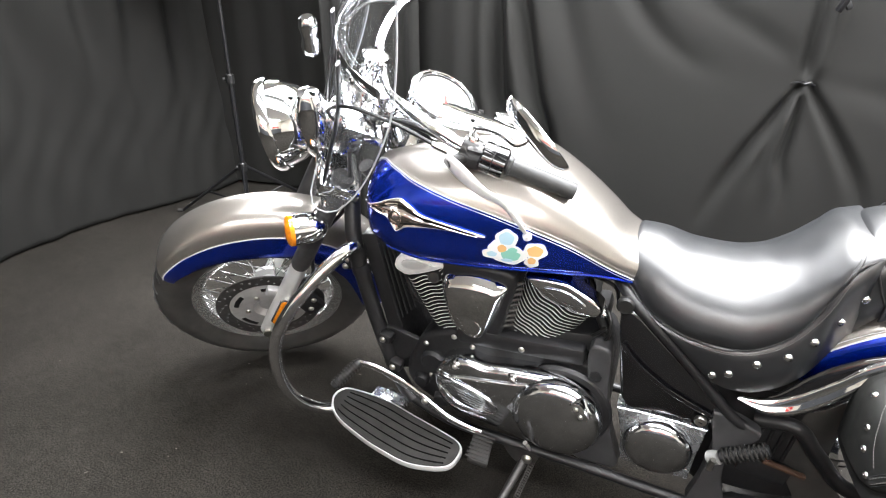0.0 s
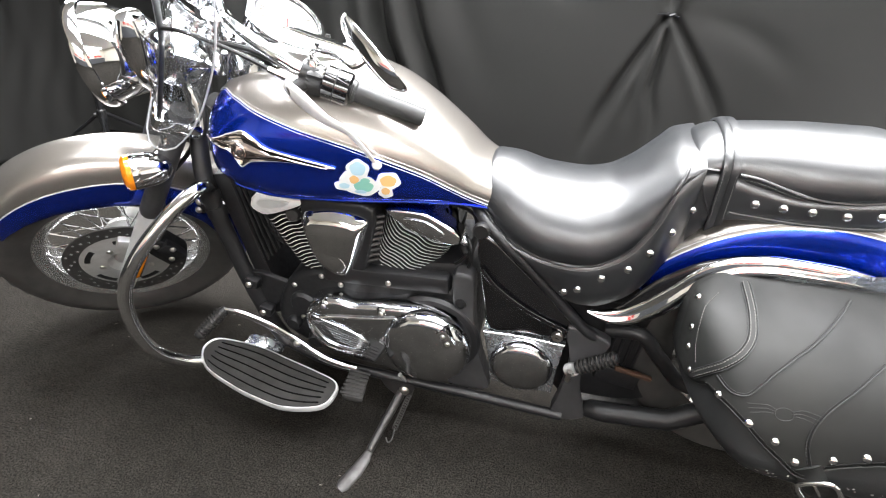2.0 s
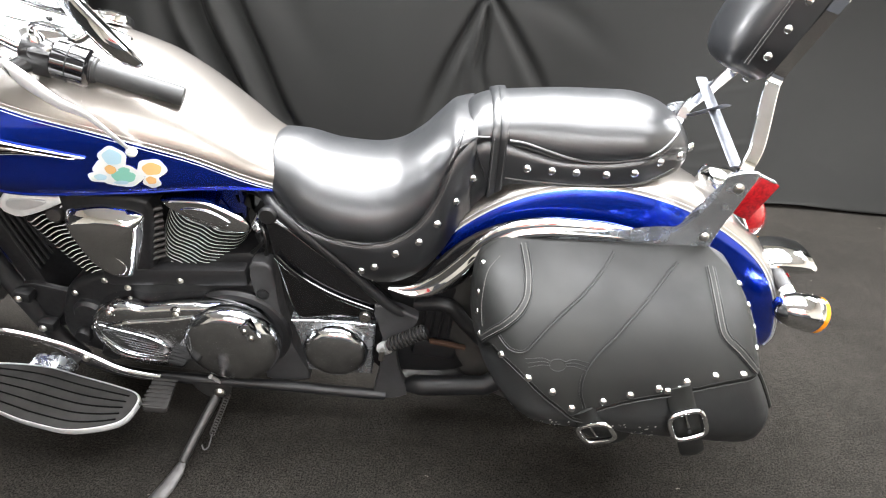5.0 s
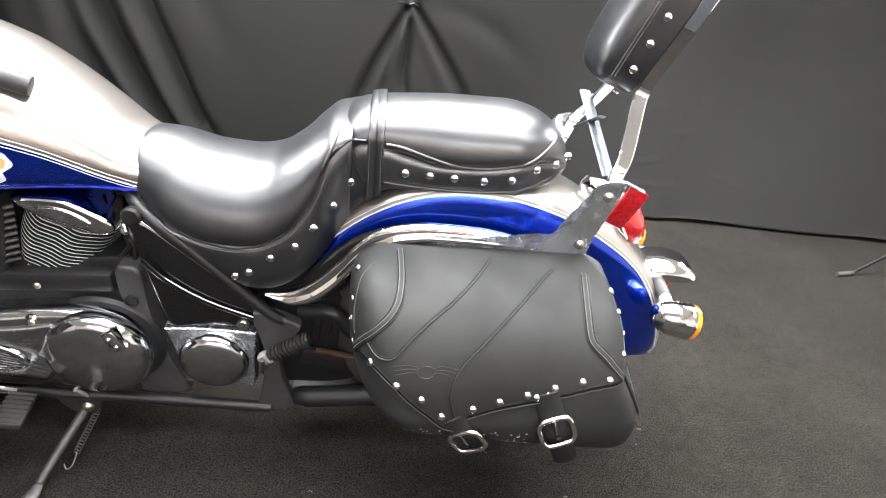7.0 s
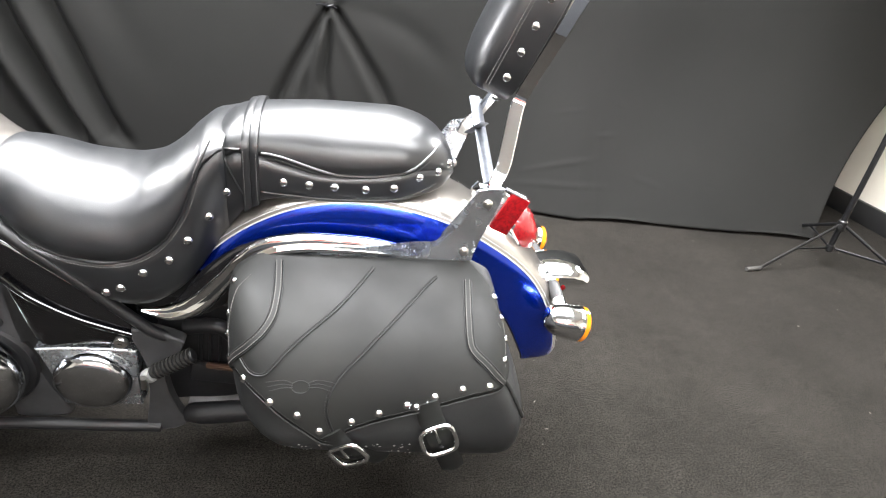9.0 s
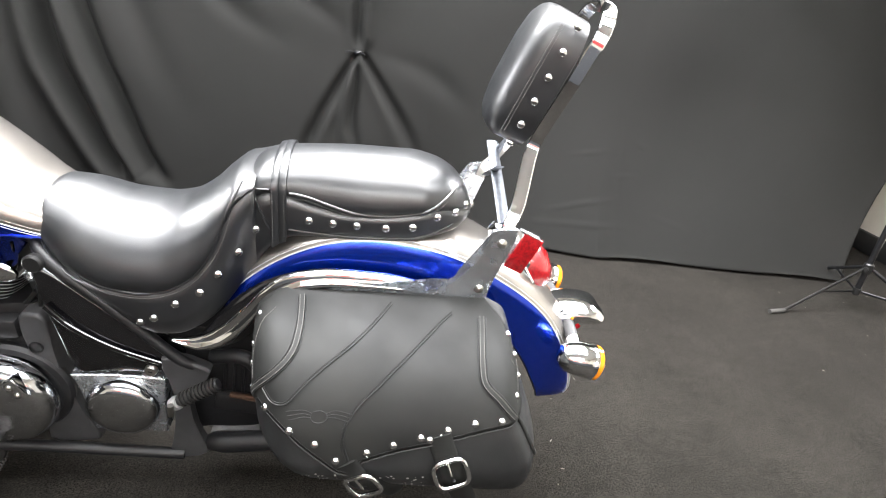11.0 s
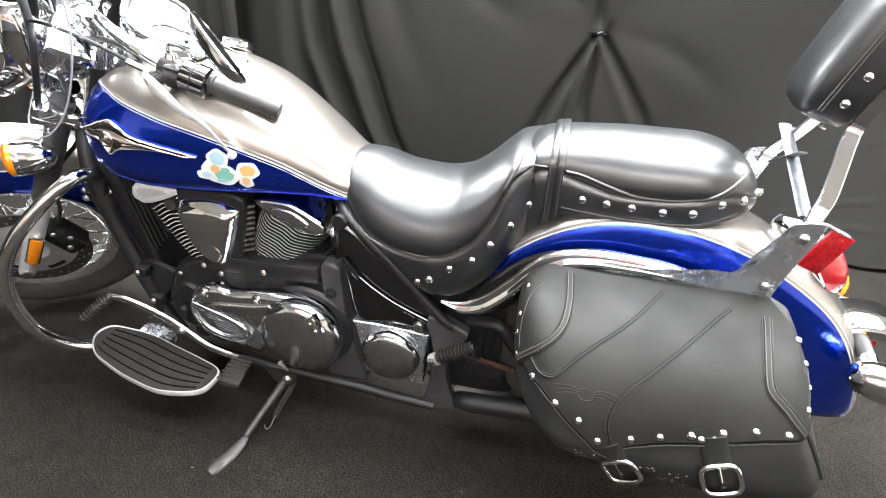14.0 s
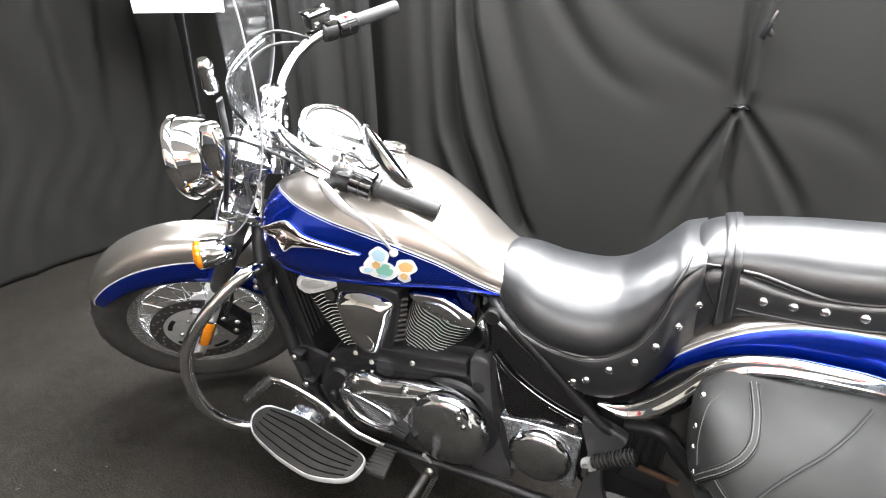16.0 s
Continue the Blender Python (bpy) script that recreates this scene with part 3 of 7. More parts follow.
tie = tagged(new("cord_tie"), "short black cord tied round the gathered curtain", "cord")
tie.matrix_world = pose(KNOT.x, KNOT.y - 0.012, KNOT.z)
part("wrap", tube([(0.016 * math.cos(a), -0.016 * math.sin(a) * 0.8, 0.003 * math.sin(2 * a)) for a in np.linspace(0, 2 * math.pi, 20, endpoint=False)], 0.006, seg=8, closed=True), STAND_BLACK, tie)
part("loose_end", tube(spline([(-0.012, -0.012, 0.0), (-0.035, -0.016, 0.004), (-0.06, -0.012, -0.001)]), 0.0035, seg=6), STAND_BLACK, tie)
part("loose_end", tube(spline([(0.012, -0.012, 0.0), (0.03, -0.014, -0.006)]), 0.0035, seg=6), STAND_BLACK, tie)

clamp = tagged(new("spring_clamp"), "black spring clamp with a pale tip on the curtain", "clamp")
clamp.matrix_world = pose(0.592, 2.655, 1.135, 0, 20, 0)
part("jaw", box((0, 0, 0), (0.018, 0.03, 0.07), (10, 0, 12), 0.004), STAND_BLACK, clamp)
part("tip", box((0.0, -0.006, 0.05), (0.01, 0.012, 0.05), (10, 0, 0), 0.003), ZINC, clamp)
part("jaw", box((0.018, 0, -0.005), (0.03, 0.02, 0.02), (0, 40, 0), 0.004), STAND_BLACK, clamp)

# ---- the motorcycle: x back from the front axle, y to its right, z up, leaning on its stand ----
from mathutils.bvhtree import BVHTree

bike = tagged(new("motorcycle"), "blue and silver cruiser motorcycle with chrome trim leaning on its kickstand", "motorcycle")
bike.matrix_world = pose(-0.974, 1.16, 0, 5)
AXIS_FOOT, RAKE, LOCK = Vector((0.029, 0, 0.302)), radians(32), radians(37)
STEER = Matrix.Translation(AXIS_FOOT) @ Matrix.Rotation(LOCK, 4, Vector((math.sin(RAKE), 0, math.cos(RAKE)))) @ Matrix.Translation(-AXIS_FOOT)


def tree_of(ob):
    bm = bmesh.new()
    bm.from_mesh(ob.data)
    t = BVHTree.FromBMesh(bm)
    bm.free()
    return t


def on_side(tree, x, z, lift=0.0):
    """The place and normal on the near side of a body at (x, z)."""
    hit, n, _, _ = tree.ray_cast(Vector((x, -1, z)), Vector((0, 1, 0)))
    if hit is None:
        hit, n, _, _ = tree.find_nearest(Vector((x, -0.3, z)))
    if n.y > 0:
        n = -n
    return hit + n * lift, n


def side_line(tree, points, steps=8, lift=0.001):
    return [on_side(tree, p.x, p.z, lift)[0] for p in spline([(x, 0, z) for x, z in points], steps)]


SEAT_STUD = stud_mesh("stud", 0.0085, CHROME)
SMALL_STUD = stud_mesh("small_stud", 0.0065, CHROME)
BOLT_HEAD = stud_mesh("bolt", 0.008, ZINC, 0.7)


def bolts(parent, places, normal=(0, -1, 0), size=1.0, name="bolt", me=None):
    for p in places:
        shared(name, me or BOLT_HEAD, parent, facing(p, normal) @ Matrix.Scale(size, 4))


# -- front wheel --
wheel = new("front_wheel")
wheel.parent = bike
WHEEL = pose(-0.006, 0, -0.018) @ STEER @ pose(0, 0, 0.32, 4) @ pose(0, 0.04, -0.308)
wheel.matrix_basis = WHEEL @ pose(0, 0, 0.32)
Y = (0, 1, 0)
tyre_bm = lathe([(0.205, -0.038), (0.222, -0.048), (0.255, -0.066), (0.285, -0.062), (0.305, -0.045), (0.316, -0.022), (0.32, 0), (0.316, 0.022), (0.305, 0.045), (0.285, 0.062), (0.255, 0.066), (0.222, 0.048), (0.205, 0.038)], axis=Y, seg=72)
tyre = part("tyre", tyre_bm, RUBBER, wheel, "dusty black tyre with grooved tread")
groove_me = {}
for side in (-1, 1):
    pts = [(0.3165 * math.cos(d), side * y, 0.3165 * math.sin(d)) for d, y in ((0, 0.012), (0.03, 0.03))] + [(0.3035 * math.cos(0.06), side * 0.048, 0.3035 * math.sin(0.06))]
    one = part("tread_groove", tube(pts, 0.0026, seg=5), CASE_BLACK)
    groove_me[side] = one.data
    bpy.data.objects.remove(one)
    for k in range(36):
        shared("tread_groove", groove_me[side], tyre, Matrix.Rotation(2 * math.pi * (k + 0.25 * side) / 36, 4, "Y"))
rim = part("rim", lathe([(0.188, -0.03), (0.196, -0.038), (0.2155, -0.045), (0.2195, -0.043), (0.2195, 0.043), (0.2155, 0.045), (0.196, 0.038), (0.188, 0.03), (0.183, 0.012), (0.183, -0.012), (0.188, -0.03)], axis=Y, seg=64), RIM_METAL, wheel, "bright metal wire-wheel rim")
hub = part("hub", lathe([(0, -0.06), (0.028, -0.06), (0.03, -0.05), (0.05, -0.046), (0.052, -0.034), (0.034, -0.026), (0.034, 0.026), (0.052, 0.034), (0.05, 0.046), (0, 0.06)], axis=Y, seg=28), ALLOY, wheel)
spoke_bm = tube([(0.045, 0, 0), (0.186, 0.0, 0.0)], 0.0021, seg=6)
first = part("spoke", spoke_bm, CHROME, wheel)
spoke_me = first.data
bpy.data.objects.remove(first)
for k in range(40):
    a = 2 * math.pi * k / 40
    side = 1 if k % 2 else -1
    lead = 0.55 * (1 if (k // 2) % 2 else -1)
    p = Vector((0.045 * math.cos(a + lead), 0.036 * side, 0.045 * math.sin(a + lead)))
    q = Vector((0.187 * math.cos(a), 0.008 * side, 0.187 * math.sin(a)))
    d = q - p
    turn = Vector((1, 0, 0)).rotation_difference(d).to_matrix().to_4x4()
    shared("spoke", spoke_me, wheel, Matrix.Translation(p) @ turn @ Matrix.Scale(d.length / 0.141, 4, Vector((1, 0, 0))) @ Matrix.Translation((-0.045, 0, 0)))
disc_bm = bmesh.new()
ring = [[(r * math.cos(a), y, r * math.sin(a)) for a in np.linspace(0, 2 * math.pi, 64, endpoint=False)] for r, y in ((0.112, -0.066), (0.15, -0.066), (0.15, -0.071), (0.112, -0.071), (0.112, -0.066))]
add_loft(disc_bm, ring, cap=False)
BRUSHED = material("brushed_steel", (0.10, 0.098, 0.095), 0.42, 0.6, vary=0.25, scale=60, rough_vary=0.08)
brake_disc = part("brake_disc", disc_bm, BRUSHED, wheel, "drilled steel brake disc")
hole_me = stud_mesh("drilled_hole", 0.0034, DULL_CHROME, 0.1)
for k in range(48):
    a = 2 * math.pi * k / 48
    r = (0.121, 0.131, 0.141)[k % 3]
    shared("drilled_hole", hole_me, brake_disc, facing((r * math.cos(a), -0.0711, r * math.sin(a)), (0, -1, 0)))
carrier_bm = lathe([(0.03, -0.056), (0.045, -0.074), (0.085, -0.074), (0.112, -0.069), (0.114, -0.064), (0.09, -0.06), (0.03, -0.05)], axis=Y, seg=40)
part("disc_carrier", carrier_bm, ALLOY, brake_disc)
pts = [(0.092 * math.cos(d), -0.0735, 0.092 * math.sin(d)) for d in np.linspace(-0.28, 0.28, 9)]
one = part("carrier_slot", tube(pts, 0.0075, seg=8, flat=0.22, up=(1, 0, 0)), CASE_BLACK)
slot_me = one.data
bpy.data.objects.remove(one)
for k in range(5):
    shared("carrier_slot", slot_me, brake_disc, Matrix.Rotation(2 * math.pi * k / 5, 4, "Y"))
for k in range(5):
    a = 2 * math.pi * (k + 0.5) / 5
    shared("bolt", BOLT_HEAD, brake_disc, facing((0.062 * math.cos(a), -0.074, 0.062 * math.sin(a)), (0, -1, 0)))


# -- fenders: a section swept round the wheel --
def fender(name, centre, radius, a0, a1, section, stripe, parent, label, m=None, steps=56, taper=lambda t: 1.0):
    """section: rows of (half width, drop from the crown), from crown to rim; stripe: the row where silver meets blue."""
    bm = bmesh.new()
    lip = 0.004
    rings = []
    full = [(-w, d) for w, d in section[::-1]] + section[1:]
    inner = [(w * 0.965, d + lip) for w, d in full[::-1]]
    n = len(section)
    bands = []
    for i in range(len(full) - 1):
        k = n - 2 - i if i < n - 1 else i - (n - 1)
        bands.append(1 if k >= stripe else 0)
    bands += [2] * (len(inner) + 1)
    for i in range(steps + 1):
        t = i / steps
        a = radians(a0 + (a1 - a0) * t)
        r0 = radius(t)
        end = min(t, 1 - t)
        tuck = 1 - 0.10 * math.exp(-end / 0.025)
        ringpts = []
        for w, d in full + inner:
            d2 = d * taper(t) * (1 - 0.25 * math.exp(-end / 0.05))
            r = r0 - d2 - 0.012 * math.exp(-end / 0.02)
            ringpts.append((centre[0] + r * math.cos(a), w * tuck, centre[1] + r * math.sin(a)))
        rings.append(ringpts)
    add_loft(bm, rings, bands=bands)
    ob = part(name, bm, [SILVER, BLUE, SATIN_BLACK], parent, label, m=m, sharp=50)
    for side in (-1, 1):
        w, d = section[stripe]
        for extra_w, extra_d, thick in ((0.0005, 0.0, 0.0016), (-0.003, -0.007, 0.0007)):
            line = []
            for i in range(steps + 1):
                t = i / steps
                a = radians(a0 + (a1 - a0) * t)
                end = min(t, 1 - t)
                r = radius(t) - (d + extra_d) * taper(t) * (1 - 0.25 * math.exp(-end / 0.05)) - 0.012 * math.exp(-end / 0.02)
                line.append((centre[0] + r * math.cos(a), side * (w + extra_w) * (1 - 0.10 * math.exp(-end / 0.025)), centre[1] + r * math.sin(a)))
            part("pinstripe", tube(line, thick, seg=6), PINSTRIPE, ob, "thin silver-white pinstripe", m=m)
    return ob


front_radius = table([(0, 0.348), (0.2, 0.362), (0.5, 0.374), (0.75, 0.378), (1, 0.372)])
fender("front_fender", (0.02, 0.325), lambda t: front_radius(min(1, 1 - (140 - 158 * t - 2) / 140)), 140, -18,
       [(0, 0), (0.022, 0.002), (0.042, 0.009), (0.058, 0.022), (0.069, 0.040), (0.075, 0.058), (0.079, 0.082), (0.081, 0.108), (0.0815, 0.130)], 5, bike, "silver front fender with a deep blue lower edge", WHEEL,
       taper=table([(0, 0.5), (0.08, 0.62), (0.2, 0.82), (0.35, 1.0), (0.6, 1.05), (1, 1.0)]))

# -- fork --
for side in (-1, 1):
    y = 0.108 * side
    leg = new("fork_leg")
    leg.parent = bike
    leg.matrix_basis = STEER
    along = Vector((math.sin(RAKE), 0, math.cos(RAKE)))
    foot = Vector((-0.004, y, 0.316))
    part("slider", tube([foot - along * 0.012, foot + along * 0.03, foot + along * 0.265, foot + along * 0.28], [0.021, 0.022, 0.023, 0.02], seg=20), BRIGHT_ALLOY, leg, "cast alloy fork slider")
    part("upper_cover", tube([foot + along * 0.277, foot + along * 0.29, foot + along * 0.60], [0.02, 0.0245, 0.025], seg=20), FRAME_GREY, leg, "dark grey fork tube cover")
    part("axle_nut", lathe([(0, -0.01), (0.014, -0.01), (0.015, 0.0), (0, 0.002)], foot + Vector((0.0, 0.027 * side, 0.0)), (0, side, 0), 6), ZINC, leg)
    if side < 0:
        lug = foot + along * 0.15 + Vector((-0.022, 0.01, 0.01))
        part("fender_lug", box(lug, (0.05, 0.022, 0.03), (0, 30, 0), 0.006), ALLOY, leg)
    c = foot + along * 0.112 + Vector((0.004, 0.026 * side, -0.004))
    holder = part("reflector_base", tube([c - along * 0.056, c - along * 0.048, c + along * 0.048, c + along * 0.056], [0.010, 0.0175, 0.0175, 0.010], seg=14, flat=0.45, up=(1, 0, 0)), CHROME, leg)
    part("reflector", tube([c - along * 0.050 + Vector((0, 0.005 * side, 0)), c - along * 0.044 + Vector((0, 0.005 * side, 0)), c + along * 0.044 + Vector((0, 0.005 * side, 0)), c + along * 0.050 + Vector((0, 0.005 * side, 0))], [0.010, 0.014, 0.014, 0.010], seg=12, flat=0.4, up=(1, 0, 0)), AMBER, holder, "amber side reflector")
caliper_bm = box((0.125, -0.085, 0.395), (0.06, 0.06, 0.10), (0, -25, 0), 0.012)
add_box(caliper_bm, (0.14, -0.108, 0.40), (0.04, 0.03, 0.07), (0, -25, 0), 0.01)
caliper = part("brake_caliper", caliper_bm, CASE_BLACK, bike, "black front brake caliper", m=STEER)
bolts(caliper, [STEER @ Vector(p) for p in ((0.15, -0.124, 0.42), (0.135, -0.124, 0.385), (0.115, -0.116, 0.435))], STEER.to_3x3() @ Vector((0, -1, 0)))
part("brake_hose", tube([STEER @ p for p in spline([(0.12, -0.1, 0.44), (0.17, -0.12, 0.52), (0.2, -0.1, 0.62), (0.3, -0.09, 0.72), (0.34, -0.12, 0.9)])], 0.0055, seg=8), BLACK_PLASTIC, bike)
part("fork_yoke", box((0.295, 0, 0.80), (0.10, 0.285, 0.034), (0, 32, 0), 0.012), CHROME, bike, "chrome-capped lower fork yoke", m=STEER)
part("fork_yoke", box((0.375, 0, 0.93), (0.09, 0.25, 0.026), (0, 32, 0), 0.012), COVER_CHROME, bike, "chrome upper fork yoke", m=STEER)

# -- headlight --
lamp = new("headlight")
lamp.parent = bike
lamp.matrix_basis = STEER @ pose(0.168, 0.045, 0.882, 0, -4, 0)
part("shell", lathe([(0.0, 0.108), (0.028, 0.106), (0.055, 0.097), (0.077, 0.079), (0.092, 0.052), (0.1, 0.022), (0.102, 0.0), (0.098, -0.002)], axis=(1, 0, 0), seg=48), CHROME, lamp, "polished chrome headlight bowl")
part("bezel", lathe([(0.096, -0.012), (0.103, -0.014), (0.108, -0.006), (0.109, 0.006), (0.105, 0.014), (0.1015, 0.012)], axis=(1, 0, 0), seg=48), CHROME, lamp)
part("lens", lathe([(0, -0.034), (0.05, -0.03), (0.085, -0.02), (0.1, -0.008), (0.1, -0.002), (0, -0.002)], axis=(1, 0, 0), seg=40), LAMP_GLASS, lamp)
part("bracket", lathe([(0.0, -0.088), (0.024, -0.082), (0.042, -0.05), (0.049, 0.0), (0.042, 0.05), (0.024, 0.08), (0.0, 0.086)], (0.098, -0.04, 0.010), (0.12, 0, 1), 28), CHROME, lamp, "rounded chrome lamp bracket")
nacelle_bm = bmesh.new()
add_lathe(nacelle_bm, [(0.05, 0), (0.055, 0.01), (0.058, 0.05), (0.05, 0.1), (0.03, 0.12)], (0.31, 0, 0.84), (0.5, 0, 0.85), 28)
part("headlight_stay", nacelle_bm, COVER_CHROME, bike, m=STEER)


# -- turn signals: a chrome bullet with an amber lens --
def turn_signal(place, axis, stalk_from, m, red=False):
    ts = new("turn_signal")
    ts.parent = bike
    ts.matrix_basis = m
    p, a = Vector(place), Vector(axis).normalized()
    shell = part("shell", lathe([(0.0, 0.072), (0.012, 0.0705), (0.024, 0.062), (0.033, 0.046), (0.0375, 0.026), (0.0385, 0.0), (0.038, -0.006), (0.034, -0.008)], p, a, 28), CHROME, ts, "chrome bullet signal housing")
    part("trim_ring", lathe([(0.035, -0.006), (0.0393, -0.009), (0.0393, 0.0), (0.0375, 0.003)], p, a, 28), CHROME, shell)
    part("lens", lathe([(0.0, -0.03), (0.021, -0.029), (0.033, -0.025), (0.0385, -0.019), (0.0385, -0.006), (0, -0.003)], p, a, 24), AMBER, ts, "amber ribbed lens")
    if red:
        root, tip = Vector(stalk_from), p + a * 0.022
        part("stalk", tube([root, root.lerp(tip, 0.62)], [0.0155, 0.0145], seg=16), FRAME_GREY, ts, "dark grey rubber stalk")
        part("ferrule", tube([root.lerp(tip, 0.58), tip], [0.0165, 0.0135], seg=16), CHROME, ts)
    else:
        part("stalk", tube([stalk_from, p + a * 0.02], 0.011, seg=14), CHROME, ts)


turn_signal((0.273, -0.174, 0.665), (0.72, 0.69, -0.05), STEER @ Vector((0.245, -0.09, 0.73)), Matrix())
turn_signal((0.183, 0.165, 0.733), (1, 0, 0.05), (0.245, 0.09, 0.735), STEER)

# -- windshield --
shield = new("windshield")
shield.parent = bike
shield.matrix_basis = STEER
half_width = table([(0, 0.06), (0.06, 0.14), (0.14, 0.205), (0.3, 0.225), (0.5, 0.235), (0.8, 0.225), (1.0, 0.2)])
lean_x = table([(0.75, 0.255), (0.79, 0.29), (0.85, 0.345), (0.95, 0.40), (1.05, 0.437), (1.15, 0.46), (1.25, 0.477), (1.42, 0.5)])
pane_bm = bmesh.new()
rows = []
for j in range(31):
    v = (j / 30) ** 1.25
    z = 0.712 + 0.708 * v
    w = half_width(v)
    row = []
    for i in range(25):
        s = -1 + 2 * i / 24
        y = s * w
        notch = 0.16 * math.exp(-(y / 0.115) ** 2) * max(0, 1 - v / 0.5)
        zz = z + notch * (1 - v)
        row.append(pane_bm.verts.new((lean_x(zz) - 0.08 * (1 - (y / 0.235) ** 2), y, zz)))
    rows.append(row)
for a, b in zip(rows, rows[1:]):
    for i in range(24):
        pane_bm.faces.new((a[i], a[i + 1], b[i + 1], b[i]))
pane = part("pane", pane_bm, CLEAR, shield, "clear acrylic windshield pane", sharp=180)
pane.modifiers.new("thick", "SOLIDIFY").thickness = 0.0045
pane.visible_shadow = False
edge_line = [Vector(v.co) for v in pane.data.vertices]
border = [edge_line[j * 25] for j in range(31)] + [edge_line[30 * 25 + i] for i in range(25)] + [edge_line[j * 25 + 24] for j in range(30, -1, -1)]
# Opaque pale rim: light caught by the clear edge, put into its colour.
LIT_EDGE = material("lit_acrylic_edge", (0.42, 0.43, 0.45), 0.2, 0.0, coat=0.5)
part("polished_edge", tube(border, 0.0019, seg=6), LIT_EDGE, shield)
for side in (-1, 1):
    stay = part("stay", tube(spline([(0.265, 0.12 * side, 0.82), (0.305, 0.118 * side, 0.92), (0.335, 0.115 * side, 1.0), (0.355, 0.112 * side, 1.10)]), 0.014, seg=10, flat=0.3, up=(0.3, 1, 0)), SATIN_BLACK, shield, "black windshield mounting strip")
    for z in (0.86, 0.96, 1.06):
        shared("bolt", SEAT_STUD, stay, facing((lean_x(z) - 0.08 * (1 - (0.115 / 0.235) ** 2) - 0.005, 0.115 * side, z), (-1, 0.5 * side, 0.3)))
    part("clamp", lathe([(0, -0.02), (0.022, -0.02), (0.024, 0), (0.022, 0.02), (0, 0.02)], (0.27, 0.108 * side, 0.76), (0.5, 0, 0.85), 18), CHROME, shield)
trim_pts = [(lean_x(1.08) - 0.08 * (1 - (y / 0.235) ** 2) - 0.009, y, 1.08) for y in np.linspace(-0.21, 0.21, 17)]
part("trim_bar", tube(trim_pts, 0.013, seg=12, flat=0.35, up=(0, 0, 1)), CHROME, shield, "chrome trim bar across the windshield")
part("trim_cap", lathe([(0, -0.042), (0.012, -0.042), (0.019, -0.034), (0.021, -0.022), (0.017, -0.006), (0.017, 0.004), (0.021, 0.020), (0.019, 0.034), (0.012, 0.042), (0, 0.042)], (0.299, 0.056, 1.078), (0.1, 0, 1), 20), CHROME, shield, "chrome barrel-shaped trim cap")

# -- handlebar, controls and mirror --
bar_left = spline([(0.44, 0.0, 0.985), (0.445, -0.06, 0.985), (0.47, -0.14, 1.0), (0.525, -0.215, 0.985), (0.585, -0.258, 0.955), (0.68, -0.308, 0.922), (0.758, -0.35, 0.897)], 10)
bar_right = spline([(0.44, 0.0, 0.985), (0.445, 0.06, 0.985), (0.45, 0.14, 1.0), (0.50, 0.22, 1.03), (0.57, 0.28, 1.045), (0.66, 0.33, 1.045), (0.77, 0.38, 1.04)], 10)
bar = new("handlebar")
bar.parent = bike
bar.matrix_basis = STEER
part("tube", tube(bar_left[::-1][:-1] + bar_right, 0.0127, seg=16), CHROME, bar, "chrome pulled-back handlebar")
for side, line in ((-1, bar_left), (1, bar_right)):
    a, b = line[-22], line[-1]
    d = (b - a).normalized()
    g0 = b - d * 0.134
    grip = part("grip", tube([g0, g0 + d * 0.004, g0 + d * 0.006, b - d * 0.004, b + d * 0.003, b + d * 0.0045], [0.021, 0.021, 0.0175, 0.0175, 0.0165, 0.011], seg=24), GRIP_RUBBER, bar, "worn black rubber grip")
    part("flange", tube([g0 - d * 0.006, g0], 0.0225, seg=24), BLACK_PLASTIC, grip)
    h = g0 - d * 0.032
    housing = part("switch_housing", tube([h - d * 0.026, h - d * 0.022, h + d * 0.024, h + d * 0.028], [0.024, 0.029, 0.03, 0.025], seg=20, flat=1.12), GLOSS_BLACK, bar, "glossy black switch housing")
    part("switch", box(h + Vector((0.01, -0.012 if side > 0 else 0.006, 0.025)), (0.012, 0.008, 0.007), (0, 20, 30), 0.002), RED_MARK if side > 0 else SATIN_BLACK, housing)
    part("band", tube([h - d * 0.002, h], 0.0302, seg=20, flat=1.12), CASE_BLACK, housing)
    c = h - d * 0.047
    perch_bm = lathe([(0, -0.019), (0.025, -0.019), (0.0275, 0), (0.025, 0.019), (0, 0.019)], c, d, 18)
    add_tube(perch_bm, [c, c + Vector((-0.022, 0.012 * side, -0.006)), c + Vector((-0.05, 0.02 * side, -0.008))], [0.017, 0.014, 0.009], seg=12)
    add_box(perch_bm, c + Vector((0.004, 0.012 * side, -0.004)), (0.034, 0.034, 0.05), (0, 12, 25 * side), 0.008)
    perch = part("lever_perch", perch_bm, BLACK_PLASTIC, bar, "black lever perch clamp")
    toward = Vector((0.55, 0.75 * side, 0.25)).normalized()
    part("pivot_bolt", lathe([(0, 0.004), (0.005, 0.004), (0.0055, 0.007), (0.0085, 0.0065), (0.0095, 0.003), (0.0095, -0.01)], c + toward * 0.025 + Vector((0.002, 0, 0.004)), toward, 20), ZINC, perch, "round zinc pivot bolt")
lever_bm = bmesh.new()
lever_line = spline([(0.528, -0.262, 0.955), (0.553, -0.300, 0.940), (0.582, -0.340, 0.925), (0.612, -0.372, 0.918), (0.635, -0.395, 0.888), (0.652, -0.406, 0.858)], 4)
lever_r = table([(0, 0.014), (0.15, 0.020), (0.3, 0.017), (0.5, 0.0105), (0.7, 0.0075), (1, 0.0050)])
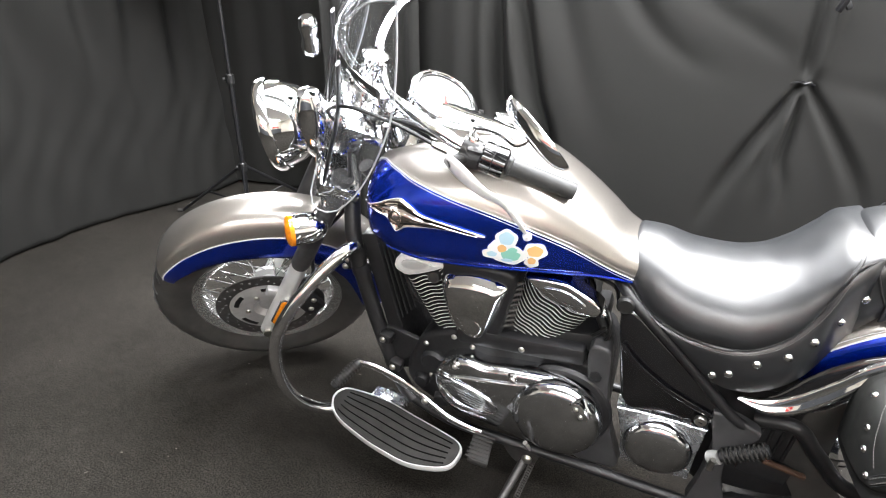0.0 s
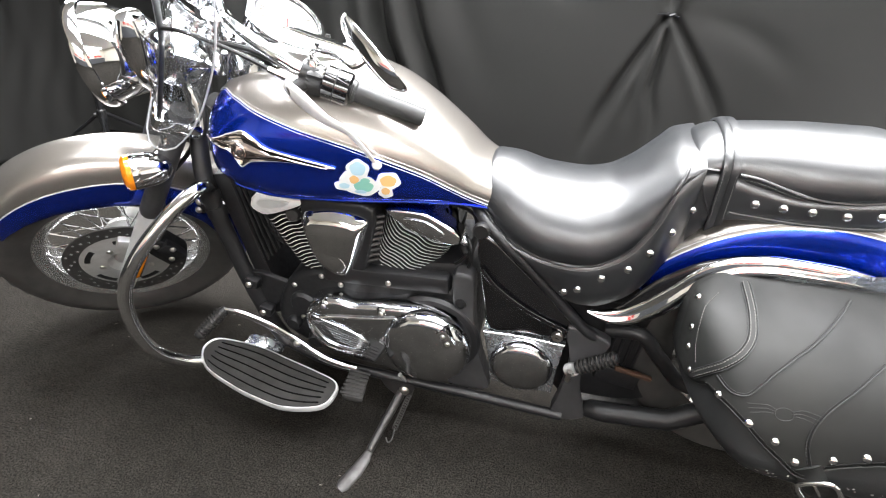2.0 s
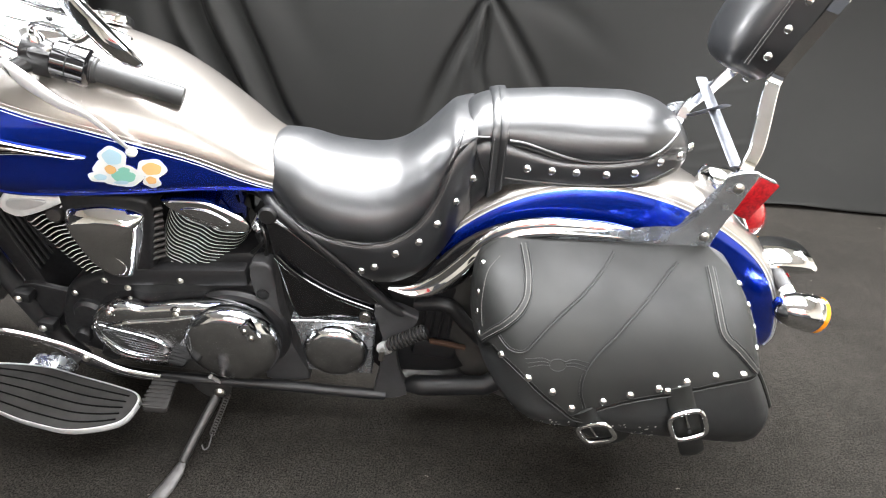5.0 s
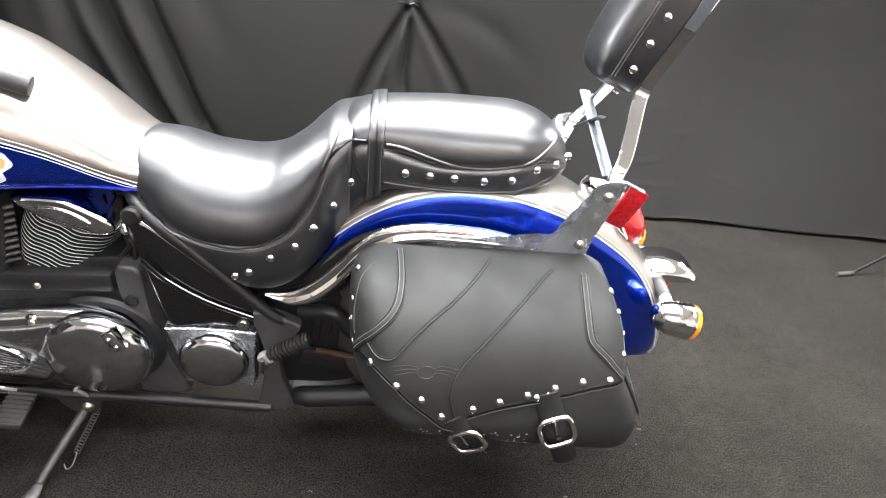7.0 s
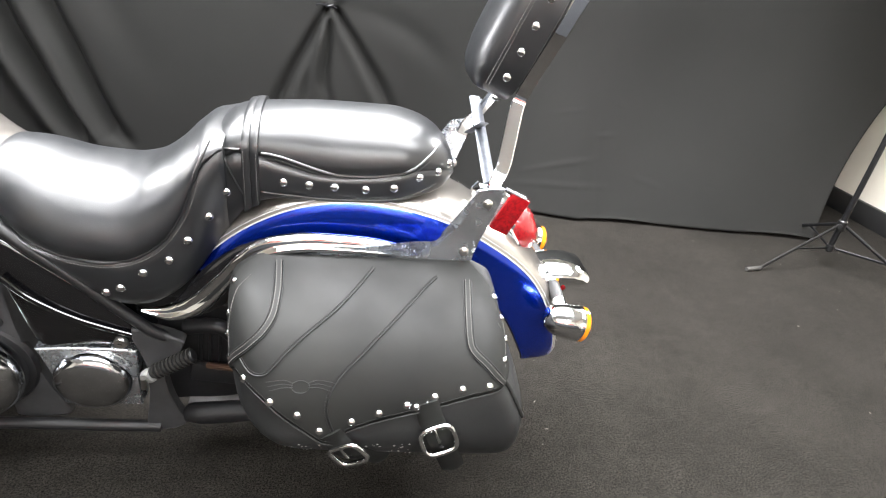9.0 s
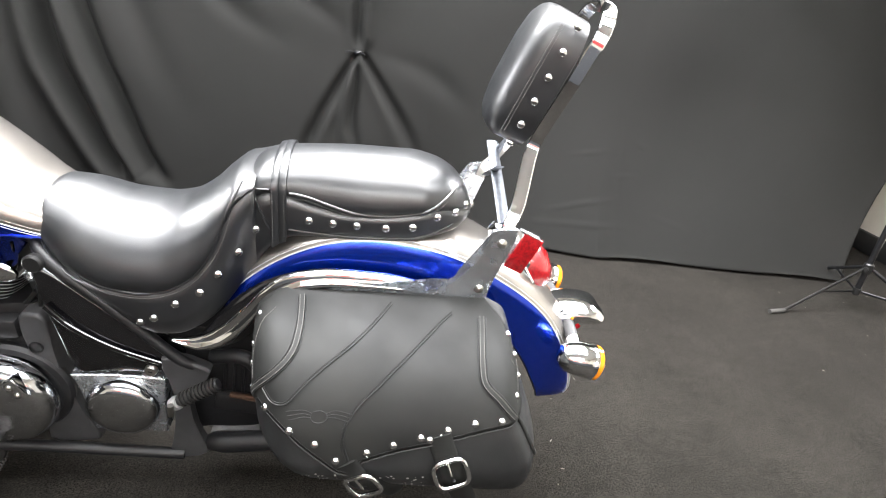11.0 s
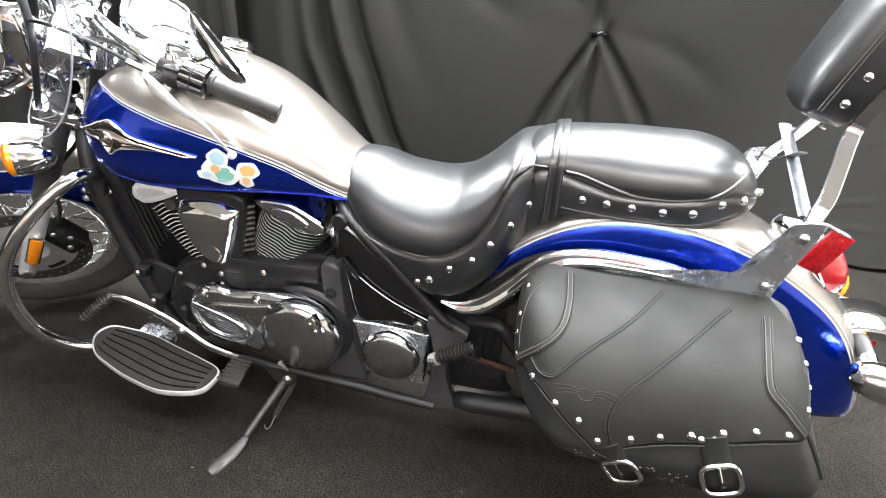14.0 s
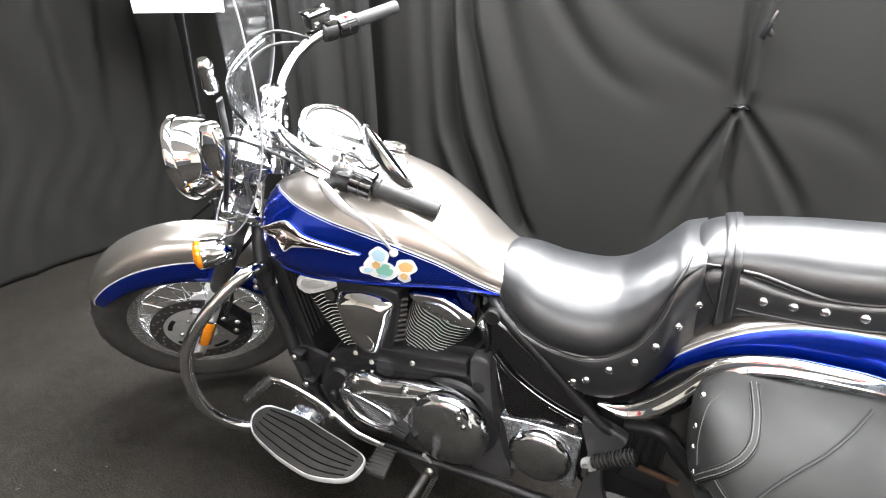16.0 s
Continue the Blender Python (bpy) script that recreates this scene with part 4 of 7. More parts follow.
add_tube(lever_bm, lever_line, [lever_r(k / (len(lever_line) - 1)) for k in range(len(lever_line))], seg=12, flat=0.42)
add_lathe(lever_bm, [(0, -0.009), (0.007, -0.006), (0.0095, 0), (0.007, 0.006), (0, 0.009)], (0.653, -0.4065, 0.854), (0.2, -0.1, 1), 14)
part("clutch_lever", lever_bm, FIN_EDGE, bar, "pale bright alloy clutch lever with a ball end")
lever_bm = bmesh.new()
add_tube(lever_bm, spline([(0.52, 0.26, 1.05), (0.56, 0.33, 1.03), (0.62, 0.39, 1.02), (0.70, 0.42, 1.01)]), 0.008, seg=10, flat=0.6)
part("brake_lever", lever_bm, CHROME, bar)
cup = part("brake_reservoir", box((0.555, 0.292, 1.075), (0.062, 0.05, 0.034), (0, 0, 30), 0.008), BLACK_PLASTIC, bar, "black brake fluid reservoir")
part("cap", box((0.555, 0.292, 1.095), (0.066, 0.054, 0.008), (0, 0, 30), 0.003), GLOSS_BLACK, cup)
bolts(cup, [(0.535, 0.272, 1.0995), (0.577, 0.312, 1.0995)], (0, 0, 1), size=0.8)
part("clamp", box((0.585, 0.292, 1.055), (0.05, 0.05, 0.045), (0, 0, 30), 0.012), GLOSS_BLACK, cup)
part("sight_glass", lathe([(0, 0.004), (0.008, 0.003), (0.009, 0)], (0.553, 0.264, 1.072), (0.45, -0.85, 0.1), 14), CHROME, cup)
for k, pts in enumerate(([(0.53, -0.255, 0.965), (0.45, -0.20, 1.0), (0.36, -0.14, 1.02), (0.31, -0.07, 0.97), (0.34, 0.0, 0.86)], [(0.56, -0.235, 0.95), (0.48, -0.14, 0.955), (0.40, -0.06, 0.93), (0.36, -0.02, 0.86)],
                         [(0.5, 0.25, 1.04), (0.42, 0.2, 1.06), (0.34, 0.12, 1.02), (0.3, 0.06, 0.9)], [(0.53, 0.24, 1.05), (0.44, 0.22, 1.09), (0.36, 0.15, 1.06), (0.32, 0.08, 0.9)])):
    part("control_cable", tube(spline(pts), 0.0042 if k != 1 else 0.006, seg=8), BLACK_PLASTIC, bar, "black control cable")
part("cable_sleeve", tube([(0.505, -0.242, 0.978), (0.54, -0.262, 0.962)], 0.0065, seg=10), CHROME, bar)
for side in (-1, 1):
    riser = part("riser", lathe([(0.026, -0.10), (0.026, -0.062), (0.033, -0.058), (0.033, -0.044), (0.023, -0.038), (0.023, -0.022), (0.032, -0.018), (0.032, -0.006), (0.022, -0.002), (0.022, 0.010), (0.031, 0.014), (0.032, 0.026), (0.022, 0.033), (0, 0.035)], (0.425, 0.012 + 0.056 * side, 0.972 + 0.012 * side), (0.25, 0, 0.97), 28), CHROME, bar, "stacked chrome handlebar riser")
mirror = new("mirror")
mirror.parent = bike
mc, mn = Vector((0.828, -0.175, 0.954)), Vector((0.62, 0.42, 0.52)).normalized()
mlong = Vector((0.125, -0.069, -0.094)).normalized()
mshell = lathe([(0.0, -0.026), (0.045, -0.025), (0.07, -0.019), (0.084, -0.009), (0.087, 0.0), (0.083, 0.002), (0.083, -0.001)], mc, mn, 36, squash=0.45, up=mlong)
part("shell", mshell, CHROME, mirror, "chrome oval mirror shell")
part("glass", lathe([(0, 0.0012), (0.082, 0.0012), (0.082, 0.0), (0, 0.0)], mc, mn, 36, squash=0.44, up=mlong), MIRROR, mirror)
foot = STEER @ Vector((0.583, -0.255, 0.975))
part("stem", tube(spline([foot - Vector((0, 0, 0.012)), foot + Vector((0.005, -0.005, 0.03)), foot.lerp(mc, 0.45) + Vector((0, -0.012, 0.012)), mc - mn * 0.034 + Vector((-0.012, 0, -0.004)), mc - mn * 0.02]), 0.0055, seg=10), CHROME, mirror)
part("base_nut", lathe([(0, -0.012), (0.011, -0.012), (0.012, 0.01), (0.006, 0.018), (0, 0.018)], foot, (0, 0, 1), 8), CHROME, mirror)

# -- fuel tank --
tank_w = table([(0.432, 0.085), (0.44, 0.125), (0.452, 0.150), (0.464, 0.166), (0.49, 0.180), (0.53, 0.188), (0.58, 0.190), (0.65, 0.187), (0.7, 0.181), (0.8, 0.165), (0.9, 0.137), (0.98, 0.112), (1.06, 0.09)])
tank_bottom = table([(0.432, 0.72), (0.44, 0.69), (0.455, 0.668), (0.478, 0.652), (0.5, 0.642), (0.53, 0.632), (0.6, 0.622), (0.7, 0.622), (0.8, 0.628), (0.94, 0.632), (1.06, 0.622)])
tank_top = table([(0.432, 0.785), (0.44, 0.815), (0.455, 0.838), (0.475, 0.855), (0.49, 0.863), (0.53, 0.882), (0.6, 0.897), (0.7, 0.895), (0.8, 0.868), (0.87, 0.828), (0.95, 0.765), (1.0, 0.72), (1.06, 0.69)])
tank_stripe = table([(0.432, 0.78), (0.44, 0.808), (0.455, 0.828), (0.475, 0.839), (0.49, 0.842), (0.53, 0.838), (0.56, 0.829), (0.653, 0.802), (0.766, 0.77), (0.889, 0.72), (0.986, 0.664), (1.06, 0.63)])


def tank_section(x, low=14, high=14):
    w, zb, zt, zs = tank_w(x), tank_bottom(x), tank_top(x), tank_stripe(x)
    zc = zb + 0.36 * (zt - zb)
    zs = min(zs, zt - 0.004)
    n = 2.25
    up_h, down_h = zt - zc, zc - zb
    t = max(-0.95, min(0.97, (zs - zc) / (up_h if zs > zc else down_h)))
    a_s = math.copysign(math.asin(abs(t) ** ((n if t > 0 else 3.6) / 2)), t)

    def at(a):
        s, c = math.sin(a), max(math.cos(a), 0)
        n_ = n if s > 0 else 3.6
        return w * c ** (2 / n_), zc + (up_h if s > 0 else down_h) * math.copysign(abs(s) ** (2 / n_), s)

    right = [at(a) for a in np.linspace(-math.pi / 2 + 0.02, a_s, low)] + [at(a) for a in np.linspace(a_s, math.pi / 2 - 0.02, high)[1:]]
    ring = [Vector((x, y, z)) for y, z in right] + [Vector((x, -y, z)) for y, z in right[::-1]]
    n1 = len(right)
    bands = [1 if i < low - 1 else 0 for i in range(n1 - 1)] + [0] + [0 if i < high - 1 else 1 for i in range(n1 - 1)] + [1]
    return ring, bands, at(a_s)


tank = new("fuel_tank")
tank.parent = bike
xs = [0.432, 0.434, 0.437, 0.441, 0.447, 0.455, 0.464, 0.474] + list(np.linspace(0.486, 1.06, 52))
sections = [tank_section(x) for x in xs]
tank_bm = bmesh.new()
add_loft(tank_bm, [s[0] for s in sections], bands=sections[0][1])
tank_body = part("body", tank_bm, [SILVER, BLUE], tank, "blue and warm silver metallic tank shell", sharp=70)
TANK = tree_of(tank_body)
for side in (-1, 1):
    for off, thick, mat_ in ((0.0, 0.0012, PINSTRIPE), (0.008, 0.0008, SILVER), (-0.006, 0.0006, PINSTRIPE)):
        pts = []
        for x, s in zip(xs, sections):
            if x < 0.438:
                continue
            y, z = s[2]
            hit, n, _, _ = TANK.find_nearest(Vector((x, side * (y + 0.002), z + off)))
            pts.append(hit)
        part("pinstripe", tube(pts, thick, seg=6), mat_, tank_body, "fine pinstripe along the colour break")
for side in (-1, 1):
    seam = [TANK.find_nearest(Vector((x, side * tank_w(x), tank_bottom(x) + 0.012)))[0] for x in np.linspace(0.5, 1.04, 30)]
    part("lower_seam", tube(seam, 0.0035, seg=8), BLUE, tank_body)

# the winged badge: a hollow chrome spear with a raised middle rib and a round boss
badge_out = [(0.463, 0.764), (0.478, 0.762), (0.494, 0.767), (0.522, 0.779), (0.552, 0.787), (0.574, 0.778), (0.602, 0.762), (0.648, 0.751), (0.692, 0.741), (0.734, 0.7305), (0.692, 0.7345), (0.645, 0.7385), (0.592, 0.736), (0.565, 0.731), (0.544, 0.719), (0.534, 0.733), (0.521, 0.747), (0.500, 0.751), (0.480, 0.757)]
badge_bm = bmesh.new()
ring = spline([(x, 0, z) for x, z in badge_out], 5, True)
badge_mid = table([(0.463, 0.7635), (0.52, 0.762), (0.55, 0.7535), (0.60, 0.7475), (0.65, 0.7435), (0.735, 0.7305)])
layers = []
for s, lift in ((1.0, -0.002), (1.0, 0.004), (0.86, 0.0065), (0.70, 0.0035), (0.40, 0.0030), (0.24, 0.0060), (0.08, 0.0072)):
    layers.append([on_side(TANK, v.x + (0.585 - v.x) * 0.12 * (1 - s), badge_mid(v.x) + (v.z - badge_mid(v.x)) * s, lift)[0] for v in ring])
add_loft(badge_bm, layers)
badge = part("badge", badge_bm, PINK_REFLECTION_CHROME, tank, "chrome winged spear badge", sharp=25)
part("rim", tube(layers[1], 0.0012, seg=6, closed=True), BRIGHT_ALLOY, badge)
# Dark strips paint the shade of the badge's two channels.
for line in ([(0.500, 0.7625), (0.530, 0.771), (0.555, 0.773), (0.590, 0.7585), (0.640, 0.7480), (0.715, 0.7345)], [(0.520, 0.753), (0.540, 0.735), (0.565, 0.7385), (0.600, 0.7420), (0.650, 0.7410), (0.715, 0.7325)]):
    part("groove", tube(side_line(TANK, line, 6, 0.0042), 0.0010, seg=5), GROOVE_SHADE, badge)
boss, bn = on_side(TANK, 0.543, 0.7495, 0.004)
part("boss", lathe([(0.0, 0.006), (0.007, 0.0055), (0.010, 0.004), (0.0105, 0.002), (0.012, 0.002), (0.0125, 0.0045), (0.0155, 0.0045), (0.017, 0.002), (0.0175, -0.004)], boss, bn, 28), PINK_REFLECTION_CHROME, badge, "raised round chrome boss")
bu = bn.cross(Vector((0, 0, 1))).normalized()
bv = bu.cross(bn)
for k in range(9):
    a = radians(20 + 17.5 * k)
    d = bu * math.cos(a) + bv * math.sin(a)
    part("boss_mark", tube([boss + d * 0.0126 + bn * 0.0046, boss + d * 0.0152 + bn * 0.0046], 0.0009, seg=5), CASE_BLACK, badge)
part("boss_mark", tube(spline([boss + bu * a + bv * b + bn * 0.0058 for a, b in ((-0.006, -0.002), (-0.002, 0.003), (0.002, -0.001), (0.006, 0.004))], 4), 0.0008, seg=5), DARK_STEEL, badge)

# sticker: a white cut-out sheet with plain coloured patches
def patch(name, centre, rx, rz, mat_, parent, lift, wob=0.0, n=28, seed=0.0):
    bm = bmesh.new()
    rows = []
    for s in (1.0, 0.66, 0.33, 0.03):
        rows.append([on_side(TANK, centre[0] + s * rx * (1 + wob * math.sin(5 * a + seed)) * math.cos(a), centre[1] + s * rz * (1 + wob * math.sin(5 * a + seed)) * math.sin(a), lift)[0] for a in np.linspace(0, 2 * math.pi, n, endpoint=False)])
    add_loft(bm, rows)
    return part(name, bm, mat_, parent)


sticker = tagged(new("sticker"), "white cut-out sticker with pastel patches")
sticker.parent = tank
for k, (c, rx, rz) in enumerate((((0.776, 0.729), 0.022, 0.021), ((0.745, 0.694), 0.017, 0.011), ((0.782, 0.694), 0.034, 0.022), ((0.832, 0.706), 0.023, 0.019), ((0.826, 0.68), 0.014, 0.013), ((0.76, 0.706), 0.02, 0.02))):
    patch("white_sheet", c, rx, rz, STICKER_WHITE, sticker, 0.0012, 0.06, seed=k)
for c, rx, rz, mat_ in (((0.776, 0.731), 0.015, 0.014, STICKER_BLUE), ((0.768, 0.708), 0.009, 0.009, STICKER_ORANGE), ((0.785, 0.694), 0.019, 0.012, STICKER_TEAL), ((0.789, 0.706), 0.009, 0.006, STICKER_TEAL),
                        ((0.832, 0.706), 0.015, 0.012, STICKER_ORANGE), ((0.826, 0.684), 0.008, 0.008, STICKER_ORANGE), ((0.748, 0.694), 0.01, 0.006, STICKER_BLUE), ((0.778, 0.682), 0.012, 0.004, STICKER_BLUE)):
    patch("colour_patch", c, rx, rz, mat_, sticker, 0.0018, 0.05)

# chrome console with the speedometer
console = new("tank_console")
console.parent = bike
cons_w = table([(0.44, 0.03), (0.47, 0.062), (0.53, 0.08), (0.6, 0.078), (0.66, 0.06), (0.70, 0.045), (0.74, 0.03), (0.77, 0.01)])
cons_h = table([(0.44, 0.905), (0.5, 0.935), (0.56, 0.945), (0.64, 0.926), (0.70, 0.910), (0.74, 0.898), (0.77, 0.884)])
cons_bm = bmesh.new()
rings = []
for x in np.linspace(0.44, 0.77, 32):
    w, h, base = cons_w(x), cons_h(x), tank_top(x) - 0.03
    rings.append([Vector((x, w * math.cos(a) * (1.12 if math.sin(a) < 0.3 else 1.0), base + (h - base) * max(0, math.sin(a)) ** 0.7)) for a in np.linspace(0, math.pi, 20)])
add_loft(cons_bm, rings, closed=True)
part("housing", cons_bm, CHROME, console, "polished chrome tank console")
gn, gc = Vector((0.58, -0.16, 0.80)).normalized(), Vector((0.568, 0.018, 0.938))
pod = part("gauge_pod", lathe([(0.062, -0.10), (0.07, -0.06), (0.077, -0.03), (0.0795, 0.0), (0.081, 0.008), (0.0795, 0.016), (0.075, 0.020), (0.069, 0.021), (0.066, 0.017), (0.0655, 0.010)], gc, gn, 48), CHROME, console)
face = part("dial", lathe([(0.0, 0.0135), (0.066, 0.0135), (0.066, 0.011), (0, 0.011)], gc, gn, 40), DIAL, pod, "pale speedometer dial")
uy = (Vector((0, 1, 0)) - gn * gn.y).normalized()
ux = uy.cross(gn)
mark_bm = bmesh.new()
for k in range(25):
    a = radians(-120 + 10 * k)
    d = -ux * math.cos(a) + uy * math.sin(a)
    r0 = 0.049 if k % 2 else 0.045
    add_tube(mark_bm, [gc + gn * 0.0143 + d * r0, gc + gn * 0.0143 + d * 0.057], 0.001, seg=4)
part("dial_marks", mark_bm, DIAL_MARK, face)
part("dial_ring", tube([gc + gn * 0.0155 + (ux * math.cos(a) + uy * math.sin(a)) * 0.0645 for a in np.linspace(0, 2 * math.pi, 48, endpoint=False)], 0.0016, seg=6, closed=True), CASE_BLACK, face)
part("inner_dial", lathe([(0, 0.0146), (0.028, 0.0146), (0.029, 0.0138)], gc, gn, 32), DIAL_INNER, face)
part("needle", tube([gc + gn * 0.016, gc + gn * 0.016 + (ux * 0.5 - uy * 0.86) * 0.055], [0.003, 0.001], seg=6), RED_MARK, face)
for x, y in ((0.655, -0.03), (0.652, 0.03)):
    part("indicator_lamp", lathe([(0, 0.006), (0.005, 0.005), (0.006, 0), (0, 0)], (x, y, cons_h(x) * 0.994), (0.2, y * 4, 0.9), 12), BLACK_PLASTIC, console)
cap = new("fuel_cap")
cap.parent = bike
part("rim", lathe([(0, 0.0), (0.033, 0.0), (0.036, 0.006), (0.034, 0.018), (0.026, 0.024), (0, 0.026)], (0.70, 0.075, 0.882), (0.1, 0.45, 0.9), 32), CHROME, cap, "round chrome fuel cap")

# -- seats --
def seat_body(name, x0, x1, top, welt, welt_w, low, low_w, parent, label, steps=48, power=2.2):
    bm = bmesh.new()
    rings = []
    for x in np.linspace(x0, x1, steps):
        zt, zw, ww, zl, wl = top(x), welt(x), welt_w(x), low(x), low_w(x)
        zw = min(zw, zt - 0.012)
        zl = min(zl, zw - 0.004)
        half = [(wl * 0.8, zl + 0.002), (wl - 0.004, zl), (wl, zl + 0.004), (wl + 0.002, zl * 0.6 + zw * 0.4), (ww * 0.6 + wl * 0.4 + 0.002, zl * 0.25 + zw * 0.75), (ww + 0.001, zw - 0.004), (ww - 0.004, zw)]
        for a in np.linspace(0.06, math.pi / 2, 13):
            half.append((ww * 1.01 * math.cos(a) ** (2 / power), zw + (zt - zw) * math.sin(a) ** (2 / power)))
        rings.append([Vector((x, -y, z)) for y, z in half] + [Vector((x, y, z)) for y, z in half[-2::-1]])
    add_loft(bm, rings)
    return part(name, bm, LEATHER, parent, label, sharp=80)


seat = new("rider_seat")
seat.parent = bike
seat_top = table([(0.995, 0.675), (1.003, 0.70), (1.02, 0.718), (1.06, 0.714), (1.13, 0.693), (1.2, 0.687), (1.25, 0.698), (1.30, 0.732), (1.34, 0.772), (1.37, 0.79), (1.395, 0.79)])
seat_welt = table([(0.995, 0.655), (1.02, 0.635), (1.05, 0.606), (1.085, 0.585), (1.148, 0.568), (1.224, 0.568), (1.286, 0.598), (1.331, 0.66), (1.359, 0.735), (1.395, 0.775)])
seat_welt_w = table([(0.995, 0.06), (1.003, 0.082), (1.03, 0.108), (1.08, 0.135), (1.15, 0.152), (1.22, 0.156), (1.3, 0.146), (1.36, 0.122), (1.395, 0.108)])
seat_low = table([(0.995, 0.65), (1.02, 0.632), (1.08, 0.578), (1.15, 0.520), (1.195, 0.484), (1.225, 0.474), (1.253, 0.475), (1.307, 0.503), (1.356, 0.553), (1.395, 0.61)])
seat_low_w = table([(0.995, 0.065), (1.03, 0.112), (1.1, 0.145), (1.2, 0.158), (1.3, 0.155), (1.34, 0.143), (1.37, 0.117), (1.395, 0.094)])
cushion = seat_body("cushion", 0.995, 1.40, seat_top, seat_welt, seat_welt_w, seat_low, seat_low_w, seat, "smooth black leather rider cushion")
SEAT = tree_of(cushion)
welt_bm = bmesh.new()
add_tube(welt_bm, side_line(SEAT, [(1.09, 0.583), (1.148, 0.568), (1.224, 0.568), (1.286, 0.598), (1.331, 0.66), (1.355, 0.73), (1.375, 0.78)], 8, 0.0005), 0.0032, seg=8)
part("piping", welt_bm, LEATHER, seat)
thread_bm = bmesh.new()
add_stitches(thread_bm, side_line(SEAT, [(1.10, 0.575), (1.15, 0.561), (1.226, 0.561), (1.29, 0.591), (1.337, 0.655), (1.361, 0.725)], 10, 0.0012))
part("stitching", thread_bm, DARK_THREAD, seat)["kind"] = "stuff"
for x, z in ((1.192, 0.502), (1.218, 0.514), (1.259, 0.547), (1.304, 0.574), (1.337, 0.611), (1.371, 0.648), (1.40, 0.688)):
    p, n = on_side(SEAT, x, z, 0.0)
    shared("stud", SEAT_STUD, seat, facing(p, n))

pillion = new("pillion_seat")
pillion.parent = bike
pil_top = table([(1.385, 0.79), (1.41, 0.808), (1.46, 0.82), (1.58, 0.83), (1.68, 0.831), (1.735, 0.822), (1.775, 0.803), (1.797, 0.780), (1.811, 0.756), (1.816, 0.742)])
pil_welt = table([(1.385, 0.745), (1.42, 0.762), (1.455, 0.758), (1.5, 0.746), (1.567, 0.736), (1.64, 0.738), (1.70, 0.748), (1.75, 0.752), (1.816, 0.735)])
pil_welt_w = table([(1.385, 0.092), (1.45, 0.092), (1.50, 0.096), (1.6, 0.107), (1.70, 0.106), (1.75, 0.090), (1.785, 0.068), (1.805, 0.046), (1.816, 0.023)])
pil_low = table([(1.385, 0.59), (1.41, 0.63), (1.44, 0.665), (1.485, 0.680), (1.58, 0.684), (1.66, 0.687), (1.74, 0.698), (1.785, 0.708), (1.816, 0.722)])
pil_low_w = table([(1.385, 0.094), (1.45, 0.097), (1.50, 0.100), (1.59, 0.108), (1.69, 0.108), (1.74, 0.092), (1.785, 0.070), (1.805, 0.047), (1.816, 0.025)])
pil_body = seat_body("cushion", 1.385, 1.816, pil_top, pil_welt, pil_welt_w, pil_low, pil_low_w, pillion, "black leather passenger cushion", power=2.25)
PIL = tree_of(pil_body)
pad_seam = [(1.46, 0.766), (1.49, 0.763), (1.535, 0.752), (1.584, 0.742), (1.633, 0.740), (1.684, 0.745), (1.728, 0.761), (1.754, 0.778), (1.772, 0.790)]
part("piping", tube(side_line(PIL, pad_seam, 8, 0.0005), 0.003, seg=8), LEATHER, pillion)
thread_bm = bmesh.new()
add_stitches(thread_bm, side_line(PIL, [(x + 0.002, z - 0.007) for x, z in pad_seam[:-1]], 10, 0.0012))
part("stitching", thread_bm, DARK_THREAD, pillion)["kind"] = "stuff"
flap = side_line(PIL, [(1.394, 0.768), (1.404, 0.737), (1.416, 0.708), (1.428, 0.684)], 8, 0.0004)
part("piping", tube(flap, 0.0022, seg=8), LEATHER, pillion)
part("piping", tube(side_line(PIL, [(1.394, 0.768), (1.408, 0.7695), (1.424, 0.770)], 6, 0.0004), 0.0022, seg=8), LEATHER, pillion)
part("piping", tube(side_line(PIL, [(1.46, 0.694), (1.50, 0.6915), (1.58, 0.692), (1.66, 0.695), (1.73, 0.705), (1.775, 0.722)], 8, 0.0004), 0.0018, seg=8), LEATHER, pillion)
for x, z in ((1.497, 0.716), (1.542, 0.716), (1.587, 0.717), (1.642, 0.716), (1.693, 0.722), (1.740, 0.741)):
    p, n = on_side(PIL, x, z, 0.0)
    shared("stud", SEAT_STUD, pillion, facing(p, n))
for p, n in (((1.775, -0.088, 0.752), (0.7, -1, 0.1)), ((1.797, -0.068, 0.762), (1, -0.8, 0.2)), ((1.813, -0.040, 0.752), (1, -0.4, 0.2))):
    shared("stud", SEAT_STUD, pillion, facing(p, n))
strap_bm = bmesh.new()
srings = []
for x, off in ((1.427, 0.0), (1.428, 0.005), (1.44, 0.0062), (1.4415, 0.0045), (1.4435, 0.0062), (1.455, 0.005), (1.456, 0.0)):
    zt, zl, w = pil_top(x), pil_low(x), pil_welt_w(x)
    half = [(w + 0.004 + off, zl - 0.004), (w + 0.004 + off, (zl + zt) / 2)]
    for a in np.linspace(0.1, math.pi / 2, 12):
        half.append(((w + 0.004 + off) * math.cos(a) ** (2 / 2.25), pil_welt(x) + (zt - pil_welt(x) + off + 0.001) * math.sin(a) ** (2 / 2.25)))
    srings.append([Vector((x, -y, z)) for y, z in half] + [Vector((x, y, z)) for y, z in half[-2::-1]])
add_loft(strap_bm, srings, closed=False, cap=False)
strap = part("grab_strap", strap_bm, LEATHER, pillion, "stitched black leather grab strap", sharp=70)
thread_bm = bmesh.new()
STRAP = tree_of(strap)
